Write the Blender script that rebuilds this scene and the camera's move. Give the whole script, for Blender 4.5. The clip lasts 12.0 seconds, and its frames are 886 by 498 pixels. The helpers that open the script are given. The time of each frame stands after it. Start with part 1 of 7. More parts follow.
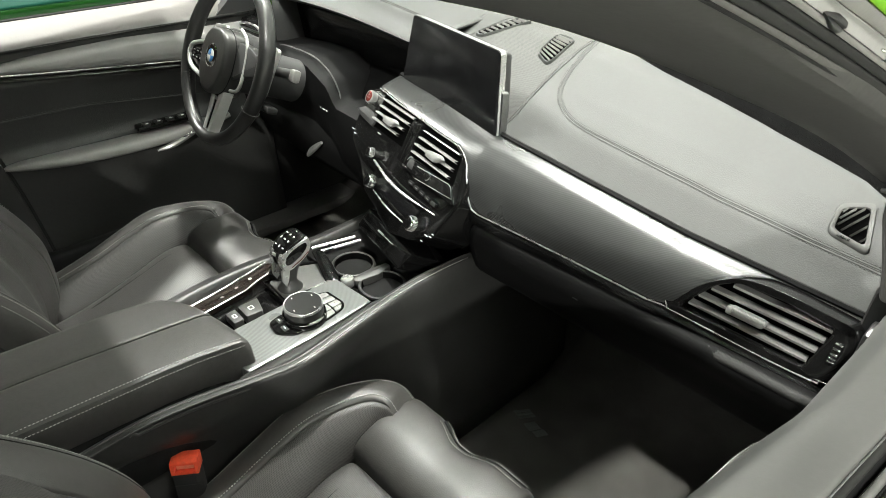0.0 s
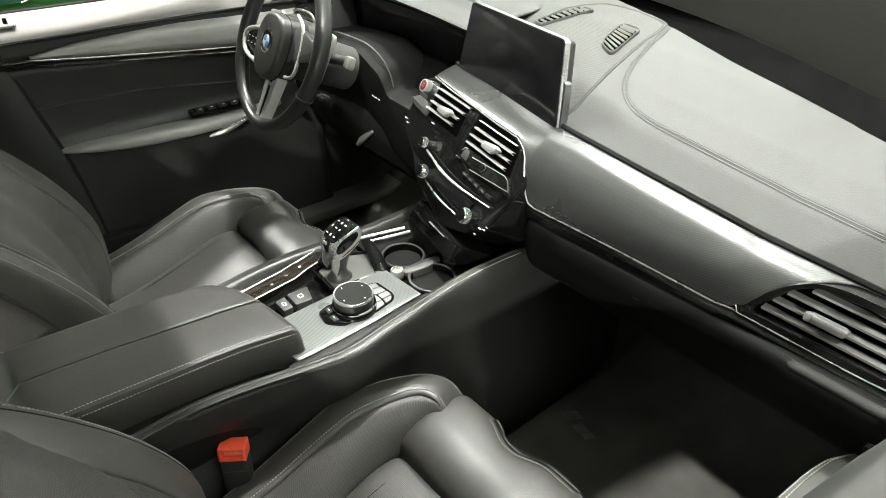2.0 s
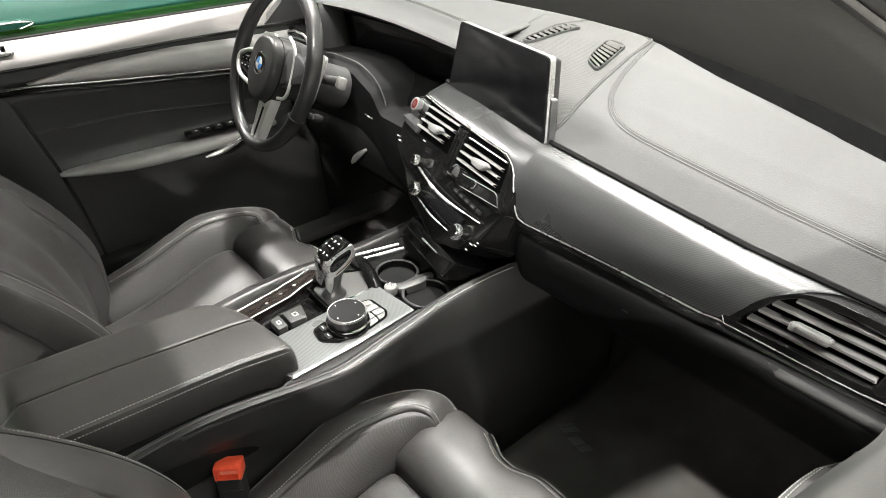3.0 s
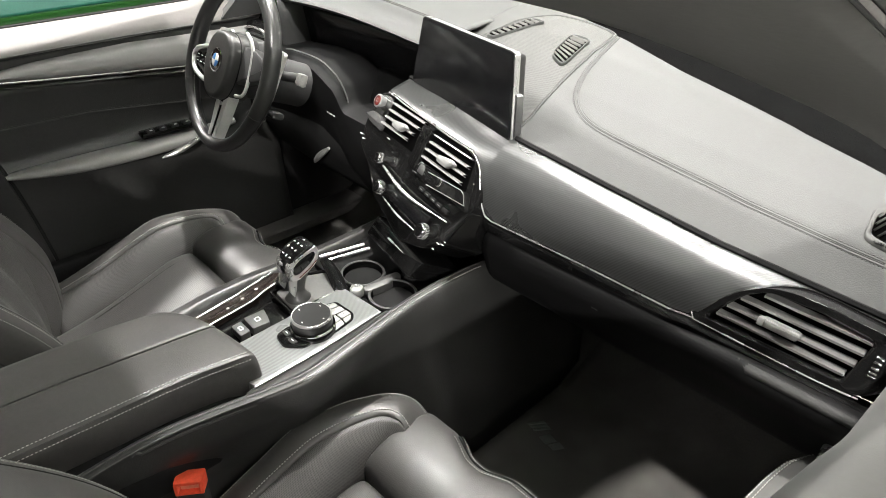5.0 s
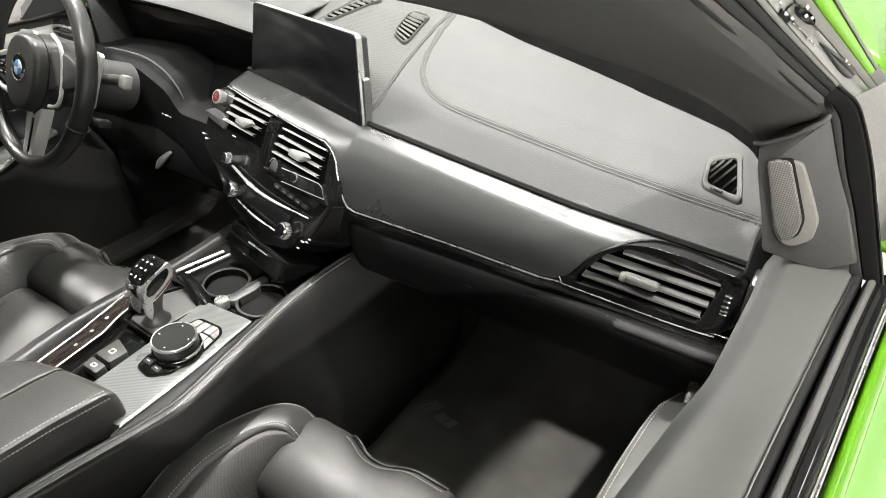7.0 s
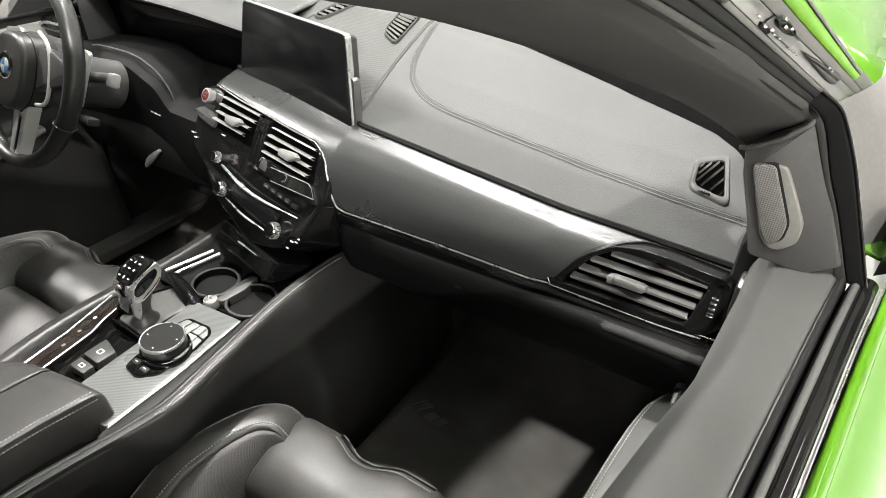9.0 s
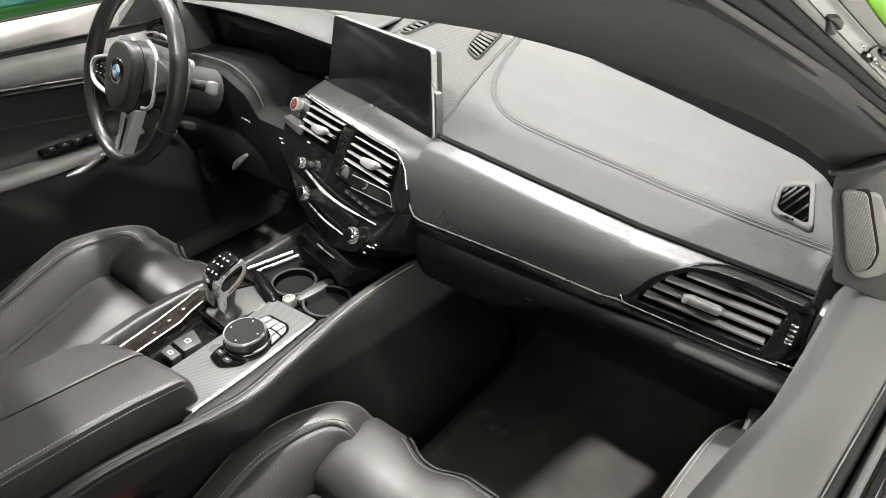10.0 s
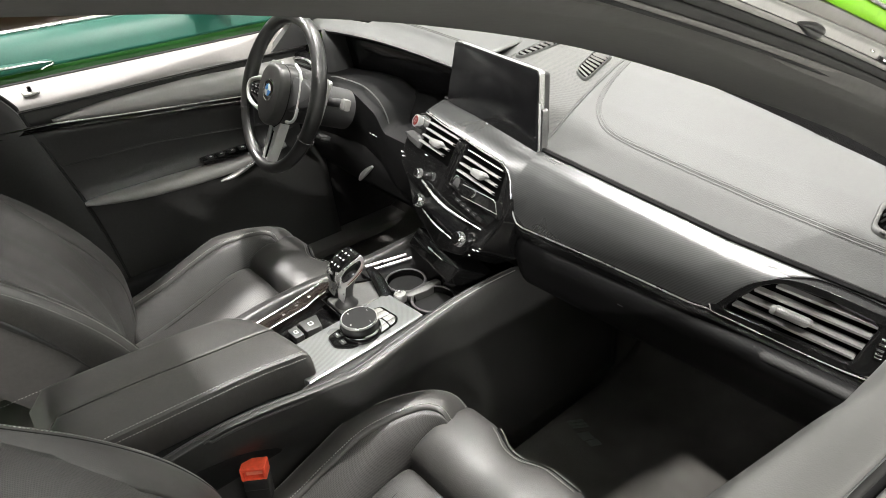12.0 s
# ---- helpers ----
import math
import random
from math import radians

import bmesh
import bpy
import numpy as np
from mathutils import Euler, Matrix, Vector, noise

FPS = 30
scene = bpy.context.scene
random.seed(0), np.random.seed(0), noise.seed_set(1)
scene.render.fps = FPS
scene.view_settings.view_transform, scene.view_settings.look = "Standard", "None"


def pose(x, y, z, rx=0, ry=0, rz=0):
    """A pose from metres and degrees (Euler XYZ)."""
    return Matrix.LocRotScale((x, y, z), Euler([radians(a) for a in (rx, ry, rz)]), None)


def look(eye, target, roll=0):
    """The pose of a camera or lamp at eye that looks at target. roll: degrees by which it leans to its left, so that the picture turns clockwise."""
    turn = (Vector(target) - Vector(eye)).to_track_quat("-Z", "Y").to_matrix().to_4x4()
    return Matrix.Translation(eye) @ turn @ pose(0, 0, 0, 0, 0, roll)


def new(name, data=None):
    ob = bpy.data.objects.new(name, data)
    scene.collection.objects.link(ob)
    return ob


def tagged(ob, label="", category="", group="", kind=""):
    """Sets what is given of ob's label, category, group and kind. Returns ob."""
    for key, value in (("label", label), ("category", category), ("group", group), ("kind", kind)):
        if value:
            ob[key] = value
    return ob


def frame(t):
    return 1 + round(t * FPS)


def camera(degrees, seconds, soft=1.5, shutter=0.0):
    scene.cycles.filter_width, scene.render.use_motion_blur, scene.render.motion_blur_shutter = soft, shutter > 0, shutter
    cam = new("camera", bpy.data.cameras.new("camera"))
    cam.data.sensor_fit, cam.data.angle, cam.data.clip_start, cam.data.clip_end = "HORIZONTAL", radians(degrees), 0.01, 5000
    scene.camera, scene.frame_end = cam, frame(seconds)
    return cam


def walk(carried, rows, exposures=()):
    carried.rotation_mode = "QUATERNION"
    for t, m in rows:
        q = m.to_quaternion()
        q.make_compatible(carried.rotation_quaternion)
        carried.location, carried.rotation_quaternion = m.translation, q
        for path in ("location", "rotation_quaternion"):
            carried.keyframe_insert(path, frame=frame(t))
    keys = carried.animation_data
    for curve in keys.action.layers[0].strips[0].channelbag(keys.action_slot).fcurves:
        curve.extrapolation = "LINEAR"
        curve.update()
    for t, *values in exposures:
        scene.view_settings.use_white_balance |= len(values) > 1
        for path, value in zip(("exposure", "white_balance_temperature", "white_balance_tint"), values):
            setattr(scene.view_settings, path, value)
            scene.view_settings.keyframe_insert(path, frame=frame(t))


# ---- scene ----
cam = camera(69.1, 12.0, soft=0.6)
PATH = [
    (0, (0.795, -0.811, 1.324), (-0.403, 0.347, 0.218), 1.3),
    (0.5, (0.776, -0.805, 1.314), (-0.409, 0.354, 0.194), 1.5),
    (1, (0.777, -0.809, 1.314), (-0.432, 0.323, 0.193), 1.2),
    (1.5, (0.768, -0.81, 1.311), (-0.486, 0.275, 0.193), 0.8),
    (2, (0.762, -0.818, 1.307), (-0.503, 0.251, 0.185), 1.0),
    (2.5, (0.779, -0.811, 1.318), (-0.511, 0.266, 0.233), -0.3),
    (3, (0.778, -0.81, 1.317), (-0.509, 0.268, 0.23), -0.2),
    (5, (0.764, -0.796, 1.309), (-0.452, 0.354, 0.215), 0.6),
    (5.5, (0.761, -0.796, 1.307), (-0.408, 0.395, 0.205), 0.4),
    (6, (0.758, -0.797, 1.302), (-0.342, 0.448, 0.189), -0.2),
    (6.5, (0.75, -0.781, 1.304), (-0.198, 0.559, 0.161), 0.4),
    (7, (0.754, -0.768, 1.309), (-0.144, 0.602, 0.162), 0.3),
    (8.8, (0.763, -0.75, 1.314), (-0.089, 0.627, 0.14), 0.8),
    (9, (0.757, -0.762, 1.315), (-0.12, 0.613, 0.157), 0.8),
    (9.5, (0.759, -0.773, 1.318), (-0.178, 0.571, 0.172), 0.6),
    (10, (0.753, -0.789, 1.324), (-0.289, 0.495, 0.198), -0.0),
    (10.5, (0.755, -0.807, 1.326), (-0.435, 0.376, 0.236), -1.1),
    (11, (0.757, -0.816, 1.329), (-0.518, 0.294, 0.26), -1.8),
    (11.5, (0.774, -0.824, 1.332), (-0.548, 0.251, 0.285), -2.6),
    (12, (0.833, -0.834, 1.337), (-0.501, 0.227, 0.291), -3.6),
]
EXPOSURES = [(0.0, -0.22, 6500, 3), (2.0, -0.12, 6500, 3), (2.4, -0.06, 6500, 10), (5.5, -0.05, 6500, 10), (6.5, -0.04, 6500, 10), (7.2, -0.2, 6500, 10), (9.0, -0.3, 6500, 10), (9.5, -0.28, 6500, 10), (10.0, -0.16, 6500, 10), (10.5, -0.1, 6500, 10), (12.0, -0.12, 6500, 10)]
walk(cam, [(t, look(eye, target, roll)) for t, eye, target, roll in PATH], EXPOSURES)

# ---- world: a dim exhibition hall, closed all round; ceiling panels give the light ----
world = bpy.data.worlds.new("hall_air")
scene.world = world
world.use_nodes = True
world.node_tree.nodes["Background"].inputs[0].default_value = (0.9, 1.0, 0.97, 1)
world.node_tree.nodes["Background"].inputs[1].default_value = 0.02

HALL_X, HALL_Y, HALL_Z = 9.0, 18.0, 4.6
LAMPS = [  # x, y, length along x, length along y, watts
    (-0.75, 0.66, 0.13, 0.13, 378),
    (-0.5, 1.45, 2.4, 0.26, 60),
    (1.70, -1.8, 0.15, 0.15, 420),
    (-3.7, -0.8, 0.36, 0.36, 650),
    (6.4, -6.7, 0.35, 0.35, 2600),
    (-1.2, 3.2, 0.6, 0.6, 260),
    (3.6, 2.6, 0.6, 2.4, 60),
    (0.5, -4.5, 3.0, 0.6, 130),
    (4.6, -0.4, 2.4, 2.4, 40),
]


FAR_PANELS = [(x, y) for y in (9.4, 11.4, 13.4, 15.4) for x in (-2.6, -1.0, 0.6, 2.2, 3.8, 5.4, 7.0)]  # rows of panels further down the hall


def lamp(x, y, sx, sy, watts):
    data = bpy.data.lights.new("ceiling_lamp", "AREA")
    data.shape, data.size, data.size_y, data.energy = "RECTANGLE", sx, sy, watts
    data.color = (1.0, 0.967, 0.925)
    ob = new("ceiling_lamp", data)
    ob.matrix_world = pose(x, y, HALL_Z - 0.12)
    return ob


for row in LAMPS:
    lamp(*row)

# ---- materials ----
def material(name, colour, rough=0.5, metal=0.0, coat=0.0, spec=0.5):
    m = bpy.data.materials.new(name)
    m.use_nodes = True
    b = m.node_tree.nodes["Principled BSDF"]
    b.inputs["Base Color"].default_value = (*colour, 1)
    b.inputs["Roughness"].default_value = rough
    b.inputs["Metallic"].default_value = metal
    b.inputs["Coat Weight"].default_value = coat
    b.inputs["Coat Roughness"].default_value = 0.04
    b.inputs["Specular IOR Level"].default_value = spec
    return m


def node(m, kind, **values):
    n = m.node_tree.nodes.new(kind)
    for key, value in values.items():
        n.inputs[key.replace("_", " ")].default_value = value
    return n


def link(m, a, out, b, into):
    m.node_tree.links.new(a.outputs[out], b.inputs[into])


def coords(m):
    return m.node_tree.nodes.new("ShaderNodeTexCoord")


def vary(m, colour, amount=0.25, scale=6.0, fine=180.0, rough=None, rough_amount=0.12):
    """Two scales of uneven colour, and uneven gloss."""
    b, c = m.node_tree.nodes["Principled BSDF"], coords(m)
    big, small = node(m, "ShaderNodeTexNoise", Scale=scale, Detail=4.0), node(m, "ShaderNodeTexNoise", Scale=fine, Detail=2.0)
    link(m, c, "Object", big, "Vector"), link(m, c, "Object", small, "Vector")
    mean = m.node_tree.nodes.new("ShaderNodeMath")
    mean.operation = "ADD"
    link(m, big, "Fac", mean, 0), link(m, small, "Fac", mean, 1)
    ramp = m.node_tree.nodes.new("ShaderNodeMapRange")
    ramp.inputs["From Min"].default_value, ramp.inputs["From Max"].default_value = 0.7, 1.3
    link(m, mean, 0, ramp, "Value")
    mix = m.node_tree.nodes.new("ShaderNodeMix")
    mix.data_type = "RGBA"
    mix.inputs[6].default_value = (*[v * (1 - amount) for v in colour], 1)
    mix.inputs[7].default_value = (*[v * (1 + amount) for v in colour], 1)
    link(m, ramp, 0, mix, 0), link(m, mix, 2, b, "Base Color")
    if rough is not None:
        r = m.node_tree.nodes.new("ShaderNodeMapRange")
        r.inputs["To Min"].default_value, r.inputs["To Max"].default_value = rough - rough_amount, rough + rough_amount
        link(m, big, "Fac", r, "Value"), link(m, r, 0, b, "Roughness")
    return mix


def bump(m, source, out=0, strength=0.3, distance=0.001):
    b = m.node_tree.nodes["Principled BSDF"]
    n = node(m, "ShaderNodeBump", Strength=strength, Distance=distance)
    link(m, source, out, n, "Height"), link(m, n, 0, b, "Normal")


def leather(name, colour, rough, grain=420.0, strength=0.25, uneven=0.15, creases=0.0):
    m = material(name, colour, rough)
    vary(m, colour, uneven, 7.0, 160.0, rough, 0.4 * uneven)
    c, v = coords(m), node(m, "ShaderNodeTexVoronoi", Scale=grain)
    v.feature = "F1"
    link(m, c, "Object", v, "Vector")
    if creases:
        n = node(m, "ShaderNodeTexNoise", Scale=26.0, Detail=3.0, Distortion=1.2)
        link(m, c, "Object", n, "Vector")
        total = m.node_tree.nodes.new("ShaderNodeMath")
        total.operation = "MULTIPLY_ADD"
        total.inputs[1].default_value = creases
        link(m, n, "Fac", total, 0), link(m, v, "Distance", total, 2)
        bump(m, total, 0, strength, 0.0006)
    else:
        bump(m, v, "Distance", strength, 0.0006)
    return m


def perforated(name, colour, rough, pitch=0.0042):
    """Leather with rows of small round holes."""
    m = material(name, colour, rough)
    mix, b = vary(m, colour, 0.15, 8.0, 160.0, rough, 0.05), m.node_tree.nodes["Principled BSDF"]
    c = coords(m)
    parts, lay, run = m.node_tree.nodes.new("ShaderNodeSeparateXYZ"), m.node_tree.nodes.new("ShaderNodeCombineXYZ"), m.node_tree.nodes.new("ShaderNodeMath")
    run.operation = "SUBTRACT"
    scale = m.node_tree.nodes.new("ShaderNodeVectorMath")
    scale.operation = "SCALE"
    scale.inputs["Scale"].default_value = 1 / pitch
    v = node(m, "ShaderNodeTexVoronoi", Scale=1.0, Randomness=0.06)
    link(m, c, "Object", parts, 0), link(m, parts, "Y", run, 0), link(m, parts, "Z", run, 1), link(m, parts, "X", lay, "X"), link(m, run, 0, lay, "Y")
    link(m, lay, 0, scale, 0), link(m, scale, 0, v, "Vector")
    hole = m.node_tree.nodes.new("ShaderNodeMapRange")
    hole.inputs["From Min"].default_value, hole.inputs["From Max"].default_value = 0.26, 0.42
    link(m, v, "Distance", hole, "Value")
    dark = m.node_tree.nodes.new("ShaderNodeMix")
    dark.data_type = "RGBA"
    dark.inputs[6].default_value = (*[x * 0.35 for x in colour], 1)
    link(m, hole, 0, dark, 0), link(m, mix, 2, dark, 7), link(m, dark, 2, b, "Base Color")
    bump(m, hole, 0, 0.35, 0.0004)
    return m


def carbon(name, ribs=(0.75, -0.50, -0.62), scale=92.0, dark=0.036, pale=0.052, metallic=0.5):
    """Clear-coated twill weave with silver threads: fine slanted ribs."""
    m = material(name, (0.10, 0.105, 0.105), 0.3, metallic, 0.12)
    m.node_tree.nodes["Principled BSDF"].inputs["Coat Roughness"].default_value = 0.22
    b, c = m.node_tree.nodes["Principled BSDF"], coords(m)
    slant = m.node_tree.nodes.new("ShaderNodeVectorMath")
    slant.operation = "DOT_PRODUCT"
    slant.inputs[1].default_value = ribs
    turn = m.node_tree.nodes.new("ShaderNodeCombineXYZ")
    link(m, c, "Object", slant, 0), link(m, slant, "Value", turn, "X")
    w = node(m, "ShaderNodeTexWave", Scale=scale, Distortion=0.4, Detail=1.0)
    w.inputs["Detail Scale"].default_value = 2.0
    link(m, turn, 0, w, "Vector")
    mix = m.node_tree.nodes.new("ShaderNodeMix")
    mix.data_type = "RGBA"
    mix.inputs[6].default_value, mix.inputs[7].default_value = (dark, dark * 1.03, dark * 1.02, 1), (pale, pale * 1.03, pale * 1.02, 1)
    link(m, w, "Fac", mix, 0), link(m, mix, 2, b, "Base Color")
    r = m.node_tree.nodes.new("ShaderNodeMapRange")
    r.inputs["To Min"].default_value, r.inputs["To Max"].default_value = 0.25, 0.31
    big = node(m, "ShaderNodeTexNoise", Scale=9.0, Detail=3.0)
    link(m, c, "Object", big, "Vector"), link(m, big, "Fac", r, "Value"), link(m, r, 0, b, "Roughness")
    bump(m, w, "Fac", 0.06, 0.0005)
    return m


def cloth(name, colour, rough=0.95, grain=900.0, strength=0.6, spec=0.15):
    m = material(name, colour, rough, spec=spec)
    vary(m, colour, 0.3, 14.0, 500.0)
    c, n = coords(m), node(m, "ShaderNodeTexNoise", Scale=grain, Detail=2.0)
    link(m, c, "Object", n, "Vector")
    bump(m, n, 0, strength, 0.002)
    return m


def plastic(name, colour, rough=0.5, grain=700.0, strength=0.12, spec=0.5):
    m = material(name, colour, rough, spec=spec)
    vary(m, colour, 0.12, 9.0, 220.0, rough, 0.06)
    c, n = coords(m), node(m, "ShaderNodeTexVoronoi", Scale=grain)
    link(m, c, "Object", n, "Vector")
    bump(m, n, "Distance", strength, 0.0004)
    return m


def lacquer(name, colour, rough=0.08):
    """Smooth lacquer with faint smears and dust."""
    m = material(name, colour, rough, 0.0, 0.15, 0.35)
    vary(m, colour, 0.15, 5.0, 400.0, rough + 0.03, 0.03)
    return m


def metal(name, colour, rough, amount=1.0):
    m = material(name, colour, rough, amount)
    vary(m, colour, 0.1, 20.0, 500.0, rough, 0.06)
    return m


def paint(name, colour):
    m = material(name, colour, 0.45, 0.0, 1.0, 0.1)
    m.node_tree.nodes["Principled BSDF"].inputs["Coat Roughness"].default_value = 0.01
    vary(m, colour, 0.12, 2.5, 900.0)
    return m


DASH_LEATHER = leather("dash_leather", (0.0305, 0.0318, 0.0306), 0.64, 620.0, 0.2, 0.06)
BLACK_LEATHER = leather("black_leather", (0.023, 0.023, 0.022), 0.40)
SEAT_LEATHER = leather("seat_leather", (0.047, 0.0455, 0.0435), 0.40, 700.0, 0.22, 0.12, 1.6)
RIM_LEATHER = leather("rim_leather", (0.011, 0.011, 0.0108), 0.34, 500.0, 0.12, 0.1)
PERFORATED = perforated("perforated_leather", (0.052, 0.050, 0.048), 0.44, 0.0021)
SPEAKER_CLOTH = perforated("speaker_weave", (0.036, 0.037, 0.0345), 0.6, 0.0024)
CARBON = carbon("carbon_trim")
DECK_CARBON = carbon("carbon_deck", (-0.49, 0.87, 0.0), 120.0, 0.13, 0.21, 0.1)
GLOSS = lacquer("gloss_black", (0.005, 0.005, 0.005), 0.04)
GLASS_BLACK = plastic("screen_black", (0.006, 0.006, 0.0065), 0.2, 900.0, 0.0, 0.25)
# sheenless black for sheets that paint the shade inside vents
VENT_SHADE = material("vent_shade", (0.0015, 0.0015, 0.0015), 1.0, spec=0.0)
# near black without sheen: shade given as a surface colour
SHADE_BLACK = cloth("shade_black", (0.004, 0.004, 0.004), spec=0.0)
MATTE = plastic("matte_black", (0.017, 0.017, 0.017), 0.62)
DARK = plastic("dark_plastic", (0.010, 0.010, 0.010), 0.75, spec=0.1)
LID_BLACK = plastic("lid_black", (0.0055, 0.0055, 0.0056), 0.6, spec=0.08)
BPILLAR = plastic("pillar_dark", (0.028, 0.028, 0.027), 0.6, 500.0, 0.1, 0.3)
# lighter than the lid, for the light caught on its ledge
LIT_LEDGE = plastic("lit_ledge_grain", (0.011, 0.011, 0.0105), 0.7, 380.0, 0.5, 0.3)
POST_RUBBER = plastic("post_rubber", (0.022, 0.022, 0.021), 0.7, 500.0, 0.05, 0.1)
PILLAR_METAL = plastic("pillar_metal", (0.20, 0.198, 0.19), 0.38)
BRAKE_KEY = plastic("brake_key", (0.06, 0.06, 0.058), 0.45)
TINTED = plastic("tinted_glass", (0.016, 0.008, 0.005), 0.35, 900.0, 0.0, 0.2)
CLIP_BLACK = plastic("clip_black", (0.008, 0.008, 0.008), 0.4, spec=0.25)
LIME_EDGE = plastic("lime_edge", (0.145, 0.36, 0.008), 0.4, spec=0.3)
SATIN_GREY = plastic("satin_grey", (0.105, 0.101, 0.095), 0.45)
PILLAR = plastic("pillar_grain", (0.040, 0.0395, 0.0375), 0.85, 500.0, 0.05, 0.2)
SAIL_GREY = plastic("sail_grey", (0.039, 0.0385, 0.037), 0.7)
GREY_TRIM = plastic("grey_trim", (0.118, 0.117, 0.112), 0.7)
VENT_RIM = plastic("vent_rim", (0.040, 0.040, 0.038), 0.6)
BEAD = plastic("grey_bead", (0.05, 0.05, 0.048), 0.5)
PALE_TRIM = plastic("pale_grey_trim", (0.115, 0.113, 0.107), 0.4)
PALE_METAL = metal("pale_satin", (0.50, 0.50, 0.485), 0.33, 0.35)
TAB_METAL = metal("tab_metal", (0.27, 0.27, 0.265), 0.3, 0.5)
MESH = perforated("tweeter_mesh", (0.105, 0.102, 0.096), 0.5, 0.0021)
POD_GREY = plastic("pod_grey", (0.115, 0.112, 0.102), 0.55)
DOOR_PAD = leather("door_pad", (0.064, 0.064, 0.061), 0.6, 620.0, 0.10, 0.05)
# door leather for the driver's side, lightened for the lamp light on it
LIT_PAD = leather("lit_door_top", (0.17, 0.16, 0.155), 0.6, 620.0, 0.10, 0.05)
HEADLINER = cloth("headliner", (0.028, 0.028, 0.027))
CARPET = cloth("carpet", (0.115, 0.111, 0.104), 0.97, 1100.0, 0.9)
RUBBER = plastic("rubber_seal", (0.017, 0.017, 0.0165), 0.7, 500.0, 0.05, 0.1)
SATIN = metal("satin_chrome", (0.52, 0.52, 0.51), 0.28, 0.8)
BRIGHT = metal("bright_chrome", (0.75, 0.75, 0.74), 0.12)
CUP_RIM = plastic("cup_rim", (0.034, 0.034, 0.033), 0.42)
KNURL = metal("knurled_metal", (0.12, 0.12, 0.12), 0.35)
GUNMETAL = metal("gunmetal", (0.24, 0.24, 0.24), 0.34)
SLAT = metal("slat_grey", (0.30, 0.30, 0.29), 0.36, 0.5)
BLADE = metal("blade_grey", (0.22, 0.215, 0.21), 0.42, 0.1)
FLOCK = plastic("grey_flock", (0.072, 0.070, 0.067), 0.95, 600.0, 0.05, 0.05)
THREAD = plastic("pale_thread", (0.36, 0.36, 0.34), 0.8)
SEAM_THREAD = plastic("seam_thread", (0.022, 0.022, 0.021), 0.8)
DARK_THREAD = plastic("dark_thread", (0.045, 0.045, 0.043), 0.8)
RED_METAL = lacquer("red_anodised", (0.075, 0.014, 0.012), 0.2)
RED_PLASTIC = plastic("red_plastic", (0.85, 0.10, 0.045), 0.4)
PALE_RED = plastic("pale_red_plastic", (0.85, 0.30, 0.20), 0.35)
WHITE_MARK = plastic("white_marking", (0.7, 0.7, 0.68), 0.5)
GREY_MARK = plastic("grey_marking", (0.15, 0.15, 0.15), 0.6)
BROWN_GLOSS = lacquer("brown_black_lacquer", (0.020, 0.0155, 0.0135))
BLUE = plastic("blue_enamel", (0.05, 0.22, 0.55), 0.3)
GREEN_PAINT = paint("lime_green_paint", (0.068, 0.195, 0.005))
TEAL_PAINT = plastic("teal_green_paint", (0.006, 0.052, 0.037), 0.45, 900.0, 0.0, 0.2)
DEEP_GREEN = paint("deep_green_paint", (0.010, 0.060, 0.012))
HALL_WALL = plastic("hall_wall", (0.45, 0.45, 0.435), 0.8)
HALL_FLOOR = plastic("hall_floor", (0.60, 0.60, 0.58), 0.4)
HALL_ROOF = plastic("hall_roof", (0.42, 0.42, 0.41), 0.8)
GREY_KEY = plastic("grey_key", (0.075, 0.075, 0.072), 0.5)
KEY_SILVER = metal("key_silver", (0.30, 0.30, 0.29), 0.4, 0.3)
PANE = material("window_pane", (0.9, 0.95, 0.93), 0.02)
PANE.node_tree.nodes["Principled BSDF"].inputs["Transmission Weight"].default_value = 1.0
PANE.node_tree.nodes["Principled BSDF"].inputs["IOR"].default_value = 1.02
DIFFUSER = material("lamp_diffuser", (0.9, 0.9, 0.9), 0.5)
DIFFUSER.node_tree.nodes["Principled BSDF"].inputs["Emission Color"].default_value = (1.0, 0.967, 0.925, 1)
DIFFUSER.node_tree.nodes["Principled BSDF"].inputs["Emission Strength"].default_value = 6.0
FAR_DIFFUSER = DIFFUSER.copy()
FAR_DIFFUSER.name = "far_lamp_diffuser"
FAR_DIFFUSER.node_tree.nodes["Principled BSDF"].inputs["Emission Strength"].default_value = 15.0
SOFT_BLACK = material("soft_black", (0.02, 0.02, 0.02), 0.8, spec=0.15)

# ---- geometry helpers: a shape is (verts, faces) ----
V = Vector


def join(*shapes):
    verts, faces = [], []
    for v, f in shapes:
        n = len(verts)
        verts += list(v)
        faces += [tuple(i + n for i in face) for face in f]
    return verts, faces


def moved(shape, m):
    return [m @ V(v) for v in shape[0]], shape[1]


def mirrored(shape, x=0.0):
    return [V((2 * x - v[0], v[1], v[2])) for v in shape[0]], [tuple(reversed(f)) for f in shape[1]]


def axes(origin, right, up):
    """A frame with x along right, y nearly along up, z out of both."""
    x = V(right).normalized()
    z = x.cross(V(up)).normalized()
    y = z.cross(x)
    return Matrix(((x[0], y[0], z[0], origin[0]), (x[1], y[1], z[1], origin[1]), (x[2], y[2], z[2], origin[2]), (0, 0, 0, 1)))


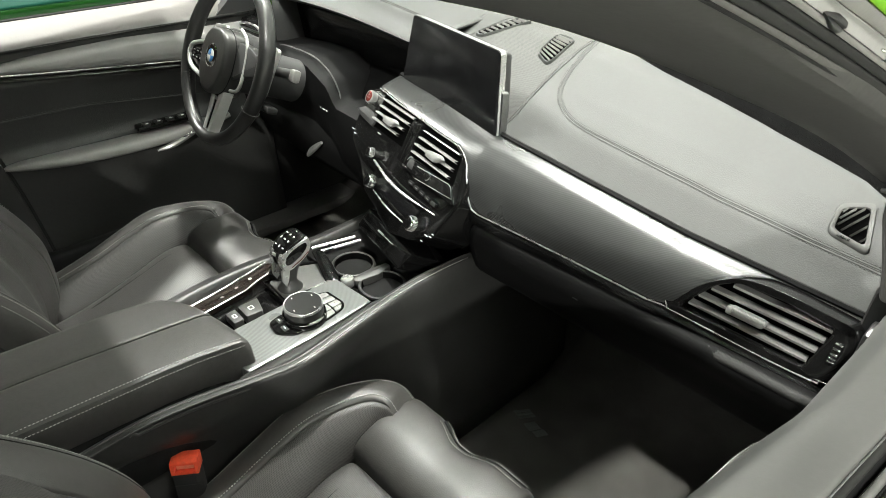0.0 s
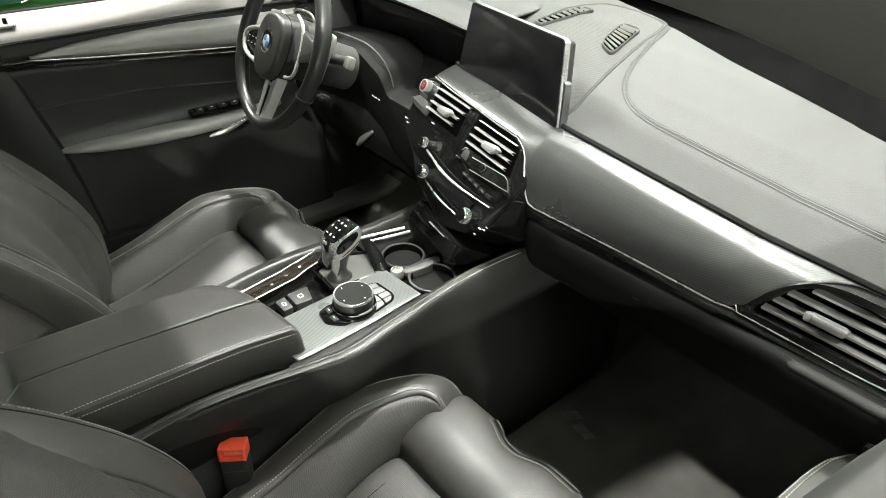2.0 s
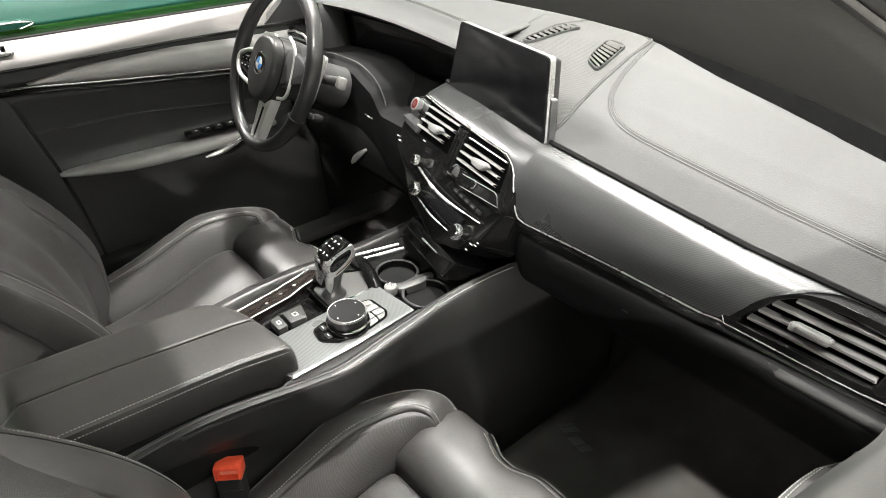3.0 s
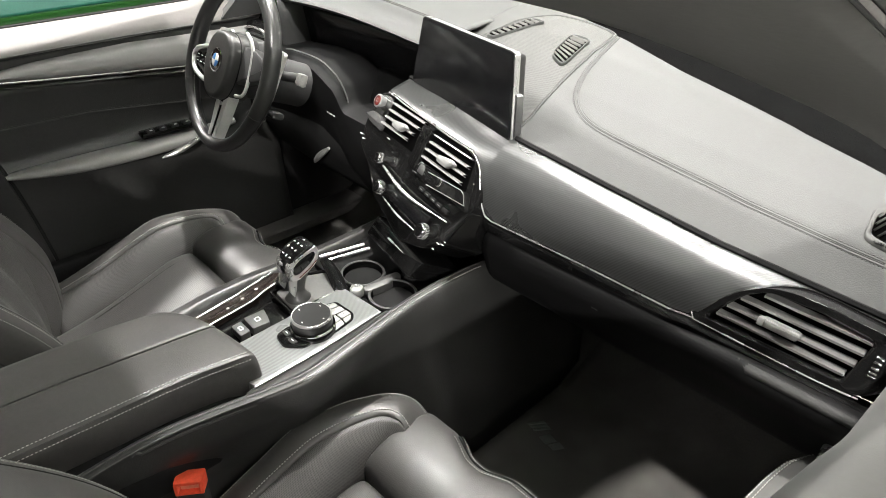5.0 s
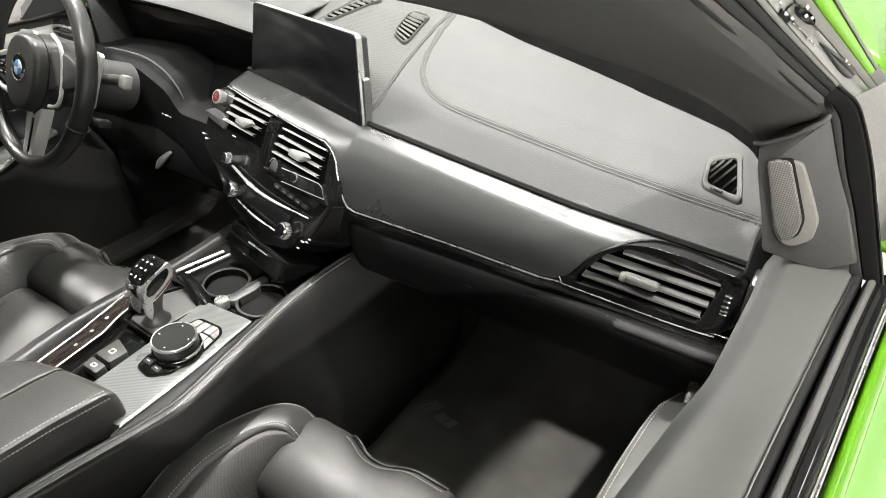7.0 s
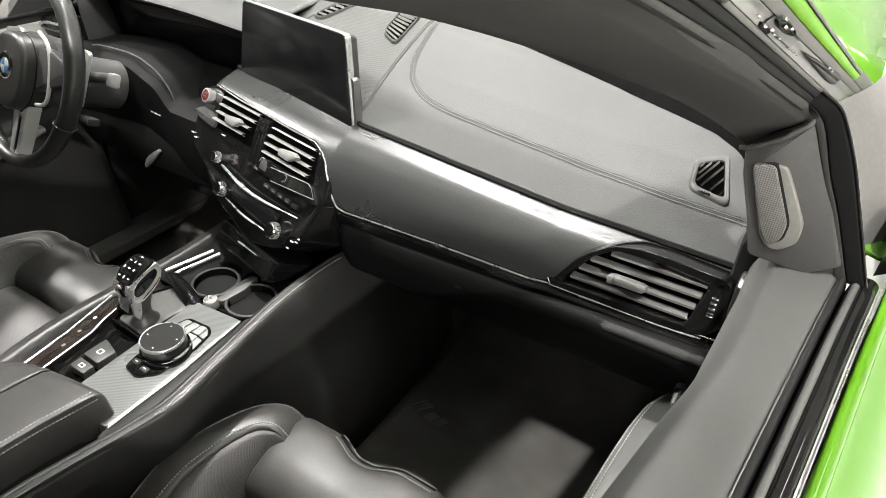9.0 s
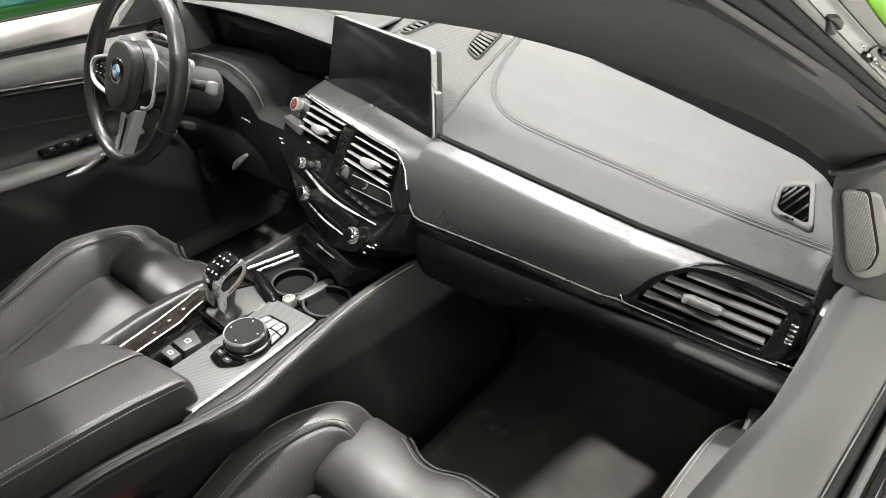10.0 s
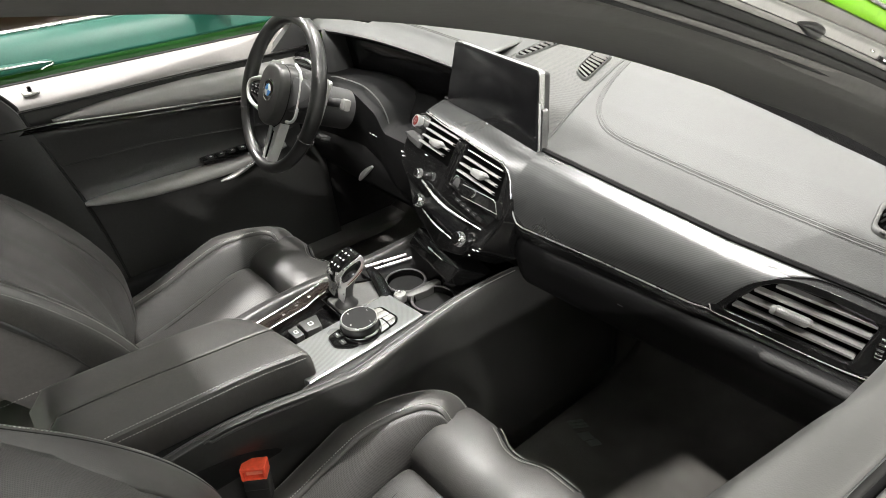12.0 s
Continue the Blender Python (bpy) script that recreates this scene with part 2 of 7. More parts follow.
def spline(points, n):
    """n + 1 points on a Catmull-Rom curve through the points."""
    p = [V(q) for q in points]
    if len(p) == 2:
        return [p[0].lerp(p[1], i / n) for i in range(n + 1)]
    ext = [2 * p[0] - p[1], *p, 2 * p[-1] - p[-2]]
    out = []
    for i in range(n + 1):
        s = i / n * (len(p) - 1)
        k = min(int(s), len(p) - 2)
        u = s - k
        a, b, c, d = ext[k:k + 4]
        out.append(0.5 * (2 * b + (c - a) * u + (2 * a - 5 * b + 4 * c - d) * u * u + (3 * b - a - 3 * c + d) * u ** 3))
    return out


def grid(rows, wrap=False):
    n = len(rows[0])
    verts = [V(p) for row in rows for p in row]
    faces = []
    for i in range(len(rows) - 1):
        for j in range(n if wrap else n - 1):
            k = (j + 1) % n
            faces.append((i * n + j, i * n + k, (i + 1) * n + k, (i + 1) * n + j))
    return verts, faces


def loft(sections, along=24, across=24, wrap=False, caps=False):
    """A smooth skin through sections of equally many points."""
    secs = [spline(s + [s[0]] if wrap else s, across)[: across if wrap else None] for s in [list(map(V, s)) for s in sections]]
    cols = [spline([s[j] for s in secs], along) for j in range(len(secs[0]))]
    rows = [[c[i] for c in cols] for i in range(along + 1)]
    v, f = grid(rows, wrap)
    if caps:
        n = len(rows[0])
        f = f + [tuple(reversed(range(n))), tuple(range(along * n, along * n + n))]
    return v, f


def tube(path, r, n=8, closed=False, steps=None):
    p = spline(path, steps) if steps else [V(q) for q in path]
    rows, side = [], None
    for i, q in enumerate(p):
        if closed:
            d = (p[(i + 1) % len(p)] - p[i - 1]).normalized()
        else:
            d = (p[min(i + 1, len(p) - 1)] - p[max(i - 1, 0)]).normalized()
        if side is None:
            side = d.orthogonal().normalized()
        side = (side - d * side.dot(d)).normalized()
        other = d.cross(side)
        w = r(i / max(1, len(p) - 1)) if callable(r) else r
        rows.append([q + w * (math.cos(2 * math.pi * k / n) * side + math.sin(2 * math.pi * k / n) * other) for k in range(n)])
    if closed:
        rows.append(rows[0])
        return grid(rows, True)
    v, f = grid(rows, True)
    return v, f + [tuple(reversed(range(n))), tuple(range(len(v) - n, len(v)))]


def rounded(points, r, n=4):
    """A flat outline with its corners rounded."""
    p, out = [V((*q, 0)) if len(q) == 2 else V(q) for q in points], []
    for i, q in enumerate(p):
        a, b = p[i - 1] - q, p[(i + 1) % len(p)] - q
        k = min(r, a.length * 0.45, b.length * 0.45)
        a, b = q + a.normalized() * k, q + b.normalized() * k
        for j in range(n + 1):
            t = j / n
            out.append((1 - t) ** 2 * a + 2 * t * (1 - t) * q + t * t * b)
    return out


def slab(outline, z0, z1, bevel=0.002, m=None, steps=2):
    """A flat outline (anticlockwise) drawn out from z0 to z1, with a rounded rim at z1."""
    o = [V((q[0], q[1], 0)) for q in outline]
    n = len(o)
    c = sum(o, V()) / n

    def inset(d):
        out = []
        for i in range(n):
            e0, e1 = (o[i] - o[i - 1]), (o[(i + 1) % n] - o[i])
            nrm = V((-(e0.y + e1.y), e0.x + e1.x, 0))
            out.append(o[i] + nrm.normalized() * d if nrm.length > 1e-9 else o[i])
        return out

    s = 1 if z1 > z0 else -1
    rows = [[q + V((0, 0, z0)) for q in o]]
    for k in range(steps + 1):
        a = k / steps * math.pi / 2
        rows.append([q + V((0, 0, z1 - s * bevel * (1 - math.sin(a)))) for q in inset(bevel * (1 - math.cos(a)))])
    v, f = grid(rows, True)
    f = f + [tuple(range(len(v) - n, len(v))), tuple(reversed(range(n)))]
    if s < 0:
        f = [tuple(reversed(q)) for q in f]
    return moved((v, f), m) if m else (v, f)


def rect(w, h, r=0.003, cx=0.0, cy=0.0, n=3):
    return rounded([(cx - w / 2, cy - h / 2), (cx + w / 2, cy - h / 2), (cx + w / 2, cy + h / 2), (cx - w / 2, cy + h / 2)], r, n)


def block(cx, cy, cz, sx, sy, sz, bevel=0.004, m=None):
    """A block with all its edges rounded."""
    b = min(bevel, sx * 0.45, sy * 0.45, sz * 0.45)
    rows = []
    for z, d in ((-sz / 2, b), (-sz / 2 + b * 0.3, b * 0.3), (-sz / 2 + b, 0), (sz / 2 - b, 0), (sz / 2 - b * 0.3, b * 0.3), (sz / 2, b)):
        rows.append([q + V((cx, cy, cz + z)) for q in rect(sx - 2 * d, sy - 2 * d, max(b - d, b * 0.3), n=2)])
    v, f = grid(rows, True)
    n = len(rows[0])
    s = (v, f + [tuple(reversed(range(n))), tuple(range(len(v) - n, len(v)))])
    return moved(s, m) if m else s


def lathe(profile, n=32, m=None, caps=True):
    """A body of revolution about z, from (radius, height) pairs."""
    rows = [[V((r * math.cos(2 * math.pi * k / n), r * math.sin(2 * math.pi * k / n), h)) for k in range(n)] for r, h in profile]
    v, f = grid(rows, True)
    s = (v, f + [tuple(reversed(range(n))), tuple(range(len(v) - n, len(v)))] if caps else f)
    return moved(s, m) if m else s


def stitches(path, pitch=0.0065, length=0.0042, r=0.0007, n=4):
    """A row of short raised stitches along a path."""
    p, out, d = [V(q) for q in path], [], 0.0
    for a, b in zip(p, p[1:]):
        span = (b - a).length
        while d < span:
            q = a.lerp(b, d / span)
            w = (b - a).normalized() * length / 2
            out.append(tube([q - w, q - w * 0.5, q + w * 0.5, q + w], lambda t: r * (0.35 if t in (0.0, 1.0) else 1.0), n))
            d += pitch
        d -= span
    return join(*out)


def shown(name, shape, mat, parent=None, label="", smooth=True, thick=0.0, sharp=40):
    """Links one mesh object, as a thing of its own or as a part of parent."""
    mesh = bpy.data.meshes.new(name)
    mesh.from_pydata([tuple(v) for v in shape[0]], [], shape[1])
    mesh.validate()
    bm = bmesh.new()
    bm.from_mesh(mesh)
    bmesh.ops.recalc_face_normals(bm, faces=bm.faces)
    bm.to_mesh(mesh)
    bm.free()
    mesh.materials.append(mat)
    if smooth:
        mesh.shade_smooth()
        mesh.set_sharp_from_angle(angle=radians(sharp))
    ob = new(name, mesh)
    if thick:
        s = ob.modifiers.new("thickness", "SOLIDIFY")
        s.thickness, s.offset = thick, 0.0
    if parent is not None:
        ob.parent = parent
    if label:
        ob["label"] = label
    return ob


def thing(name, label, category, group="", kind="", at=(0, 0, 0)):
    return tagged(new(name), label, category, group, kind)


def lettering(name, words, size, m, mat, parent, depth=0.0006):
    """Raised letters as a mesh part."""
    curve = bpy.data.curves.new(name, "FONT")
    curve.body, curve.size, curve.extrude, curve.align_x = words, size, depth, "CENTER"
    source = bpy.data.objects.new(name, curve)
    mesh = bpy.data.meshes.new_from_object(source)
    bpy.data.objects.remove(source)
    mesh.materials.append(mat)
    ob = new(name, mesh)
    ob.parent, ob.matrix_basis = parent, m
    return ob


def lerp_at(x, xs, ys):
    return float(np.interp(x, xs, ys))

# ---- the hall ----
def plate(x0, x1, y0, y1, z, up=True):
    return [V((x0, y0, z)), V((x1, y0, z)), V((x1, y1, z)), V((x0, y1, z))], [(0, 1, 2, 3) if up else (3, 2, 1, 0)]


tagged(shown("floor", plate(-HALL_X, HALL_X, -HALL_Y, HALL_Y, 0), HALL_FLOOR, smooth=False), "pale grey polished hall floor under the cars", "floor", kind="structure")
for name, cx, cy, sx, sy in (("wall_north", 0, HALL_Y, 2 * HALL_X, 0.2), ("wall_south", 0, -HALL_Y, 2 * HALL_X, 0.2), ("wall_east", HALL_X, 0, 0.2, 2 * HALL_Y), ("wall_west", -HALL_X, 0, 0.2, 2 * HALL_Y)):
    tagged(shown(name, block(cx, cy, HALL_Z / 2, sx, sy, HALL_Z, 0.002), HALL_WALL), "plain grey exhibition hall wall", "wall", kind="structure")
tagged(shown("ceiling", block(0, 0, HALL_Z + 0.1, 2 * HALL_X, 2 * HALL_Y, 0.2, 0.002), HALL_ROOF), "grey exhibition hall ceiling", "ceiling", kind="structure")
for x, y, sx, sy, watts in LAMPS:
    t = thing("ceiling_light", "bright rectangular ceiling light panel of the hall", "light", "ceiling lights")
    shown("housing", block(x, y, HALL_Z - 0.035, sx + 0.06, sy + 0.06, 0.07, 0.01), GREY_TRIM, t)
    shown("diffuser", block(x, y, HALL_Z - 0.08, sx, sy, 0.02, 0.004), DIFFUSER, t, "glowing white diffuser")

for x, y in FAR_PANELS:
    t = thing("ceiling_light", "bright square ceiling light panel far down the hall", "light", "ceiling lights")
    shown("housing", block(x, y, HALL_Z - 0.035, 1.06, 0.96, 0.07, 0.01), GREY_TRIM, t)
    shown("diffuser", block(x, y, HALL_Z - 0.08, 1.0, 0.9, 0.02, 0.004), FAR_DIFFUSER, t, "glowing white diffuser")

# ---- the car's shell round the cabin ----
# lower inner edge of the pillar and roof rail, and the seam to its door seal
RAIL_IN = [(0.722, 0.03, 0.955), (0.70, -0.09, 1.024), (0.655, -0.25, 1.117), (0.605, -0.375, 1.177), (0.55, -0.475, 1.220), (0.505, -0.56, 1.244), (0.482, -0.65, 1.263), (0.47, -0.75, 1.280), (0.465, -0.95, 1.305), (0.46, -1.3, 1.33)]
# the door opening's face along the pillar: u runs down the pillar, v across it, w outward
PILLAR_O, PILLAR_U, PILLAR_V, PILLAR_W = V((0.717, -0.34, 1.173)), V((0.1059, 0.9117, -0.3970)), V((0.5043, 0.2949, 0.8116)), V((0.8570, -0.2861, -0.4285))


def on_pillar(u, v, w=0.0):
    return PILLAR_O + PILLAR_U * u + PILLAR_V * v + PILLAR_W * (w + 0.25 * max(0.0, -0.06 - u) ** 1.6)


RAIL_OUT = [(0.775, -0.06, 1.04)] + [tuple(on_pillar(u, 0.0)) for u in (0.1666, 0.0, -0.1734)] + [(0.706, -0.66, 1.296), (0.70, -0.95, 1.358), (0.69, -1.3, 1.378)]


def rail(points, dx=0.0, dy=0.0, dz=0.0, n=40):
    return [q + V((dx, dy, dz)) for q in spline(points, n)]


def leaf_oval(ring):
    """A shallow dish with a raised rim inside the closed line of points."""
    c = sum(ring, V((0, 0, 0))) / len(ring)
    loops = [[c + (p - c) * f + PILLAR_W * h for p in ring] for f, h in ((1.0, -0.004), (0.98, 0.0005), (0.86, 0.0012), (0.74, -0.0006), (0.45, -0.001), (0.05, 0.0))]
    n = len(ring)
    return [p for loop in loops for p in loop], [(i * n + j, i * n + (j + 1) % n, (i + 1) * n + (j + 1) % n, (i + 1) * n + j) for i in range(5) for j in range(n)]


def pillars(side):
    flip = (lambda s: s) if side > 0 else mirrored
    a, b = rail(RAIL_IN), rail(RAIL_OUT)
    skin = []
    for p, q in zip(a, b):
        skin.append(spline([p + V((-0.010, 0.050, 0.030)), p + V((-0.004, 0.014, 0.010)), p, p.lerp(q, 0.12) + V((0.0, 0, -0.0015)), p.lerp(q, 0.5) + V((0, 0, -0.0045)), p.lerp(q, 0.9) + V((0, 0, -0.005)), p.lerp(q, 0.97) + V((0, 0, -0.003)), q, q + V((0.002, 0.0, 0.02))], 20))
    trim = thing("pillar_trim", "dark grey soft-touch windscreen pillar and roof rail trim", "trim", kind="structure")
    shown("pillar_cover", flip(grid(skin)), PILLAR, trim, "dark grey grained cover", thick=0.002)
    def strip(u0, u1, low, high, profile, n=50):
        """A long strip between two lines on the pillar's face; low and high give v at u = 0 and its slope."""
        rows = []
        for k in range(n):
            u = u0 + (u1 - u0) * k / (n - 1)
            va, vb = low[0] + low[1] * u, high[0] + high[1] * u
            rows.append(spline([on_pillar(u, va + (vb - va) * f, h) for f, h in profile], 3 * len(profile)))
        return flip(grid(rows))

    round_top = [(0.0, -0.003), (0.02, 0.0), (0.15, 0.0005), (0.5, 0.0007), (0.85, 0.0005), (0.98, 0.0), (1.0, -0.003)]
    groove, flock, channel, lip, plate_edge, satin, green = (0.0, 0.0), (0.0062, 0.010), (0.0163, 0.015), (0.0192, 0.016), (0.0293, 0.034), (0.0352, 0.034), (0.0425, 0.030)
    seal = thing("door_seal", "black rubber door seal along the window opening", "trim", kind="structure")
    shown("groove", flip(tube([on_pillar(-0.40 + 0.0158 * k, 0.0006, 0.0006) for k in range(40)], 0.0008, 6)), DARK, seal)
    shown("flocked_strip", strip(-0.40, 0.215, (0.0009, 0.0), flock, round_top), FLOCK, seal, "grey flocked strip")
    shown("seal_channel", strip(-0.40, 0.172, flock, channel, [(0.0, -0.004), (0.03, 0.0), (0.2, 0.0006), (0.44, 0.0004), (0.5, -0.0012), (0.56, 0.0004), (0.8, 0.0008), (0.97, 0.0002), (1.0, -0.004)]), RUBBER, seal, "black rubber channel")
    shown("seal_lip", strip(-0.40, 0.262, channel, lip, round_top), SATIN_GREY, seal, "thin grey lip")
    if side < 0:
        return
    inner = spline([(0.735, -0.172, 1.108), (0.739, -0.170, 1.102), (0.748, -0.170, 1.091), (0.758, -0.170, 1.070), (0.769, -0.170, 1.047), (0.785, -0.168, 1.012), (0.808, -0.166, 0.95)], 30)
    middle = spline([on_pillar(0.165, 0.0080), (0.750, -0.171, 1.099), (0.758, -0.170, 1.086), (0.774, -0.170, 1.048), (0.791, -0.168, 1.014), (0.819, -0.166, 0.95)], 30)
    outer = spline([on_pillar(0.165, 0.0187), (0.760, -0.171, 1.109), (0.770, -0.170, 1.095), (0.782, -0.170, 1.073), (0.791, -0.170, 1.054), (0.801, -0.169, 1.030), (0.834, -0.166, 0.95)], 30)

    def post(a_line, b_line, profile):
        return flip(grid([spline([a.lerp(b, f) + V((0, -h, 0)) for f, h in profile], 4 * len(profile)) for a, b in zip(a_line, b_line)]))

    shown("post_strip", post(inner, middle, [(0.0, -0.003), (0.06, 0.0), (0.3, 0.0008), (0.7, 0.0008), (0.94, 0.0), (1.0, -0.003)]), POST_RUBBER, seal, "soft grey-black rubber strip")
    shown("post_channel", post(middle, outer, [(0.0, -0.003), (0.05, 0.0), (0.3, 0.0006), (0.7, 0.0007), (0.96, 0.0002), (1.0, -0.003)]), LID_BLACK, seal, "black post channel")
    shown("post_edge", flip(tube([a + V((0.001, 0.0, 0.001)) for a in outer], 0.0013, 8)), GLOSS, seal, "gloss black edge line")
    rim = thing("outer_pillar", "pale metal outer windscreen pillar with black clips and a lime green edge", "trim", kind="structure")
    shown("metal_panel", strip(-0.40, 0.70, lip, plate_edge, [(0.0, -0.003), (0.04, 0.0), (0.3, -0.0005), (0.6, -0.001), (0.94, 0.0), (1.0, -0.002)], 90), PILLAR_METAL, rim, "pale metallic pillar panel")
    shown("satin_strip", strip(-0.40, 0.72, plate_edge, satin, round_top, 90), SATIN_GREY, rim, "smooth grey edge strip")
    shown("green_edge", strip(-0.40, 0.235, satin, green, [(0.0, -0.002), (0.1, 0.0), (0.5, 0.001), (0.9, 0.0), (1.0, -0.002)]), LIME_EDGE, rim, "lime green painted edge")
    shown("pale_strip", strip(-0.40, 0.235, green, (0.0445, 0.034), round_top), PALE_TRIM, rim, "pale outer strip")
    shown("pale_foot", strip(0.235, 0.72, satin, (0.0445, 0.040), round_top), PALE_TRIM, rim, "pale outer strip")
    panel = [spline(r, 10) for r in ([(0.750, -0.12, 1.088), (0.788, 0.0, 1.090), (0.80, 0.20, 1.10)], [(0.768, -0.125, 1.062), (0.815, -0.03, 1.065), (0.85, 0.10, 1.06)], [(0.785, -0.12, 1.022), (0.84, -0.03, 1.015), (0.87, 0.10, 1.0)], [(0.80, -0.12, 0.985), (0.85, -0.03, 0.98), (0.88, 0.10, 0.965)], [(0.82, -0.12, 0.945), (0.86, -0.03, 0.94), (0.89, 0.10, 0.93)])]
    shown("corner_panel", flip(grid(panel)), PALE_TRIM, rim, "pale grey corner panel at the pillar foot")

    def leaf(u0, u1, v0, slope, half, blunt, high):
        """A dark clip lying along the pillar, pointed at one end and blunt at the other."""
        rows = []
        for k in range(21):
            f = k / 20
            g = half * (min(1.0, f / blunt) ** 0.8 if f < 0.94 else 1.0 - (f - 0.94) * 4.0)
            u = u0 + (u1 - u0) * f
            rows.append(spline([on_pillar(u, v0 + slope * (u - u0) + g * s, h) for s, h in ((-1.0, -0.002), (-0.95, 0.5 * high), (-0.4, high), (0.0, 0.6 * high), (0.4, high), (0.95, 0.5 * high), (1.0, -0.002))], 18))
        return flip(grid(rows))

    def tip(u, v, parent, size=1.0, w=0.0035):
        m = axes(on_pillar(u, v, w), PILLAR_U, PILLAR_V)
        shown("clip_tip", flip(block(0, 0, 0, 0.0050 * size, 0.0015 * size, 0.0012, 0.0003, m)), BRIGHT, parent)

    plate_part = shown("clip_plate", strip(-0.104, -0.026, (0.0222, 0.022), (0.0294, 0.034), [(0.0, -0.002), (0.06, 0.0012), (0.2, 0.0004), (0.8, 0.0004), (0.94, 0.0012), (1.0, -0.002)], 14), PALE_TRIM, rim, "pale bracket round the clip")
    ring = [on_pillar(-0.0735 + 0.0235 * math.cos(a), 0.0263 + 0.0012 * math.cos(a) + 0.0026 * math.sin(a), 0.0022) for a in [math.tau * k / 28 for k in range(28)]]
    oval = shown("trim_clip", flip(leaf_oval(ring)), CLIP_BLACK, plate_part, "dark oval trim clip")
    for u, v, size in ((-0.091, 0.0281, 1.1), (-0.079, 0.0260, 1.2), (-0.066, 0.0278, 1.1)):
        tip(u, v, oval, size, 0.003)
    low_clip = shown("trim_clip", leaf(0.003, 0.172, 0.0256, 0.040, 0.0045, 0.75, 0.002), CLIP_BLACK, rim, "black pointed trim clip")
    tip(0.091, 0.0322, low_clip, 1.3, 0.003), tip(0.108, 0.0328, low_clip, 1.2, 0.003)
    shown("trim_clip", leaf(-0.222, -0.193, 0.0165, 0.0, 0.0030, 0.6, 0.002), CLIP_BLACK, rim, "black pointed trim clip")
    small = shown("clip_socket", strip(-0.113, -0.086, (0.0196, 0.016), (0.0218, 0.016), [(0.0, -0.001), (0.1, 0.001), (0.9, 0.001), (1.0, -0.001)], 8), DARK, rim, "small dark socket")
    tip(-0.1076, 0.0197, small, 1.0, 0.002), tip(-0.0912, 0.0209, small, 1.1, 0.002)
    for u, v in ((-0.128, 0.0205), (-0.075, 0.0205), (-0.060, 0.0212), (-0.030, 0.0216), (-0.018, 0.0222), (-0.006, 0.0225)):
        tip(u, v, rim, 0.8, 0.0008)


pillars(1), pillars(-1)
roof_rows = []
for i in range(25):
    y = -0.62 - i * 0.05
    half = 0.475
    z = lerp_at(-y, [0.3, 0.62, 0.8, 0.95, 1.3, 2.0], [1.24, 1.270, 1.298, 1.315, 1.34, 1.34])
    roof_rows.append([V((half * s, y, z + 0.075 * (1 - s * s))) for s in [k / 12 for k in range(-12, 13)]])
tagged(shown("roof_lining", grid(roof_rows), HEADLINER, thick=0.02), "black fabric headliner under the roof", "ceiling", kind="structure")
header = [[V((s * 0.48, -0.60 + 0.06 * (1 - s * s) + d[0], 1.275 + 0.085 * (1 - s * s) + d[1])) for d in ((0.06, 0.02), (0.045, -0.012), (0.0, -0.022), (-0.05, -0.006))] for s in [k / 16 for k in range(-16, 17)]]
tagged(shown("windscreen_header", grid(header), HEADLINER, thick=0.01), "black windscreen header trim at the roof's front edge", "trim", kind="structure")
# roof skin, so that the cabin is shaded from above
skin = [[V((0.70 * s, y + (0.07 * max(0.0, (abs(s) - 0.6) / 0.4) if y > -0.5 else 0.0), z + 0.04 * (1 - s * s))) for s in [k / 10 for k in range(-10, 11)]] for y, z in ((-0.43, 1.348), (-0.54, 1.385), (-0.8, 1.425), (-1.1, 1.44), (-1.5, 1.44), (-2.0, 1.38), (-2.4, 1.2))]
tagged(shown("roof", grid(skin), GREEN_PAINT, thick=0.01), "lime green painted car roof", "roof", kind="structure")

# cabin floor, tunnel side and rear bulkhead
floor_rows = [[V((x, y, z)) for x in (-0.70, -0.5, -0.3, -0.22, 0.22, 0.3, 0.5, 0.70)] for y, z in ((-1.9, 0.33), (-0.5, 0.325), (0.05, 0.325), (0.22, 0.40), (0.40, 0.60), (0.46, 0.80))]
tagged(shown("cabin_floor", grid(floor_rows), CARPET, thick=0.01), "black carpeted cabin floor and toe board", "floor", kind="structure")
tagged(shown("cabin_bulkhead", block(0, -1.95, 0.75, 1.45, 0.06, 1.0, 0.03), HEADLINER), "dark rear end of the cabin", "wall", kind="structure")
tagged(shown("firewall", block(0, 0.50, 0.72, 1.5, 0.05, 0.5, 0.02), DARK), "dark firewall behind the dashboard", "wall", kind="structure")

for side in (1, -1):
    tagged(shown("kick_panel", block(side * 0.735, 0.20, 0.62, 0.03, 0.62, 0.62, 0.01), DARK), "black side panel of the footwell", "panel", kind="structure")

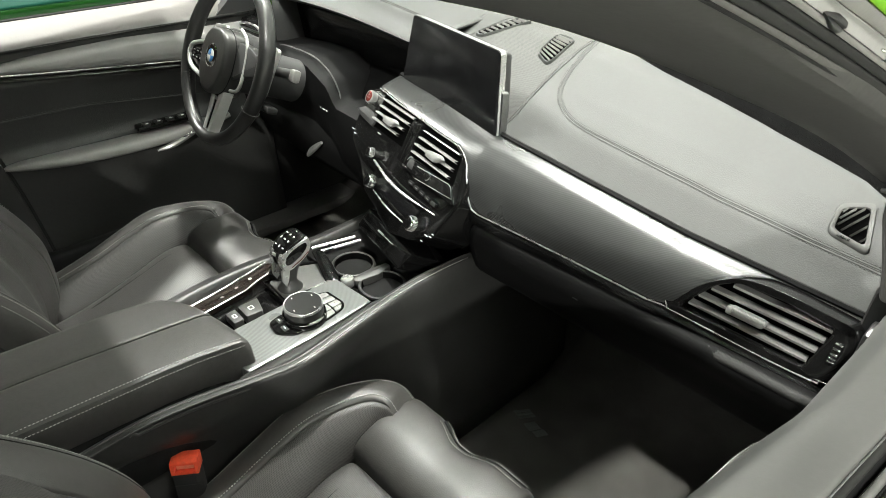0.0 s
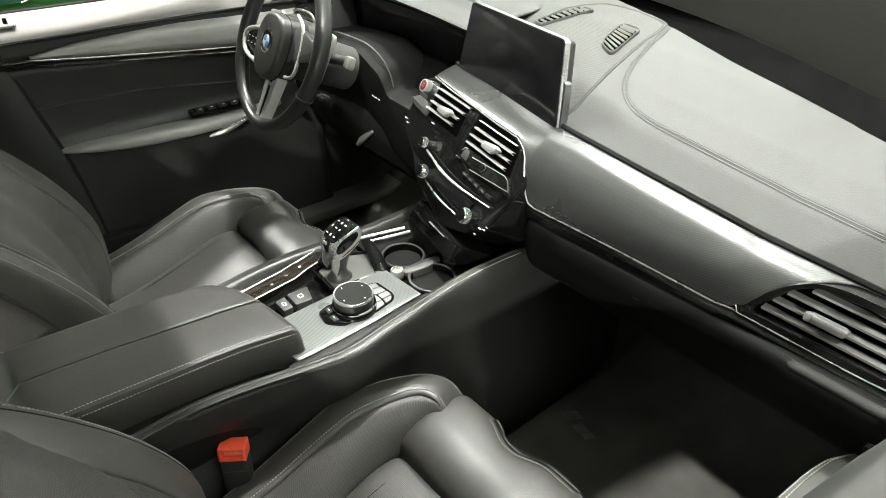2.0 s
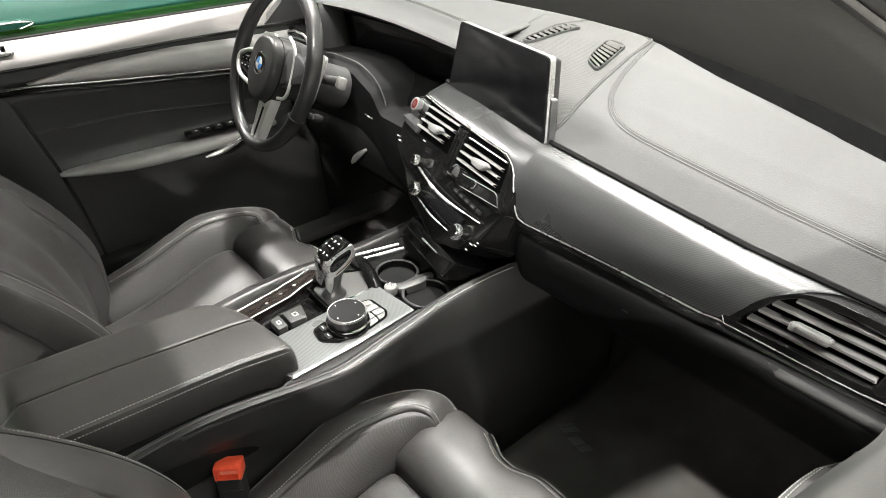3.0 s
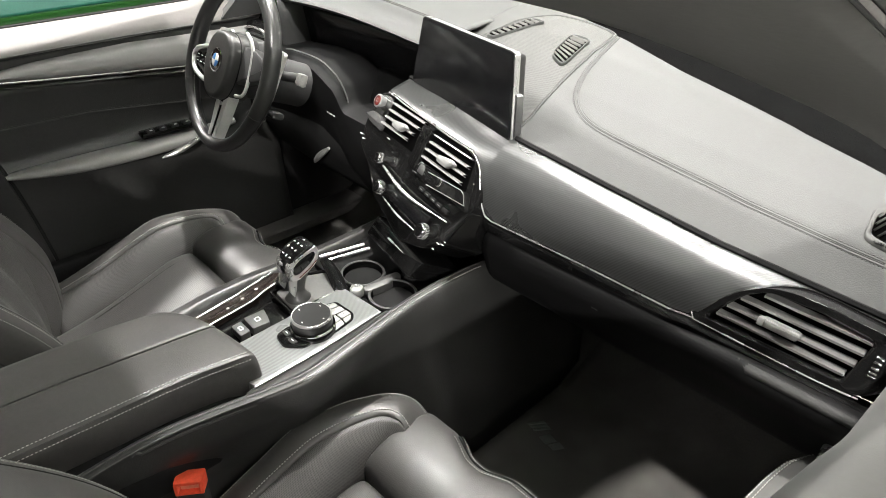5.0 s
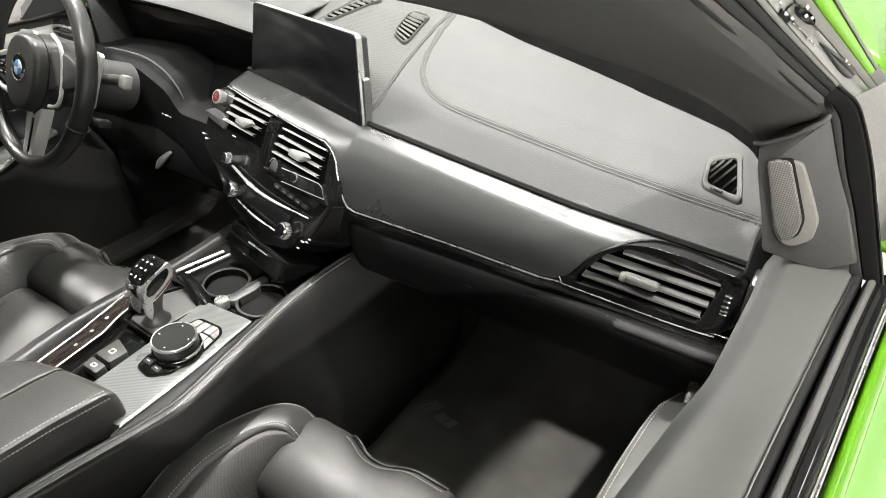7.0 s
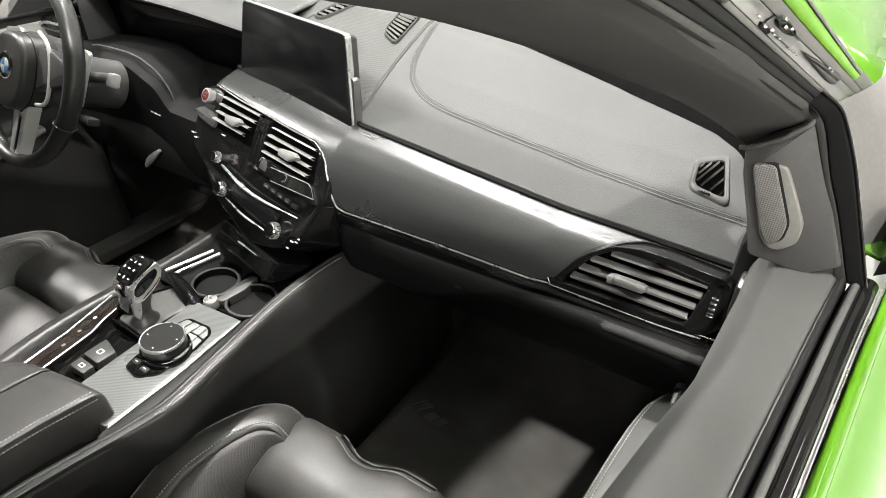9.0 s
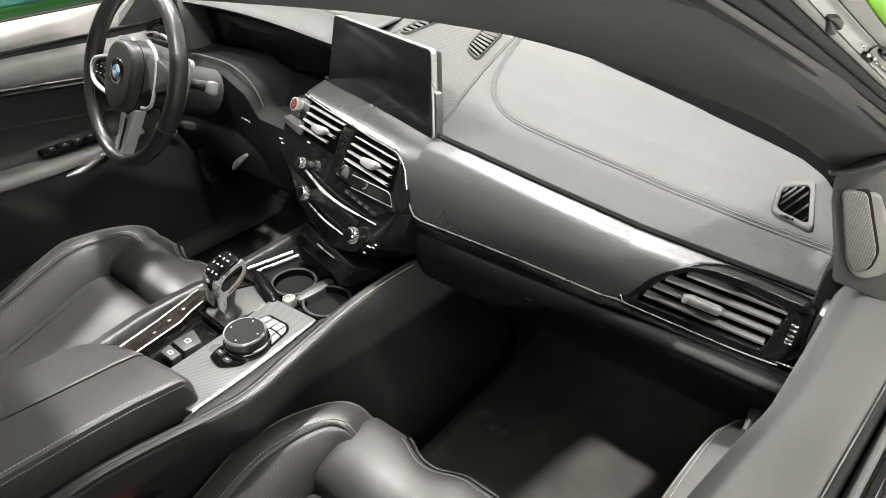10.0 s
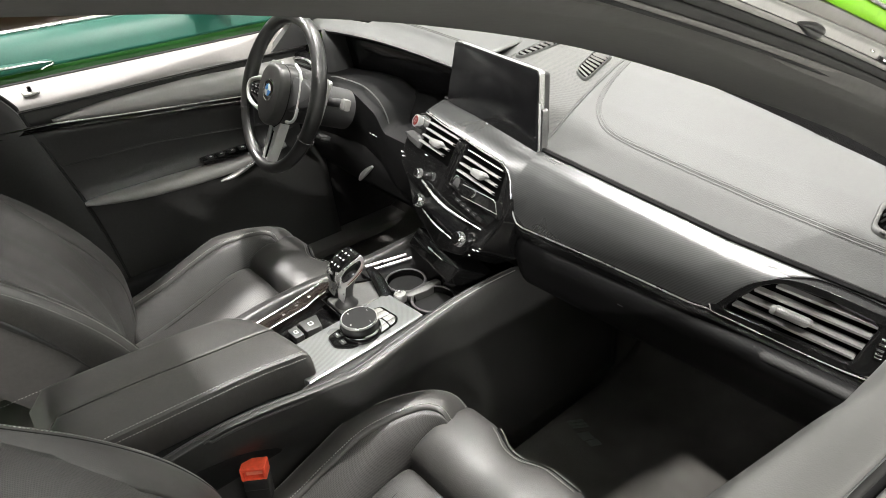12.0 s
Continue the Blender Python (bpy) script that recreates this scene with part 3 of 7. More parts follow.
# outer body in front of the cabin
hood_rows = []
for j in range(14):
    y = 0.36 + j * 0.13
    hood_rows.append([V((x, y, 0.985 + 0.03 * (1 - (x / 0.9) ** 2) - 0.06 * (max(0, abs(x) - 0.55) / 0.4) ** 2 - 0.04 * (max(0, y - 0.48)) ** 1.6)) for x in [k * 0.073 for k in range(-11, 12)]])
tagged(shown("hood", grid(hood_rows), GREEN_PAINT, thick=0.006), "lime green painted bonnet reflecting the hall lights", "bonnet", kind="structure")
for side in (1, -1):
    fender = []
    for j in range(17):
        y = -0.10 + j * 0.13
        x0 = 0.815
        fender.append([V((side * (x0 + d), y, z - 0.03 * max(0, y - 0.3) ** 1.5)) for d, z in ((-0.0, 0.955), (0.035, 0.945), (0.07, 0.915), (0.09, 0.86), (0.095, 0.70), (0.09, 0.45))])
    tagged(shown("fender", grid(fender), GREEN_PAINT, thick=0.006), "lime green painted front wing of the car", "wing", kind="structure")

# panel below the windscreen, beyond the dashboard's pad; its shade is put into the colour
base_rows = [[V((x, y, z - 0.03 * max(0, abs(x) - 0.5))) for x in [-0.69 + 1.38 * k / 20 for k in range(21)]] for y, z in ((-0.05, 0.80), (0.04, 0.865), (0.14, 0.905), (0.24, 0.935), (0.36, 0.975), (0.50, 1.0))]
tagged(shown("windscreen_base", grid(base_rows), SHADE_BLACK, thick=0.006), "panel at the foot of the windscreen, coloured near black for shade", "trim", kind="structure")

# windscreen
glass = []
for j in range(13):
    u = j / 12
    glass.append([V((s * (0.76 - 0.20 * u), 0.52 - 1.06 * u - 0.16 * s * s * (1 - 0.3 * u), 0.985 + 0.395 * u + 0.03 * math.sin(math.pi * u) - 0.05 * s * s)) for s in [k / 10 for k in range(-10, 11)]])
screen_glass = tagged(shown("windscreen", grid(glass), PANE, thick=0.004), "clear windscreen above the dashboard", "window", kind="structure")
screen_glass.visible_shadow = False

# ---- dashboard ----
EDGE_X = [-0.74, -0.18, -0.149, -0.03, 0.06, 0.17, 0.34, 0.51, 0.74]
EDGE_Y = [-0.02, -0.020, -0.026, -0.050, -0.067, -0.088, -0.09, -0.09, -0.092]
EDGE_Z = [0.914, 0.915, 0.921, 0.923, 0.921, 0.918, 0.903, 0.888, 0.883]


def edge(x):
    return V((x, lerp_at(x, EDGE_X, EDGE_Y), lerp_at(x, EDGE_X, EDGE_Z)))


def dash_z(x, y):
    s = y - lerp_at(x, EDGE_X, EDGE_Y)
    return lerp_at(x, EDGE_X, EDGE_Z) - 0.012 + lerp_at(s, [0, 0.012, 0.045, 0.06, 0.11, 0.2, 0.35, 0.6], [0, 0.010, 0.036, 0.0455, 0.0665, 0.0965, 0.1165, 0.1165])


def on_dash(x, y, h=0.0):
    return V((x, y, dash_z(x, y) + h))


dashboard = thing("dashboard", "grey leather dashboard top with stitched seams over black lower parts", "dashboard")
rows = []
for i in range(91):
    x = -0.11 + 0.845 * i / 90
    back = lerp_at(x, [-0.11, -0.08, 0.0, 0.06, 0.12, 0.15, 0.30, 0.41, 0.50, 0.59, 0.64, 0.675, 0.70, 0.72, 0.735], [0.285, 0.268, 0.242, 0.224, 0.203, 0.188, 0.147, 0.127, 0.108, 0.086, 0.072, 0.052, 0.022, -0.018, -0.065])
    y0 = edge(x).y
    row = [edge(x) + V((0, 0.012, -0.022))]
    for j in range(40):
        u = j / 39
        y = y0 + (back - y0) * u ** 1.3
        row.append(on_dash(x, y))
    row += [row[-1] + V((0, 0.006, -0.004)), row[-1] + V((0, 0.008, -0.05))]
    rows.append(row)
shown("upper_pad", grid(rows), DASH_LEATHER, dashboard, "grey grained leather top pad", thick=0.004)
# centre panel with a woven finish behind the display
WEAVE = [(0.152, -0.080, 0), (0.168, -0.048, 0), (0.166, 0.004, 0), (0.161, 0.062, 0), (0.158, 0.108, 0), (0.152, 0.154, 0), (0.1465, 0.180, 0), (0.140, 0.1905, 0), (0.115, 0.2005, 0), (0.073, 0.210, 0), (0.019, 0.212, 0), (-0.006, 0.204, 0), (-0.031, 0.176, 0), (-0.051, 0.137, 0), (-0.067, 0.102, 0), (-0.085, 0.055, 0), (-0.095, 0.0, 0), (-0.09, -0.03, 0)]
ring = spline(WEAVE, 72)
centre = V((0.045, 0.08, 0))
rings = [[on_dash(*centre.lerp(q, k).xy, 0.0032 if k < 0.99 else 0.001) for q in ring] for k in (0.03, 0.12, 0.22, 0.32, 0.42, 0.52, 0.62, 0.72, 0.82, 0.91, 0.985, 1.0)]
cv, cf = grid(rings, True)
cv, cf = cv + [on_dash(*centre.xy, 0.0032)], cf + [((k + 1) % 73, k, len(cv)) for k in range(73)]
shown("centre_panel", (cv, cf), SPEAKER_CLOTH, dashboard, "finely woven centre speaker panel")
outline = spline(WEAVE, 120)
shown("centre_seam", tube([on_dash(q.x, q.y, 0.0028) for q in outline], 0.0012, 6), DARK_THREAD, dashboard)
shown("centre_lip", tube([on_dash(0.055 + (q.x - 0.055) * 1.03, 0.09 + (q.y - 0.09) * 1.03, 0.0019) for q in outline], 0.0022, 6), DASH_LEATHER, dashboard, "rolled leather edge round the weave")
# instrument hood on the driver's side
rows = []
for i in range(33):
    x = -0.72 + 0.625 * i / 32
    rise = 0.012 * math.sin(math.pi * min(1, max(0, (x + 0.66) / 0.52)))
    row = [V((x, 0.045, 0.960 + rise)), V((x, -0.004, 0.972 + rise)), V((x, -0.012, 0.978 + rise)), V((x, -0.004, 0.986 + rise))]
    row += [V((x, -0.004 + 0.43 * (j / 14), 0.988 + rise * (1 - j / 14) + 0.024 * math.sin(math.pi * 0.5 * j / 14))) for j in range(1, 15)]
    rows.append(row)
shown("instrument_hood", grid(rows), DASH_LEATHER, dashboard, "grey leather hood over the instruments", thick=0.004)
for k, d in enumerate((0.0, 0.007)):
    line = [V((-0.70 + 0.53 * i / 60, 0.075 + d - 0.03 * (i / 60), 1.0075 + 0.012 * math.sin(math.pi * min(1, max(0, (-0.70 + 0.53 * i / 60 + 0.66) / 0.52))) * 0.8)) for i in range(61)]
    shown("hood_seam", tube(line, 0.0012, 5), DARK_THREAD, dashboard)
# double stitched seam on the passenger's pad
seam = spline([(0.156, 0.183, 0), (0.166, 0.145, 0), (0.175, 0.105, 0), (0.184, 0.059, 0), (0.202, 0.016, 0), (0.2270, -0.0095, 0), (0.258, -0.0240, 0), (0.305, -0.0300, 0), (0.405, -0.0330, 0), (0.488, -0.0345, 0), (0.565, -0.0380, 0), (0.634, -0.0415, 0), (0.733, -0.0445, 0)], 150)


def beside(line, d, h):
    out = []
    for i, q in enumerate(line):
        t = (line[min(i + 1, len(line) - 1)] - line[max(i - 1, 0)]).normalized()
        p = q + V((-t.y, t.x, 0)) * d
        out.append(on_dash(p.x, p.y, h))
    return out


shown("seam_groove", tube(beside(seam, 0, 0.0020), 0.0008, 6), DARK_THREAD, dashboard)
for d in (0.0042, -0.0042):
    tagged(shown("stitching", stitches(beside(seam, d, 0.0021), 0.0044, 0.0026, 0.0008), SEAM_THREAD, dashboard), kind="stuff")
    shown("welt", tube(beside(seam, d * 0.52, 0.0011), 0.0017, 8), DASH_LEATHER, dashboard)


def dash_vent(corners, slats, lean, name, label, rim=0.10, lift=0.0):
    """A framed grille let into the dashboard's top. corners: plan, anticlockwise."""
    c = [V((*q, 0)) for q in corners]
    mid = sum(c, V()) / len(c)
    ring = rounded(corners, 0.014 if rim < 0.2 else 0.008, 5)
    vent = shown(name, grid([[on_dash(mid.x + (q.x - mid.x) * k, mid.y + (q.y - mid.y) * k, h + lift) for q in ring] for k, h in ((1.0 + 1.04 * rim, 0.0), (1.0 + rim, 0.004), (1.0 + 0.8 * rim, 0.0060), (1.0 + 0.3 * rim, 0.0062), (1.0, 0.0052), (0.985, 0.003), (0.97, -0.003))], True), VENT_RIM if rim > 0.2 else DASH_LEATHER, dashboard, label)
    v, f = grid([[on_dash(mid.x + (q.x - mid.x) * k, mid.y + (q.y - mid.y) * k, h + lift) for q in ring] for k, h in ((0.985, 0.0034), (0.02, 0.0034))], True)
    # shallow black sheet in place of the shade below the slats
    shown("shade_backing", (v, f), VENT_SHADE, vent)
    for i in range(slats):
        s = (i + 0.5) / slats
        if lean:
            (a, b), (d, e) = lean
            p, q = c[a].lerp(c[b], s), c[d].lerp(c[e], s)
        else:
            p = c[2].lerp(c[3], s * 2) if s < 0.5 else c[3].lerp(c[0], s * 2 - 1)
            q = c[2].lerp(c[1], s * 2) if s < 0.5 else c[1].lerp(c[0], s * 2 - 1)
        p, q = p.lerp(q, 0.04), q.lerp(p, 0.04)
        p, q = mid + (p - mid) * 0.94, mid + (q - mid) * 0.94
        path = [on_dash(*p.lerp(q, t / 6).xy, 0.0052 + lift) for t in range(7)]
        d = (path[-1] - path[0]).normalized().cross(V((0, 0, 1))) * 0.0010
        shown("slat", grid([[x - d, x + V((0, 0, 0.0016)), x + d, x + d - V((0, 0, 0.003)), x - d - V((0, 0, 0.003))] for x in path], True), GREY_TRIM, vent)


dash_vent([(0.140, 0.057), (0.134, 0.136), (0.094, 0.142), (0.101, 0.078)], 8, ((0, 1), (3, 2)), "centre_grille", "slatted loudspeaker and demister grille", lift=0.0025)
dash_vent([(-0.040, 0.088), (0.012, 0.162), (-0.013, 0.165), (-0.064, 0.094)], 8, ((0, 1), (3, 2)), "demister_grille", "narrow slatted demister grille", lift=0.0025)
dash_vent([(0.683, -0.026), (0.665, 0.030), (0.639, 0.014), (0.6445, -0.019)], 6, None, "side_grille", "slatted side demister grille in a raised pale grey rim", 0.36)
lettering("airbag_mark", "AIRBAG", 0.0044, axes(on_dash(0.6590, -0.0290, 0.0068), (1, -0.03, -0.045), (0, 0.87, 0.49)), DARK, dashboard, 0.0005)

# ---- decorative carbon trim across the dashboard ----
CUT_X = [-0.145, -0.069, -0.019, 0.068, 0.112, 0.127, 0.142, 0.151, 0.162, 0.173, 0.181, 0.188, 0.20, 0.30, 0.50, 0.520, 0.530, 0.536, 0.552, 0.565, 0.587, 0.62, 0.66, 0.73]
CUT_S = [0.425, 0.467, 0.482, 0.503, 0.503, 0.510, 0.548, 0.580, 0.635, 0.742, 0.862, 0.955, 0.985, 0.975, 0.965, 0.935, 0.880, 0.825, 0.66, 0.55, 0.42, 0.345, 0.325, 0.325]


def trim_profile(x, n=32):
    """The trim's section at x, from the leather's edge down to where its outline cuts it."""
    a = edge(x) + V((0, 0.004, -0.012))
    d = a.y - lerp_at(x, [-0.145, 0.0, 0.12, 0.20, 0.38, 0.515, 0.74], [-0.14, -0.155, -0.172, -0.158, -0.152, -0.150, -0.150])
    h = a.z - 0.806
    full = [a + V((0, y, z)) for y, z in ((0, 0), (-0.004, 0.004), (-d * 0.22, 0.003 - h * 0.03), (-d * 0.44, 0.002 - h * 0.09), (-d * 0.66 - 0.002, -h * 0.22), (-d * 0.87 - 0.003, -h * 0.45), (-d * 0.98 - 0.002, -h * 0.74), (-d, -h))]
    ext, cut = [2 * full[0] - full[1], *full, 2 * full[-1] - full[-2]], lerp_at(x, CUT_X, CUT_S)
    out = []
    for i in range(n + 1):
        s = 6.9999 * cut * i / n
        k = int(s)
        u = s - k
        p, q, r, t = ext[k:k + 4]
        out.append(0.5 * (2 * q + (r - p) * u + (2 * p - 5 * q + 4 * r - t) * u * u + (3 * q - p - 3 * r + t) * u ** 3))
    return out


def low(x):
    return trim_profile(x)[-1]


trim = thing("dashboard_trim", "glossy grey carbon-weave trim strip running across the dashboard", "trim")
rows = []
xs = [-0.145 + 0.265 * i / 36 for i in range(37)] + [0.12 + 0.08 * i / 48 for i in range(1, 49)] + [0.20 + 0.53 * i / 110 for i in range(1, 111)]
for x in xs:
    row = trim_profile(x)
    rows.append(row + [row[-1] + V((0, 0.012, -0.001))])
shown("carbon_panel", grid(rows), CARBON, trim, thick=0.002)
shown("upper_groove", tube([edge(x) + V((0, 0.003, -0.0050)) for x in xs], 0.0044, 6), LID_BLACK, trim, "black gap under the leather pad")
shown("chrome_line", tube([low(x) + V((0, -0.003, -0.002)) for x in xs if -0.145 <= x < 0.52] + [V((0.53 + 0.20 * k / 12, -0.150 + 0.004 * k / 12, 0.8105 + 0.004 * k / 12)) for k in range(13)], 0.0014, 8), SATIN, trim, "thin polished edge line")
band = [[low(x) + V((0, -0.001, -0.003)) if 0.19 < x < 0.52 else V((x, -0.152 if x > 0.3 else -0.160, 0.8095)), V((x, -0.158, lerp_at(x, [0.15, 0.19, 0.53, 0.74], [0.80, 0.797, 0.803, 0.806]))), V((x, -0.155, lerp_at(x, [0.15, 0.19, 0.53, 0.74], [0.79, 0.783, 0.792, 0.796]))), V((x, -0.135, lerp_at(x, [0.15, 0.19, 0.53, 0.74], [0.785, 0.779, 0.788, 0.792])))] for x in [0.175 + 0.56 * k / 50 for k in range(51)]]
shown("gloss_band", grid(band), GLOSS, trim, "gloss black lower band", thick=0.003)
shown("end_cap", block(0.737, -0.115, 0.85, 0.012, 0.06, 0.085, 0.005), GUNMETAL, trim, "grey metal end cap")

# ---- lower dashboard and glovebox ----
lower = thing("glovebox", "black plastic glovebox and lower dashboard panel in shade", "glovebox")
rows = []
for k in range(41):
    x = 0.185 + 0.55 * k / 40
    z = lerp_at(x, [0.19, 0.53, 0.74], [0.779, 0.788, 0.792])
    e = lerp_at(x, [0.19, 0.5, 0.6, 0.74], [0.0, 0.004, 0.016, 0.022])
    rows.append(spline([(x, -0.13, z), (x, -0.150 - e, z - 0.001 + e * 0.8), (x, -0.160 - e, z - 0.014 + e * 0.6), (x, -0.158, z - 0.04), (x, -0.130, z - 0.10), (x, -0.06, z - 0.135), (x, 0.05, z - 0.155), (x, 0.25, z - 0.17)], 28))
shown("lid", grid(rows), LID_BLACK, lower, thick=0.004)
# strip over the lid's lip, its lighter colour painting the light caught there
ledge = []
for k, r in enumerate(rows[29:]):
    depth = 4.6 * min(1.0, 0.10 + k / 2.2)  # the ledge tapers to a point towards the middle of the car
    at = [2 + depth * j / 6 for j in range(7)]
    ledge.append([r[int(s)].lerp(r[int(s) + 1], s - int(s)) + V((0, -0.0024, 0.0012)) for s in at])
shown("ledge", grid(ledge), LIT_LEDGE, lower, "lid's ledge below the vent, lightened for the light it catches", thick=0.001)
shown("latch", block(0.40, -0.160, 0.757, 0.012, 0.008, 0.004, 0.0015), GUNMETAL, lower)

# ---- passenger air vent ----
vent = thing("side_air_vent", "black air vent with grey slats and a bright slider tab", "air vent")
VM = axes((0.62, -0.140, 0.85), (1, 0.0, 0), (0, 0.30, 1))
outline = [(-0.103, -0.040), (0.062, -0.040), (0.100, -0.033), (0.115, -0.014), (0.108, 0.037), (0.035, 0.041), (0.0, 0.0405), (-0.028, 0.034), (-0.056, 0.015)]
ring = rounded(outline, 0.010, 5)


def scaled(pts, k, cx=0.01, cy=0.0):
    return [V((cx + (q.x - cx) * k, cy + (q.y - cy) * k, 0)) for q in pts]


opening = rounded([(-0.078, -0.030), (0.074, -0.028), (0.086, 0.026), (0.030, 0.031), (-0.022, 0.029), (-0.046, 0.015)], 0.006, 5)
opening = [V((q.x, q.y, 0)) for q in opening]
outer = [V((q.x, q.y, 0)) for q in ring]


def stretch(pts, n):
    """The same closed outline with n even points."""
    closed = pts + [pts[0]]
    lengths = [0.0]
    for a, b in zip(closed, closed[1:]):
        lengths.append(lengths[-1] + (b - a).length)
    out = []
    for i in range(n):
        d, k = lengths[-1] * i / n, 0
        while lengths[k + 1] < d:
            k += 1
        out.append(closed[k].lerp(closed[k + 1], (d - lengths[k]) / max(1e-9, lengths[k + 1] - lengths[k])))
    return out


o1, o2 = stretch(outer, 72), stretch(opening, 72)
bezel = [[q + V((0, 0, z)) for q in o] for o, z in ((o1, -0.035), (o1, 0.000), (scaled(o1, 0.985), 0.003), ([a.lerp(b, 0.8) for a, b in zip(o1, o2)], 0.0035), (o2, 0.001), (o2, -0.03))]
shown("bezel", moved(grid(bezel, True), VM), GLOSS, vent, "gloss black surround")
# black plate painting the shade deep in the vent
shown("throat_shade", moved(slab(opening, -0.032, -0.028, 0.001), VM), VENT_SHADE, vent)
shown("bezel_line", moved(tube([q + V((0, 0, 0.0028)) for q in scaled(o1, 0.99)[0:1] + [V((-0.09 + 0.185 * k / 20, -0.0405 + 0.0035 * (k / 20) ** 6, 0)) for k in range(21)]], 0.0012, 6), VM), SATIN, vent)
for k in range(4):
    y = 0.0225 - 0.0145 * k
    x0, x1 = (-0.028, -0.050, -0.061, -0.069)[k], (0.084, 0.081, 0.078, 0.073)[k]
    s = grid([[V((x, y - 0.0050, -0.012)), V((x, y - 0.0024, -0.001)), V((x, y + 0.0008, 0.0005)), V((x, y + 0.0032, -0.012)), V((x, y, -0.016))] for x in [x0 + (x1 - x0) * j / 8 for j in range(9)]], True)
    shown("slat", moved(s, VM), SLAT, vent)
shown("slider", moved(join(slab(rounded([(-0.0215, -0.0085), (0.0205, -0.0085), (0.0245, -0.002), (0.0225, 0.0015), (-0.0185, 0.0015), (-0.0235, -0.001)], 0.002, 3), 0.0, 0.0115, 0.0025), block(-0.0185, -0.003, 0.0085, 0.007, 0.0105, 0.011, 0.002), block(0.001, 0.001, 0.0045, 0.038, 0.003, 0.009, 0.001)), VM), TAB_METAL, vent, "bright metal slider tab")
wheel = shown("thumbwheel", moved(lathe([(0.012, -0.004), (0.0165, -0.0035), (0.0165, 0.0035), (0.012, 0.004)], 28, axes((0.096, 0.003, -0.008), (0, 1, 0), (0, 0, 1))), VM), GLOSS, vent, "ribbed air flow thumbwheel")
for k in range(7):
    a = radians(-60 + 20 * k)
    shown("rib", moved(block(0, 0, 0, 0.0078, 0.0030, 0.0026, 0.0008, pose(0.096, 0.003 + 0.0168 * math.sin(a), -0.008 + 0.0168 * math.cos(a), -math.degrees(a))), VM), BRIGHT, wheel)

# ---- centre stack ----
SU, SV = V((0.981, -0.196, 0.0)), V((0.099, 0.497, 0.862))
SM = axes((0, -0.135, 0.85), SU, SV)
stack = thing("centre_console_stack", "gloss black centre stack with air vents, climate and audio controls", "control panel")
body_ring = rounded([(0.05, -0.150), (0.116, -0.132), (0.160, -0.100), (0.186, -0.026), (0.180, 0.006), (0.150, 0.047), (0.132, 0.054), (-0.146, 0.062), (-0.186, 0.050), (-0.198, -0.010), (-0.186, -0.055), (-0.120, -0.085), (-0.075, -0.118)], 0.010, 4)
shown("panel", slab(body_ring, -0.09, -0.004, 0.006, SM), GLOSS, stack, "gloss black panel")
rim = [V((-0.138, 0.0608, 0.003)), V((-0.027, 0.0548, 0.003)), V((0.066, 0.0524, 0.003)), V((0.124, 0.0522, 0.003))]
shown("rim_line", moved(tube(rim, 0.0009, 6, steps=40), SM), SATIN, stack, "thin bright line round the vents")
shown("inner_rim", moved(tube([V((0.126, 0.0475, 0.003)), V((0.1455, 0.0405, 0.003)), V((0.160, 0.020, 0.003)), V((0.1725, -0.0055, 0.003)), V((0.182, -0.029, 0.001))], 0.0013, 6, steps=40), SM), GLOSS, stack, "gloss black inner rim")
shown("end_cover", slab(rounded([(-0.203, 0.000), (-0.176, -0.009), (-0.128, -0.013), (-0.124, 0.000), (-0.150, 0.012), (-0.178, 0.013)], 0.005, 3), -0.02, 0.001, 0.003, SM), MATTE, stack, "matte end cover beside the start button")


def stack_vent(x0, x1, y0, y1, count, skew):
    # the slab behind the slats is black to paint the vent's inner shade
    unit = shown("air_vent", slab(rounded([(x0, y0 - 0.006), (x1 + skew, y0 - 0.006), (x1 - 0.004, y1 + 0.004), (x0 - 0.002, y1 + 0.006)], 0.005, 3), -0.02, -0.0035, 0.001, SM), VENT_SHADE, stack, "air vent with bright slats")
    for k in range(count):
        y = y1 - 0.003 - 0.0138 * k
        a, b = x0 + 0.010 - 0.004 * k, x1 - 0.004 - 0.010 * k * (skew < 0.006)
        h = 0.0011 if k == 0 and skew > 0.006 else 0.0024
        shown("slat", moved(grid([[V((x, y - h, 0.0)), V((x, y - h * 0.4, 0.0045)), V((x, y + h * 0.6, 0.004)), V((x, y + h, -0.004)), V((x, y - 0.001, -0.006))] for x in [a + (b - a) * j / 6 for j in range(7)]], True), SM), SLAT, unit)
    return unit


left_vent, right_vent = stack_vent(-0.132, -0.006, -0.004, 0.048, 4, 0.004), stack_vent(0.018, 0.142, -0.006, 0.041, 4, 0.010)
for unit, cx, cy in ((left_vent, -0.066, 0.0175), (right_vent, 0.0915, 0.0125)):
    tab = rounded([(cx - 0.022, cy - 0.0070), (cx + 0.004, cy - 0.0085), (cx + 0.0235, cy + 0.0040), (cx + 0.012, cy + 0.0085), (cx - 0.023, cy + 0.0040)], 0.0025, 3)
    lever = shown("tab", slab(tab, 0.003, 0.0115, 0.0018, SM), TAB_METAL, unit, "bright vent tab")
    shown("recess", slab(rounded([(cx - 0.018, cy - 0.0035), (cx + 0.004, cy - 0.0045), (cx + 0.017, cy + 0.0035), (cx + 0.010, cy + 0.0055), (cx - 0.018, cy + 0.0020)], 0.002, 3), 0.010, 0.0119, 0.0004, SM), SLAT, lever)
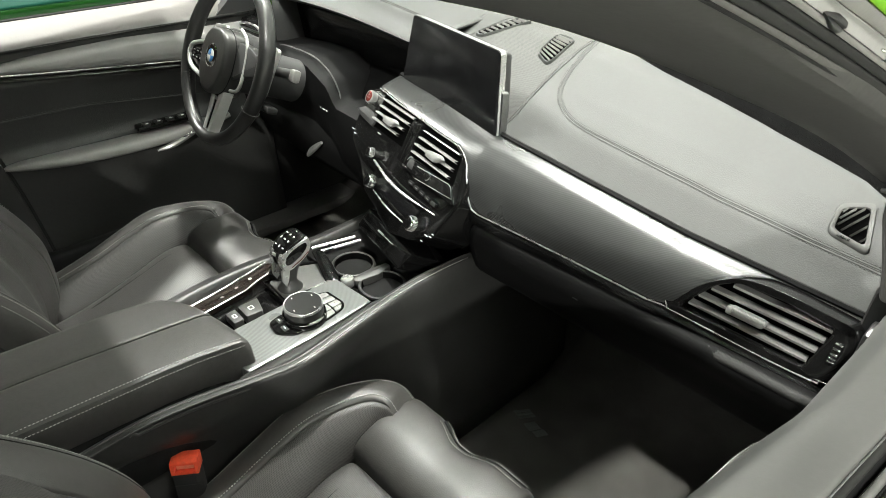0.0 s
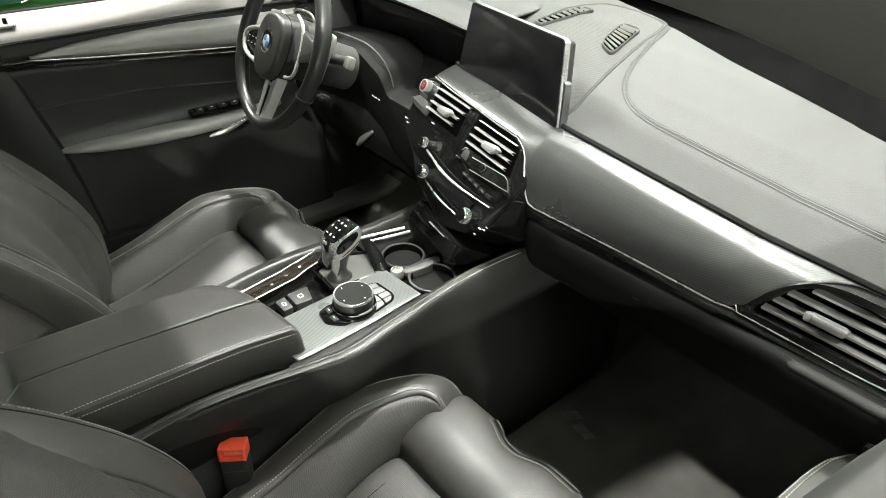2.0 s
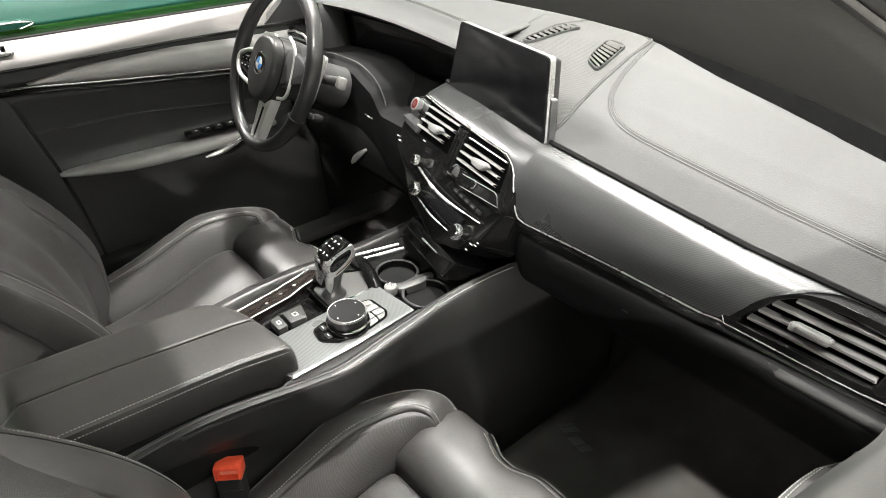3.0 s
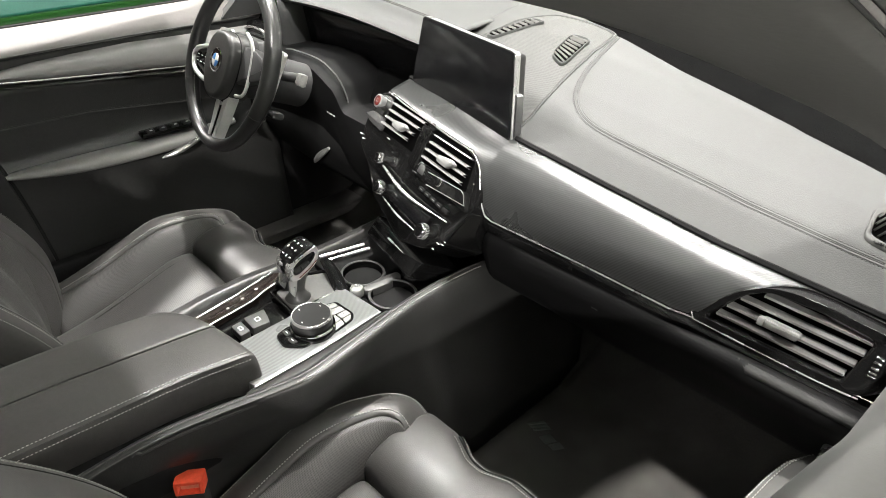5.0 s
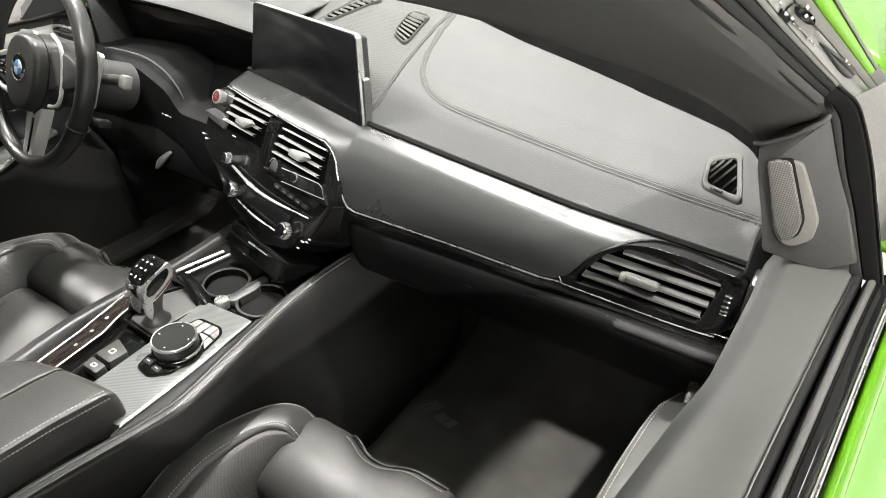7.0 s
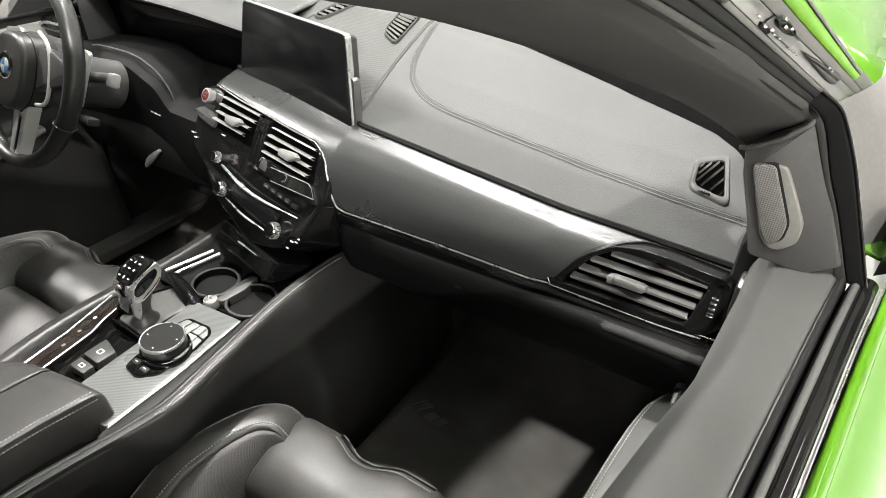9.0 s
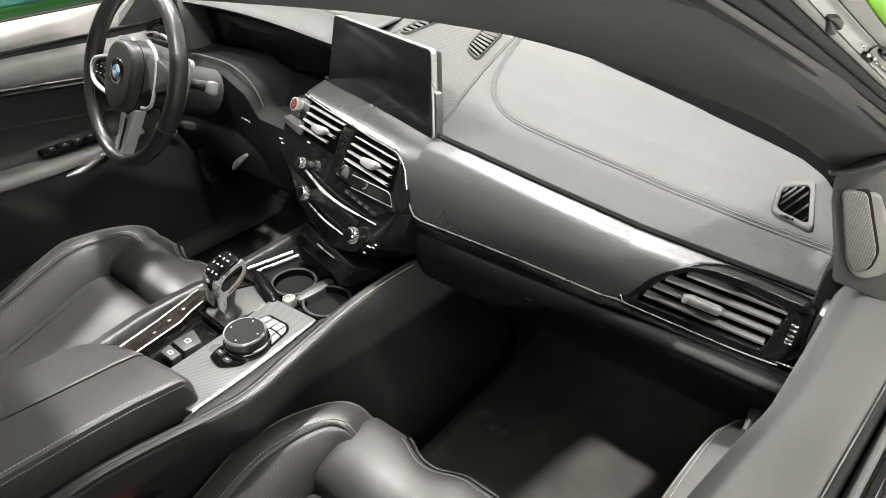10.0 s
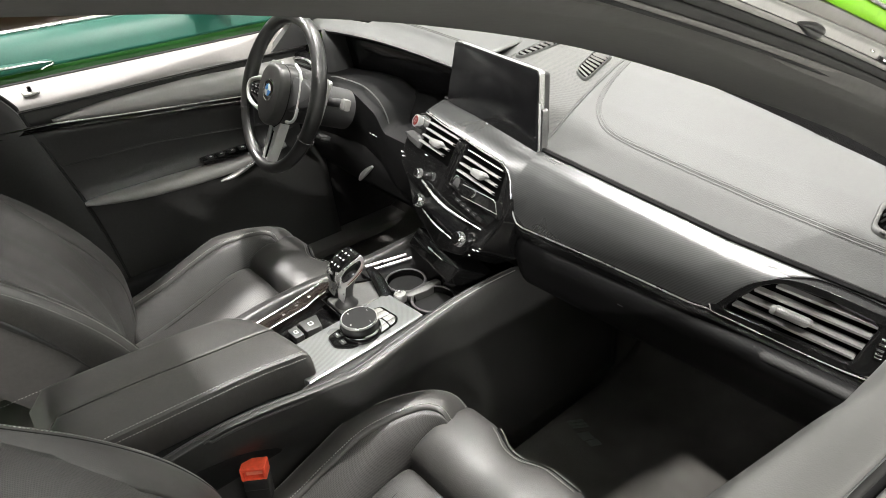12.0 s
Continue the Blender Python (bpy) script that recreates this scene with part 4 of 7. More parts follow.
shown("divider", slab(rounded([(-0.004, -0.030), (0.022, -0.030), (0.020, 0.046), (-0.008, 0.044)], 0.004, 3), -0.01, 0.007, 0.003, SM), GLOSS, stack)
shown("hazard_switch", slab(rounded([(-0.001, 0.022), (0.017, 0.022), (0.016, 0.042), (-0.004, 0.041)], 0.003, 3), 0.004, 0.010, 0.002, SM), GLOSS, stack)
shown("lower_visor", slab(rounded([(0.012, -0.036), (0.176, -0.036), (0.158, -0.010), (0.020, -0.014)], 0.004, 3), -0.006, 0.004, 0.002, SM), GLOSS, stack)
shown("visor_line", moved(tube([(0.056, -0.0185, 0.0045), (0.149, -0.0105, 0.0045), (0.158, -0.0135, 0.0045), (0.171, -0.0275, 0.0045), (0.066, -0.0375, 0.0045)], 0.0007, 6), SM), SATIN, stack)


def knob(x, y, r, h, name="knob"):
    k = shown(name, moved(lathe([(r * 0.78, -0.004), (r * 0.78, h * 0.18), (r * 0.98, h * 0.24), (r, h * 0.30), (r, h * 0.78), (r * 0.95, h * 0.82), (r * 0.95, h * 0.93), (r * 0.86, h)], 36), SM @ Matrix.Translation((x, y, 0))), BRIGHT, stack, "ribbed bright metal knob")
    shown("cap", moved(lathe([(r * 0.80, h - 0.001), (r * 0.76, h + 0.0012), (r * 0.4, h + 0.0015)], 28), SM @ Matrix.Translation((x, y, 0))), GLOSS, k)
    ribs = []
    for j in range(30):
        a = 2 * math.pi * j / 30
        ribs.append(block(x + r * math.cos(a), y + r * math.sin(a), h * 0.54, r * 0.09, r * 0.09, h * 0.42, r * 0.03))
    tagged(shown("ribs", moved(join(*ribs), SM), SATIN, k), kind="stuff")
    return k


knob(-0.080, -0.050, 0.0090, 0.017), knob(-0.041, -0.0925, 0.0120, 0.019), knob(0.117, -0.1005, 0.0125, 0.019), knob(0.092, -0.0215, 0.0075, 0.007, "temperature_wheel")
shown("mode_button", slab(rounded([(0.026, -0.030), (0.048, -0.031), (0.046, -0.014), (0.028, -0.013)], 0.004, 3), -0.004, 0.0045, 0.002, SM), MATTE, stack, "dark button with a thin bright edge")
shown("button_edge", moved(tube([(0.022, -0.022, 0.003), (0.028, -0.0125, 0.004), (0.037, -0.0115, 0.005)], 0.0009, 6, steps=8), SM), SATIN, stack)
shown("climate_strip", moved(tube([(-0.072, -0.060, 0.001), (-0.002, -0.0705, 0.004), (0.060, -0.072, 0.005), (0.148, -0.066, 0.001)], lambda t: 0.0012 + 0.0020 * math.sin(math.pi * min(1.0, 0.08 + 1.05 * t)) ** 0.7 if t < 0.92 else 0.0012, 8, steps=40), SM), SATIN, stack, "curved bright strip")
shown("audio_strip", moved(tube([(-0.034, -0.105, 0.001), (0.025, -0.1115, 0.003), (0.085, -0.1125, 0.002)], lambda t: 0.0019 - 0.0006 * abs(2 * t - 1), 8, steps=24), SM), SATIN, stack, "curved bright strip")
shown("audio_display", slab(rounded([(-0.020, -0.101), (0.100, -0.103), (0.110, -0.078), (-0.016, -0.080)], 0.004, 3), -0.006, 0.0, 0.001, SM), GLASS_BLACK, stack)
for k in range(5):
    shown("key", slab(rect(0.016, 0.0065, 0.0015, 0.055 + 0.019 * k, -0.050 - 0.001 * k), -0.006, 0.0005, 0.0008, SM), DARK, stack)
for x, y, w in ((0.134, -0.053, 0.005), (0.148, -0.1040, 0.007), (0.143, -0.1165, 0.005), (0.158, -0.1010, 0.006), (0.161, -0.0950, 0.004), (-0.100, -0.0150, 0.010), (-0.190, -0.0385, 0.007), (-0.178, -0.0440, 0.006)):
    shown("marking", slab(rect(w, 0.0013, 0.0004, x, y), -0.0045, -0.0026, 0.0002, SM), WHITE_MARK, stack)
for k in range(4):
    shown("marking", slab(rect(0.007, 0.0010, 0.0003, 0.056 + 0.019 * k, -0.050 - 0.001 * k), -0.001, 0.0008, 0.0001, SM), GREY_MARK, stack)
# start button at the left end
start = shown("start_button", moved(lathe([(0.0125, -0.006), (0.0130, 0.004), (0.0122, 0.008), (0.0100, 0.0085)], 32, None, False), SM @ Matrix.Translation((-0.167, 0.034, 0))), SATIN, stack, "red start button in a bright ring")
shown("cap", moved(lathe([(0.0098, 0.004), (0.0098, 0.0084), (0.0088, 0.0090), (0.004, 0.0088)], 28), SM @ Matrix.Translation((-0.167, 0.034, 0))), RED_METAL, start, "red anodised cap")
for y in (-0.002, 0.003):
    shown("marking", slab(rect(0.009, 0.0012, 0.0004, -0.167, 0.034 + y), 0.0085, 0.0094, 0.0002, SM), GREY_KEY, start)
# storage slot below
shown("slot_cover", slab(rounded([(-0.050, -0.185), (0.110, -0.190), (0.130, -0.150), (-0.040, -0.142)], 0.006, 3), -0.10, -0.012, 0.004, SM), GLOSS, stack)
shown("slot_line", moved(tube([(0.02, -0.160, -0.009), (0.075, -0.160, -0.009)], 0.0016, 6), SM), SATIN, stack)

# ---- central display ----
display = thing("central_display", "free-standing black infotainment screen with a slim silver rim", "screen")
DM = axes((0, -0.050, 0.97), (0.98, -0.198, 0.0), (0.027, 0.134, 0.991))
shell = rounded([(-0.132, -0.056), (0.175, -0.064), (0.149, 0.0665), (-0.118, 0.0645)], 0.008, 5)
mid = sum(shell, V()) / len(shell)
shown("housing", slab(shell, -0.010, 0.0, 0.002, DM), SATIN, display, "slim silver rim and housing")
shown("screen", slab([mid + (q - mid) * 0.986 for q in shell], -0.006, 0.0024, 0.0012, DM), GLASS_BLACK, display, "glossy black glass, switched off")
shown("rear_cover", slab([mid + (q - mid) * 0.93 for q in shell], -0.010, -0.032, 0.008, DM), MATTE, display)
shown("side_rim", slab(rounded([(0.166, -0.060), (0.178, -0.060), (0.167, 0.006), (0.158, 0.008)], 0.003, 3), -0.015, -0.003, 0.001, DM), GUNMETAL, display)
shown("foot", moved(block(0, -0.078, -0.022, 0.14, 0.05, 0.02, 0.006), DM), MATTE, display)

# ---- instruments and steering ----
cluster = thing("instrument_cluster", "dark instrument cluster under the dashboard hood, switched off", "instruments")
rows = [[V((x, 0.035 + 0.03 * d, 0.972 - 0.175 * d)) for d in (0, 0.25, 0.5, 0.75, 1.0)] for x in [-0.60 + 0.44 * k / 10 for k in range(11)]]
shown("glass", grid(rows), GLASS_BLACK, cluster, "dark glossy instrument glass", thick=0.003)
sidewall = [[V((-0.615, y, z)) for y in (-0.02, 0.03, 0.08)] for z in (0.985, 0.93, 0.87, 0.82)]
shown("side_wall", grid(sidewall), MATTE, cluster, thick=0.006)
cowl = [[V((x, y, lerp_at(x, [-0.66, -0.48, -0.39, -0.318, -0.29, -0.14], [0.88, 0.900, 0.902, 0.872, 0.834, 0.828]) + dz)) for y, dz in ((0.07, -0.012), (0.0, -0.012), (-0.055, -0.004), (-0.085, -0.016), (-0.09, -0.06), (-0.075, -0.14), (-0.02, -0.22))] for x in [-0.66 + 0.50 * k / 40 for k in range(41)]]
lower_driver = thing("driver_lower_panel", "black knee panel and shroud below the instruments", "panel")
shown("cowl_edge", tube([(-0.52, -0.066, 0.897), (-0.485, -0.066, 0.902), (-0.394, -0.066, 0.903), (-0.345, -0.066, 0.890), (-0.316, -0.066, 0.871), (-0.298, -0.066, 0.842), (-0.290, -0.070, 0.812)], 0.0016, 6, steps=40), BEAD, lower_driver)
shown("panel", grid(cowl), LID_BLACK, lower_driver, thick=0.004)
knee = [[V((x, y, z)) for y, z in ((-0.07, 0.80), (-0.075, 0.72), (-0.02, 0.62), (0.08, 0.52))] for x in [-0.72 + 0.66 * k / 10 for k in range(11)]]
shown("knee_pad", grid(knee), DARK, lower_driver, thick=0.004)
for k, w in enumerate((0.004, 0.010, 0.004)):
    shown("marking", block(-0.318 + 0.011 * (k - 1), -0.0965, 0.813 - 0.001 * k, w, 0.001, 0.003, 0.0004), WHITE_MARK, lower_driver)
left_vent = thing("driver_air_vent", "black air vent with bright edge at the dashboard end", "air vent")
shown("housing", block(-0.665, -0.03, 0.885, 0.10, 0.06, 0.075, 0.012), GLOSS, left_vent)
for k in range(3):
    shown("slat", block(-0.665, -0.062, 0.865 + 0.018 * k, 0.085, 0.006, 0.004, 0.0015), GUNMETAL, left_vent)
shown("bright_edge", tube([(-0.715, -0.062, 0.905), (-0.66, -0.067, 0.918), (-0.62, -0.062, 0.912), (-0.612, -0.06, 0.88)], 0.003, 8, steps=20), SATIN, left_vent)

steering = thing("steering_wheel", "black leather sports steering wheel with satin spokes", "steering wheel")
WM = axes((-0.391, -0.263, 0.935), (1, 0, 0), (0, 0.408, 0.913)) @ Matrix.Rotation(radians(-2.5), 4, "Y") @ Matrix.Scale(0.885, 4)
R = 0.172


def rim_point(a, r=R):
    flat = 1.0 + 0.025 * max(0, -math.sin(a)) ** 4
    return V((r * math.cos(a) * 1.01, r * math.sin(a) * flat, 0))


sections = []
for k in range(96):
    a = 2 * math.pi * k / 96
    thick = 0.0138 + 0.0022 * (abs(math.cos(a)) ** 6) + 0.0012 * max(0, math.sin(a))
    c, out = rim_point(a), V((math.cos(a), math.sin(a), 0))
    sections.append([c + out * (thick * math.cos(b)) + V((0, 0, 1.12 * thick * math.sin(b))) for b in [2 * math.pi * j / 14 for j in range(14)]])
rows = sections + [sections[0]]
shown("rim", moved(grid(rows, True), WM), RIM_LEATHER, steering, "black leather rim")
tagged(shown("rim_stitching", moved(stitches([rim_point(radians(180 + 75 * k / 30), R - 0.0162) + V((0, 0, 0.004)) for k in range(31)], 0.007, 0.004, 0.0008), WM), THREAD, steering), kind="stuff")
for a in (205, 335):
    q = radians(a)
    ringlet = [rim_point(q) + V((math.cos(q) * 0.0178 * math.cos(b), math.sin(q) * 0.0178 * math.cos(b), 0.0195 * math.sin(b))) for b in [2 * math.pi * j / 20 for j in range(20)]]
    shown("rim_seam", moved(tube(ringlet, 0.0008, 5, True), WM), DARK_THREAD, steering)
pad = [V((math.copysign(abs(math.cos(a)) ** 0.85, math.cos(a)) * 0.058 * (1 + 0.10 * math.sin(a)), -0.008 + 0.071 * math.copysign(abs(math.sin(a)) ** 0.9, math.sin(a)), 0)) for a in [2 * math.pi * (k + 0.5) / 64 for k in range(64)]]
hub = shown("airbag_cover", slab(pad, -0.034, 0.030, 0.010, WM, 6), BLACK_LEATHER, steering, "padded airbag cover")
shown("cover_seam", moved(tube([V((q.x * 1.0, q.y, 0.006)) for q in pad], 0.0012, 6, True), WM), DARK, hub)
shown("emblem_ring", moved(lathe([(0.0245, 0.028), (0.0255, 0.031), (0.0235, 0.0325), (0.0220, 0.0318)], 40, None, False), WM @ pose(0, 0.0, 0)), BRIGHT, hub, "bright round emblem ring")
shown("emblem_disc", moved(lathe([(0.0222, 0.028), (0.0222, 0.0316), (0.012, 0.0321)], 36), WM), GLOSS, hub)
for k in range(4):
    sector = [V((0, 0, 0))] + [V((0.0140 * math.cos(radians(90 * k + 90 * j / 8)), 0.0140 * math.sin(radians(90 * k + 90 * j / 8)), 0)) for j in range(9)]
    shown("emblem_field", slab(sector, 0.031, 0.0327, 0.0002, WM), WHITE_MARK if k % 2 == 0 else BLUE, hub)
shown("back_cover", slab(rounded([(-0.06, -0.06), (0.06, -0.06), (0.08, 0.035), (0.06, 0.065), (-0.06, 0.065), (-0.08, 0.035)], 0.03, 5), -0.055, -0.02, 0.01, WM), MATTE, steering)
for s in (1, -1):
    dy = -0.030 if s < 0 else -0.004
    spoke_out = rounded([(s * 0.056, dy - 0.030), (s * 0.105, dy - 0.014), (s * 0.160, dy + 0.002), (s * 0.162, dy + 0.034), (s * 0.105, dy + 0.050), (s * 0.058, dy + 0.052)][::s], 0.008, 4)
    spoke = shown("side_spoke", slab(spoke_out, -0.018, 0.006, 0.005, WM), MATTE, steering, "black side spoke with a pale metal surround")
    if s < 0:
        ring, ring_z = ((-0.078, 0.018), (-0.110, 0.012), (-0.142, 0.002), (-0.154, -0.012), (-0.150, -0.028), (-0.138, -0.042), (-0.112, -0.051), (-0.062, -0.058)), 0.0090
    else:
        ring, ring_z = ((0.056, 0.073), (0.082, 0.060), (0.097, 0.038), (0.103, 0.0), (0.101, -0.036), (0.088, -0.051), (0.064, -0.056)), 0.0045
    shown("key_surround", moved(tube([V((x, y, ring_z)) for x, y in ring], 0.0052 if s < 0 else 0.0036, 10, steps=40), WM), PALE_METAL, spoke, "satin surround")
    keyfield = rounded([(s * 0.084, dy - 0.004), (s * 0.138, dy + 0.006), (s * 0.140, dy + 0.024), (s * 0.084, dy + 0.034)][::s], 0.005, 3)
    shown("key_field", slab(keyfield, 0.002, 0.0090 if s < 0 else 0.0040, 0.001, WM), GLOSS, spoke, "black button field")
    for i in range(3 if s < 0 else 0):
        for j in range(2):
            shown("key", slab(rect(0.014, 0.011, 0.002, s * (0.092 + 0.018 * i), dy + 0.007 + 0.014 * j), 0.006, 0.0108, 0.001, WM), DARK, spoke)
            shown("marking", slab(rect(0.008, 0.0022, 0.0004, s * (0.092 + 0.018 * i), dy + 0.007 + 0.014 * j), 0.009, 0.0112, 0.0001, WM), WHITE_MARK, spoke)
    leg = rounded([(0.010 + s * 0.006, -0.066), (0.010 + s * 0.028, -0.066), (0.001 + s * 0.0205, -0.130), (-0.008 + s * 0.0165, -0.172), (-0.008 + s * 0.006, -0.174)][::-s], 0.003, 3)
    shown("lower_spoke", slab(leg, -0.020, 0.004, 0.003, WM), PALE_METAL, steering, "split satin metal lower spoke")
    shown("shift_paddle", slab(rounded([(s * 0.085, -0.02), (s * 0.135, -0.045), (s * 0.150, 0.06), (s * 0.090, 0.065)][::s], 0.01, 4), -0.042, -0.034, 0.002, WM), SATIN, steering, "grey shift paddle")
shown("spoke_inlay", slab(rounded([(0.001, -0.066), (-0.016, -0.172), (0.000, -0.172), (0.019, -0.066)], 0.003, 3), -0.018, 0.0015, 0.001, WM), GLOSS, steering)
shown("spoke_badge", slab(rect(0.008, 0.010, 0.001, -0.006, -0.163), -0.004, 0.0035, 0.0006, WM), BRIGHT, steering, "small bright badge")
shown("spoke_badge", slab(rect(0.007, 0.008, 0.001, 0.008, -0.086), -0.004, 0.0035, 0.0006, WM), SATIN, steering)

column = thing("steering_column", "black steering column shroud with control stalks", "steering column")
CM = WM @ Matrix.Translation((0, -0.005, 0))
secs = []
for z, w, h in ((-0.045, 0.040, 0.040), (-0.07, 0.050, 0.046), (-0.10, 0.055, 0.050), (-0.14, 0.052, 0.050), (-0.18, 0.050, 0.050)):
    secs.append([V((w * math.cos(a), h * math.sin(a) - 0.005, z)) for a in [2 * math.pi * j / 16 for j in range(16)]])
shown("shroud", moved(loft(secs, 12, 32, True, True), CM), MATTE, column, "dark plastic column shroud")
for s, dy in ((1, 0.012), (-1, 0.012)):
    shown("stalk", moved(tube([(s * 0.06, dy, -0.085), (s * 0.10, dy + 0.005, -0.083), (s * 0.135, dy + 0.010, -0.078), (s * 0.165, dy + 0.012, -0.072)], lambda t: 0.011 - 0.001 * t, 12, steps=12), CM), MATTE, column, "control stalk")
    shown("stalk_tip", moved(block(s * 0.172, dy + 0.012, -0.071, 0.022, 0.026, 0.018, 0.005), CM), GREY_TRIM, column)
shown("adjust_lever", moved(block(0.050, -0.075, -0.10, 0.05, 0.016, 0.03, 0.006), CM), MATTE, column)
pedal = thing("release_lever", "small bright metal release lever under the dashboard", "lever")
shown("grip", tube([(-0.423, -0.083, 0.663), (-0.395, -0.085, 0.689), (-0.356, -0.085, 0.719)], lambda t: 0.0035 + 0.004 * math.sin(math.pi * t), 10, steps=14), SATIN, pedal)
shown("stem", tube([(-0.390, -0.083, 0.693), (-0.390, -0.055, 0.700)], 0.004, 8), DARK, pedal)

# ---- centre console ----
console = thing("centre_console", "black leather-sided centre console with stitched upper edges", "centre console")
KNEE = [(0.118, -0.86, 0.645), (0.132, -0.69, 0.672), (0.172, -0.535, 0.684), (0.182, -0.483, 0.689), (0.172, -0.395, 0.692), (0.158, -0.267, 0.694), (0.160, -0.153, 0.694), (0.163, -0.06, 0.680), (0.166, 0.12, 0.66)]
rows = []
for q in spline(KNEE, 60):
    w = lerp_at(q.y, [-0.62, -0.48], [0.15, 1.0])
    f = lerp_at(q.y, [-0.37, -0.26], [0.0, 1.0])  # the side flares out ahead of the seat
    rows.append(spline([q + V((-0.030, 0, -0.035)), q + V((-0.020, 0, -0.010)), q + V((-0.010, 0, -0.001)), q, q + V((0.008 * w, 0, -0.006)), q + V((lerp_at(f, [0, 1], [0.005, 0.022]), 0, -0.04)), q + V((lerp_at(f, [0, 1], [-0.020, 0.030]), 0, -0.11)), V((lerp_at(f, [0, 1], [0.135, 0.212]), q.y, 0.50)), V((lerp_at(f, [0, 1], [0.135, 0.222]), q.y, 0.33))], 28))
shown("passenger_side", grid(rows), BLACK_LEATHER, console, "black leather side panel", thick=0.004)
knee_line = spline(KNEE, 150)
tagged(shown("stitching", stitches([q + V((0.002, 0, 0.0024)) for q in knee_line if -0.51 < q.y < -0.14], 0.0050, 0.0034, 0.0008), THREAD, console), kind="stuff")
shown("side_bead", tube([q + V((0.004, 0, 0.002)) for q in knee_line if q.y < -0.50], 0.0016, 6), BEAD, console)
shown("side_bead", tube([q + V((-0.007, 0, 0.0015)) for q in knee_line if q.y < -0.14], 0.0018, 6), BEAD, console)
hook = [q + V((0.004, 0, -0.006)) * min(1.0, (-0.515 - q.y) / 0.05) for q in knee_line if -0.712 < q.y < -0.515]
hook = [knee_line[[q.y > -0.715 for q in knee_line].index(True)] + V((0.004, -0.002, -0.001)), hook[0] + V((-0.001, -0.006, 0.006))] + hook
shown("side_bead", tube(hook, 0.0022, 8), BEAD, console)
LEFT = [(-0.105, -0.86, 0.62), (-0.118, -0.60, 0.645), (-0.135, -0.45, 0.648), (-0.136, -0.26, 0.642), (-0.145, -0.10, 0.640)]
rows = []
for q in spline(LEFT, 40):
    rows.append(spline([q + V((0.030, 0, -0.03)), q + V((0.012, 0, -0.002)), q, q + V((-0.012, 0, -0.006)), q + V((-0.028, 0, -0.05)), V((-0.20, q.y, 0.50)), V((-0.22, q.y, 0.33))], 24))
shown("driver_side", grid(rows), BLACK_LEATHER, console, "black leather side panel", thick=0.004)
tagged(shown("stitching", stitches([q + V((0.006, 0, 0.0022)) for q in spline(LEFT, 120) if q.y > -0.32], 0.0055, 0.0038, 0.0009), THREAD, console), kind="stuff")
shown("deck", block(0.0, -0.40, 0.60, 0.27, 0.70, 0.06, 0.01), DARK, console)
# carbon deck panel round the rotary controller
panel = rounded([(0.124, -0.545), (0.121, -0.430), (0.111, -0.312), (0.013, -0.320), (0.022, -0.425), (0.028, -0.560)], 0.007, 5)
shown("carbon_panel", slab(panel, 0.632, 0.662, 0.003), DECK_CARBON, console, "carbon-weave deck panel")
shown("carbon_edge", tube([(0.1245, -0.545, 0.6615), (0.1215, -0.43, 0.6615), (0.1115, -0.314, 0.6615)], 0.0010, 6, steps=10), GUNMETAL, console)
shown("deck_border", slab(rounded([(0.152, -0.56), (0.156, -0.43), (0.148, -0.300), (0.110, -0.300), (0.118, -0.43), (0.121, -0.56)], 0.006, 3), 0.62, 0.6585, 0.002), CUP_RIM, console, "smooth grey border beside the weave")
shown("selector_tray", slab(rounded([(0.026, -0.56), (0.026, -0.31), (-0.060, -0.305), (-0.096, -0.38), (-0.078, -0.56)], 0.01, 4), 0.62, 0.652, 0.003), GLOSS, console, "gloss black tray")
shown("wood_strip", slab(rounded([(-0.036, -0.560), (-0.052, -0.440), (-0.085, -0.372), (-0.100, -0.385), (-0.080, -0.470), (-0.066, -0.560)], 0.004, 3), 0.64, 0.662, 0.002), BROWN_GLOSS, console, "brown-black lacquered strip")
shown("bright_rail", tube([(-0.036, -0.560, 0.663), (-0.050, -0.452, 0.663), (-0.060, -0.425, 0.664), (-0.064, -0.400, 0.666), (-0.084, -0.370, 0.666)], 0.0011, 8), SATIN, console)
shown("bright_rail", tube([(-0.068, -0.560, 0.662), (-0.082, -0.470, 0.662), (-0.102, -0.385, 0.662)], 0.0010, 8), SATIN, console)
for k in range(3):
    shown("marking", slab(rect(0.0045, 0.0055, 0.002, -0.060 - 0.008 * k, -0.490 + 0.030 * k), 0.661, 0.6624, 0.0002), GREY_MARK if k < 2 else WHITE_MARK, console)
shown("drive_mode_keys", slab(rounded([(-0.060, -0.405), (-0.036, -0.395), (-0.060, -0.345), (-0.086, -0.368)], 0.006, 3), 0.645, 0.672, 0.004), GLOSS, console)
for x, y in ((-0.052, -0.393), (-0.062, -0.378), (-0.070, -0.364)):
    shown("marking", slab(rect(0.006, 0.004, 0.001, x, y), 0.671, 0.6726, 0.0002), WHITE_MARK, console)
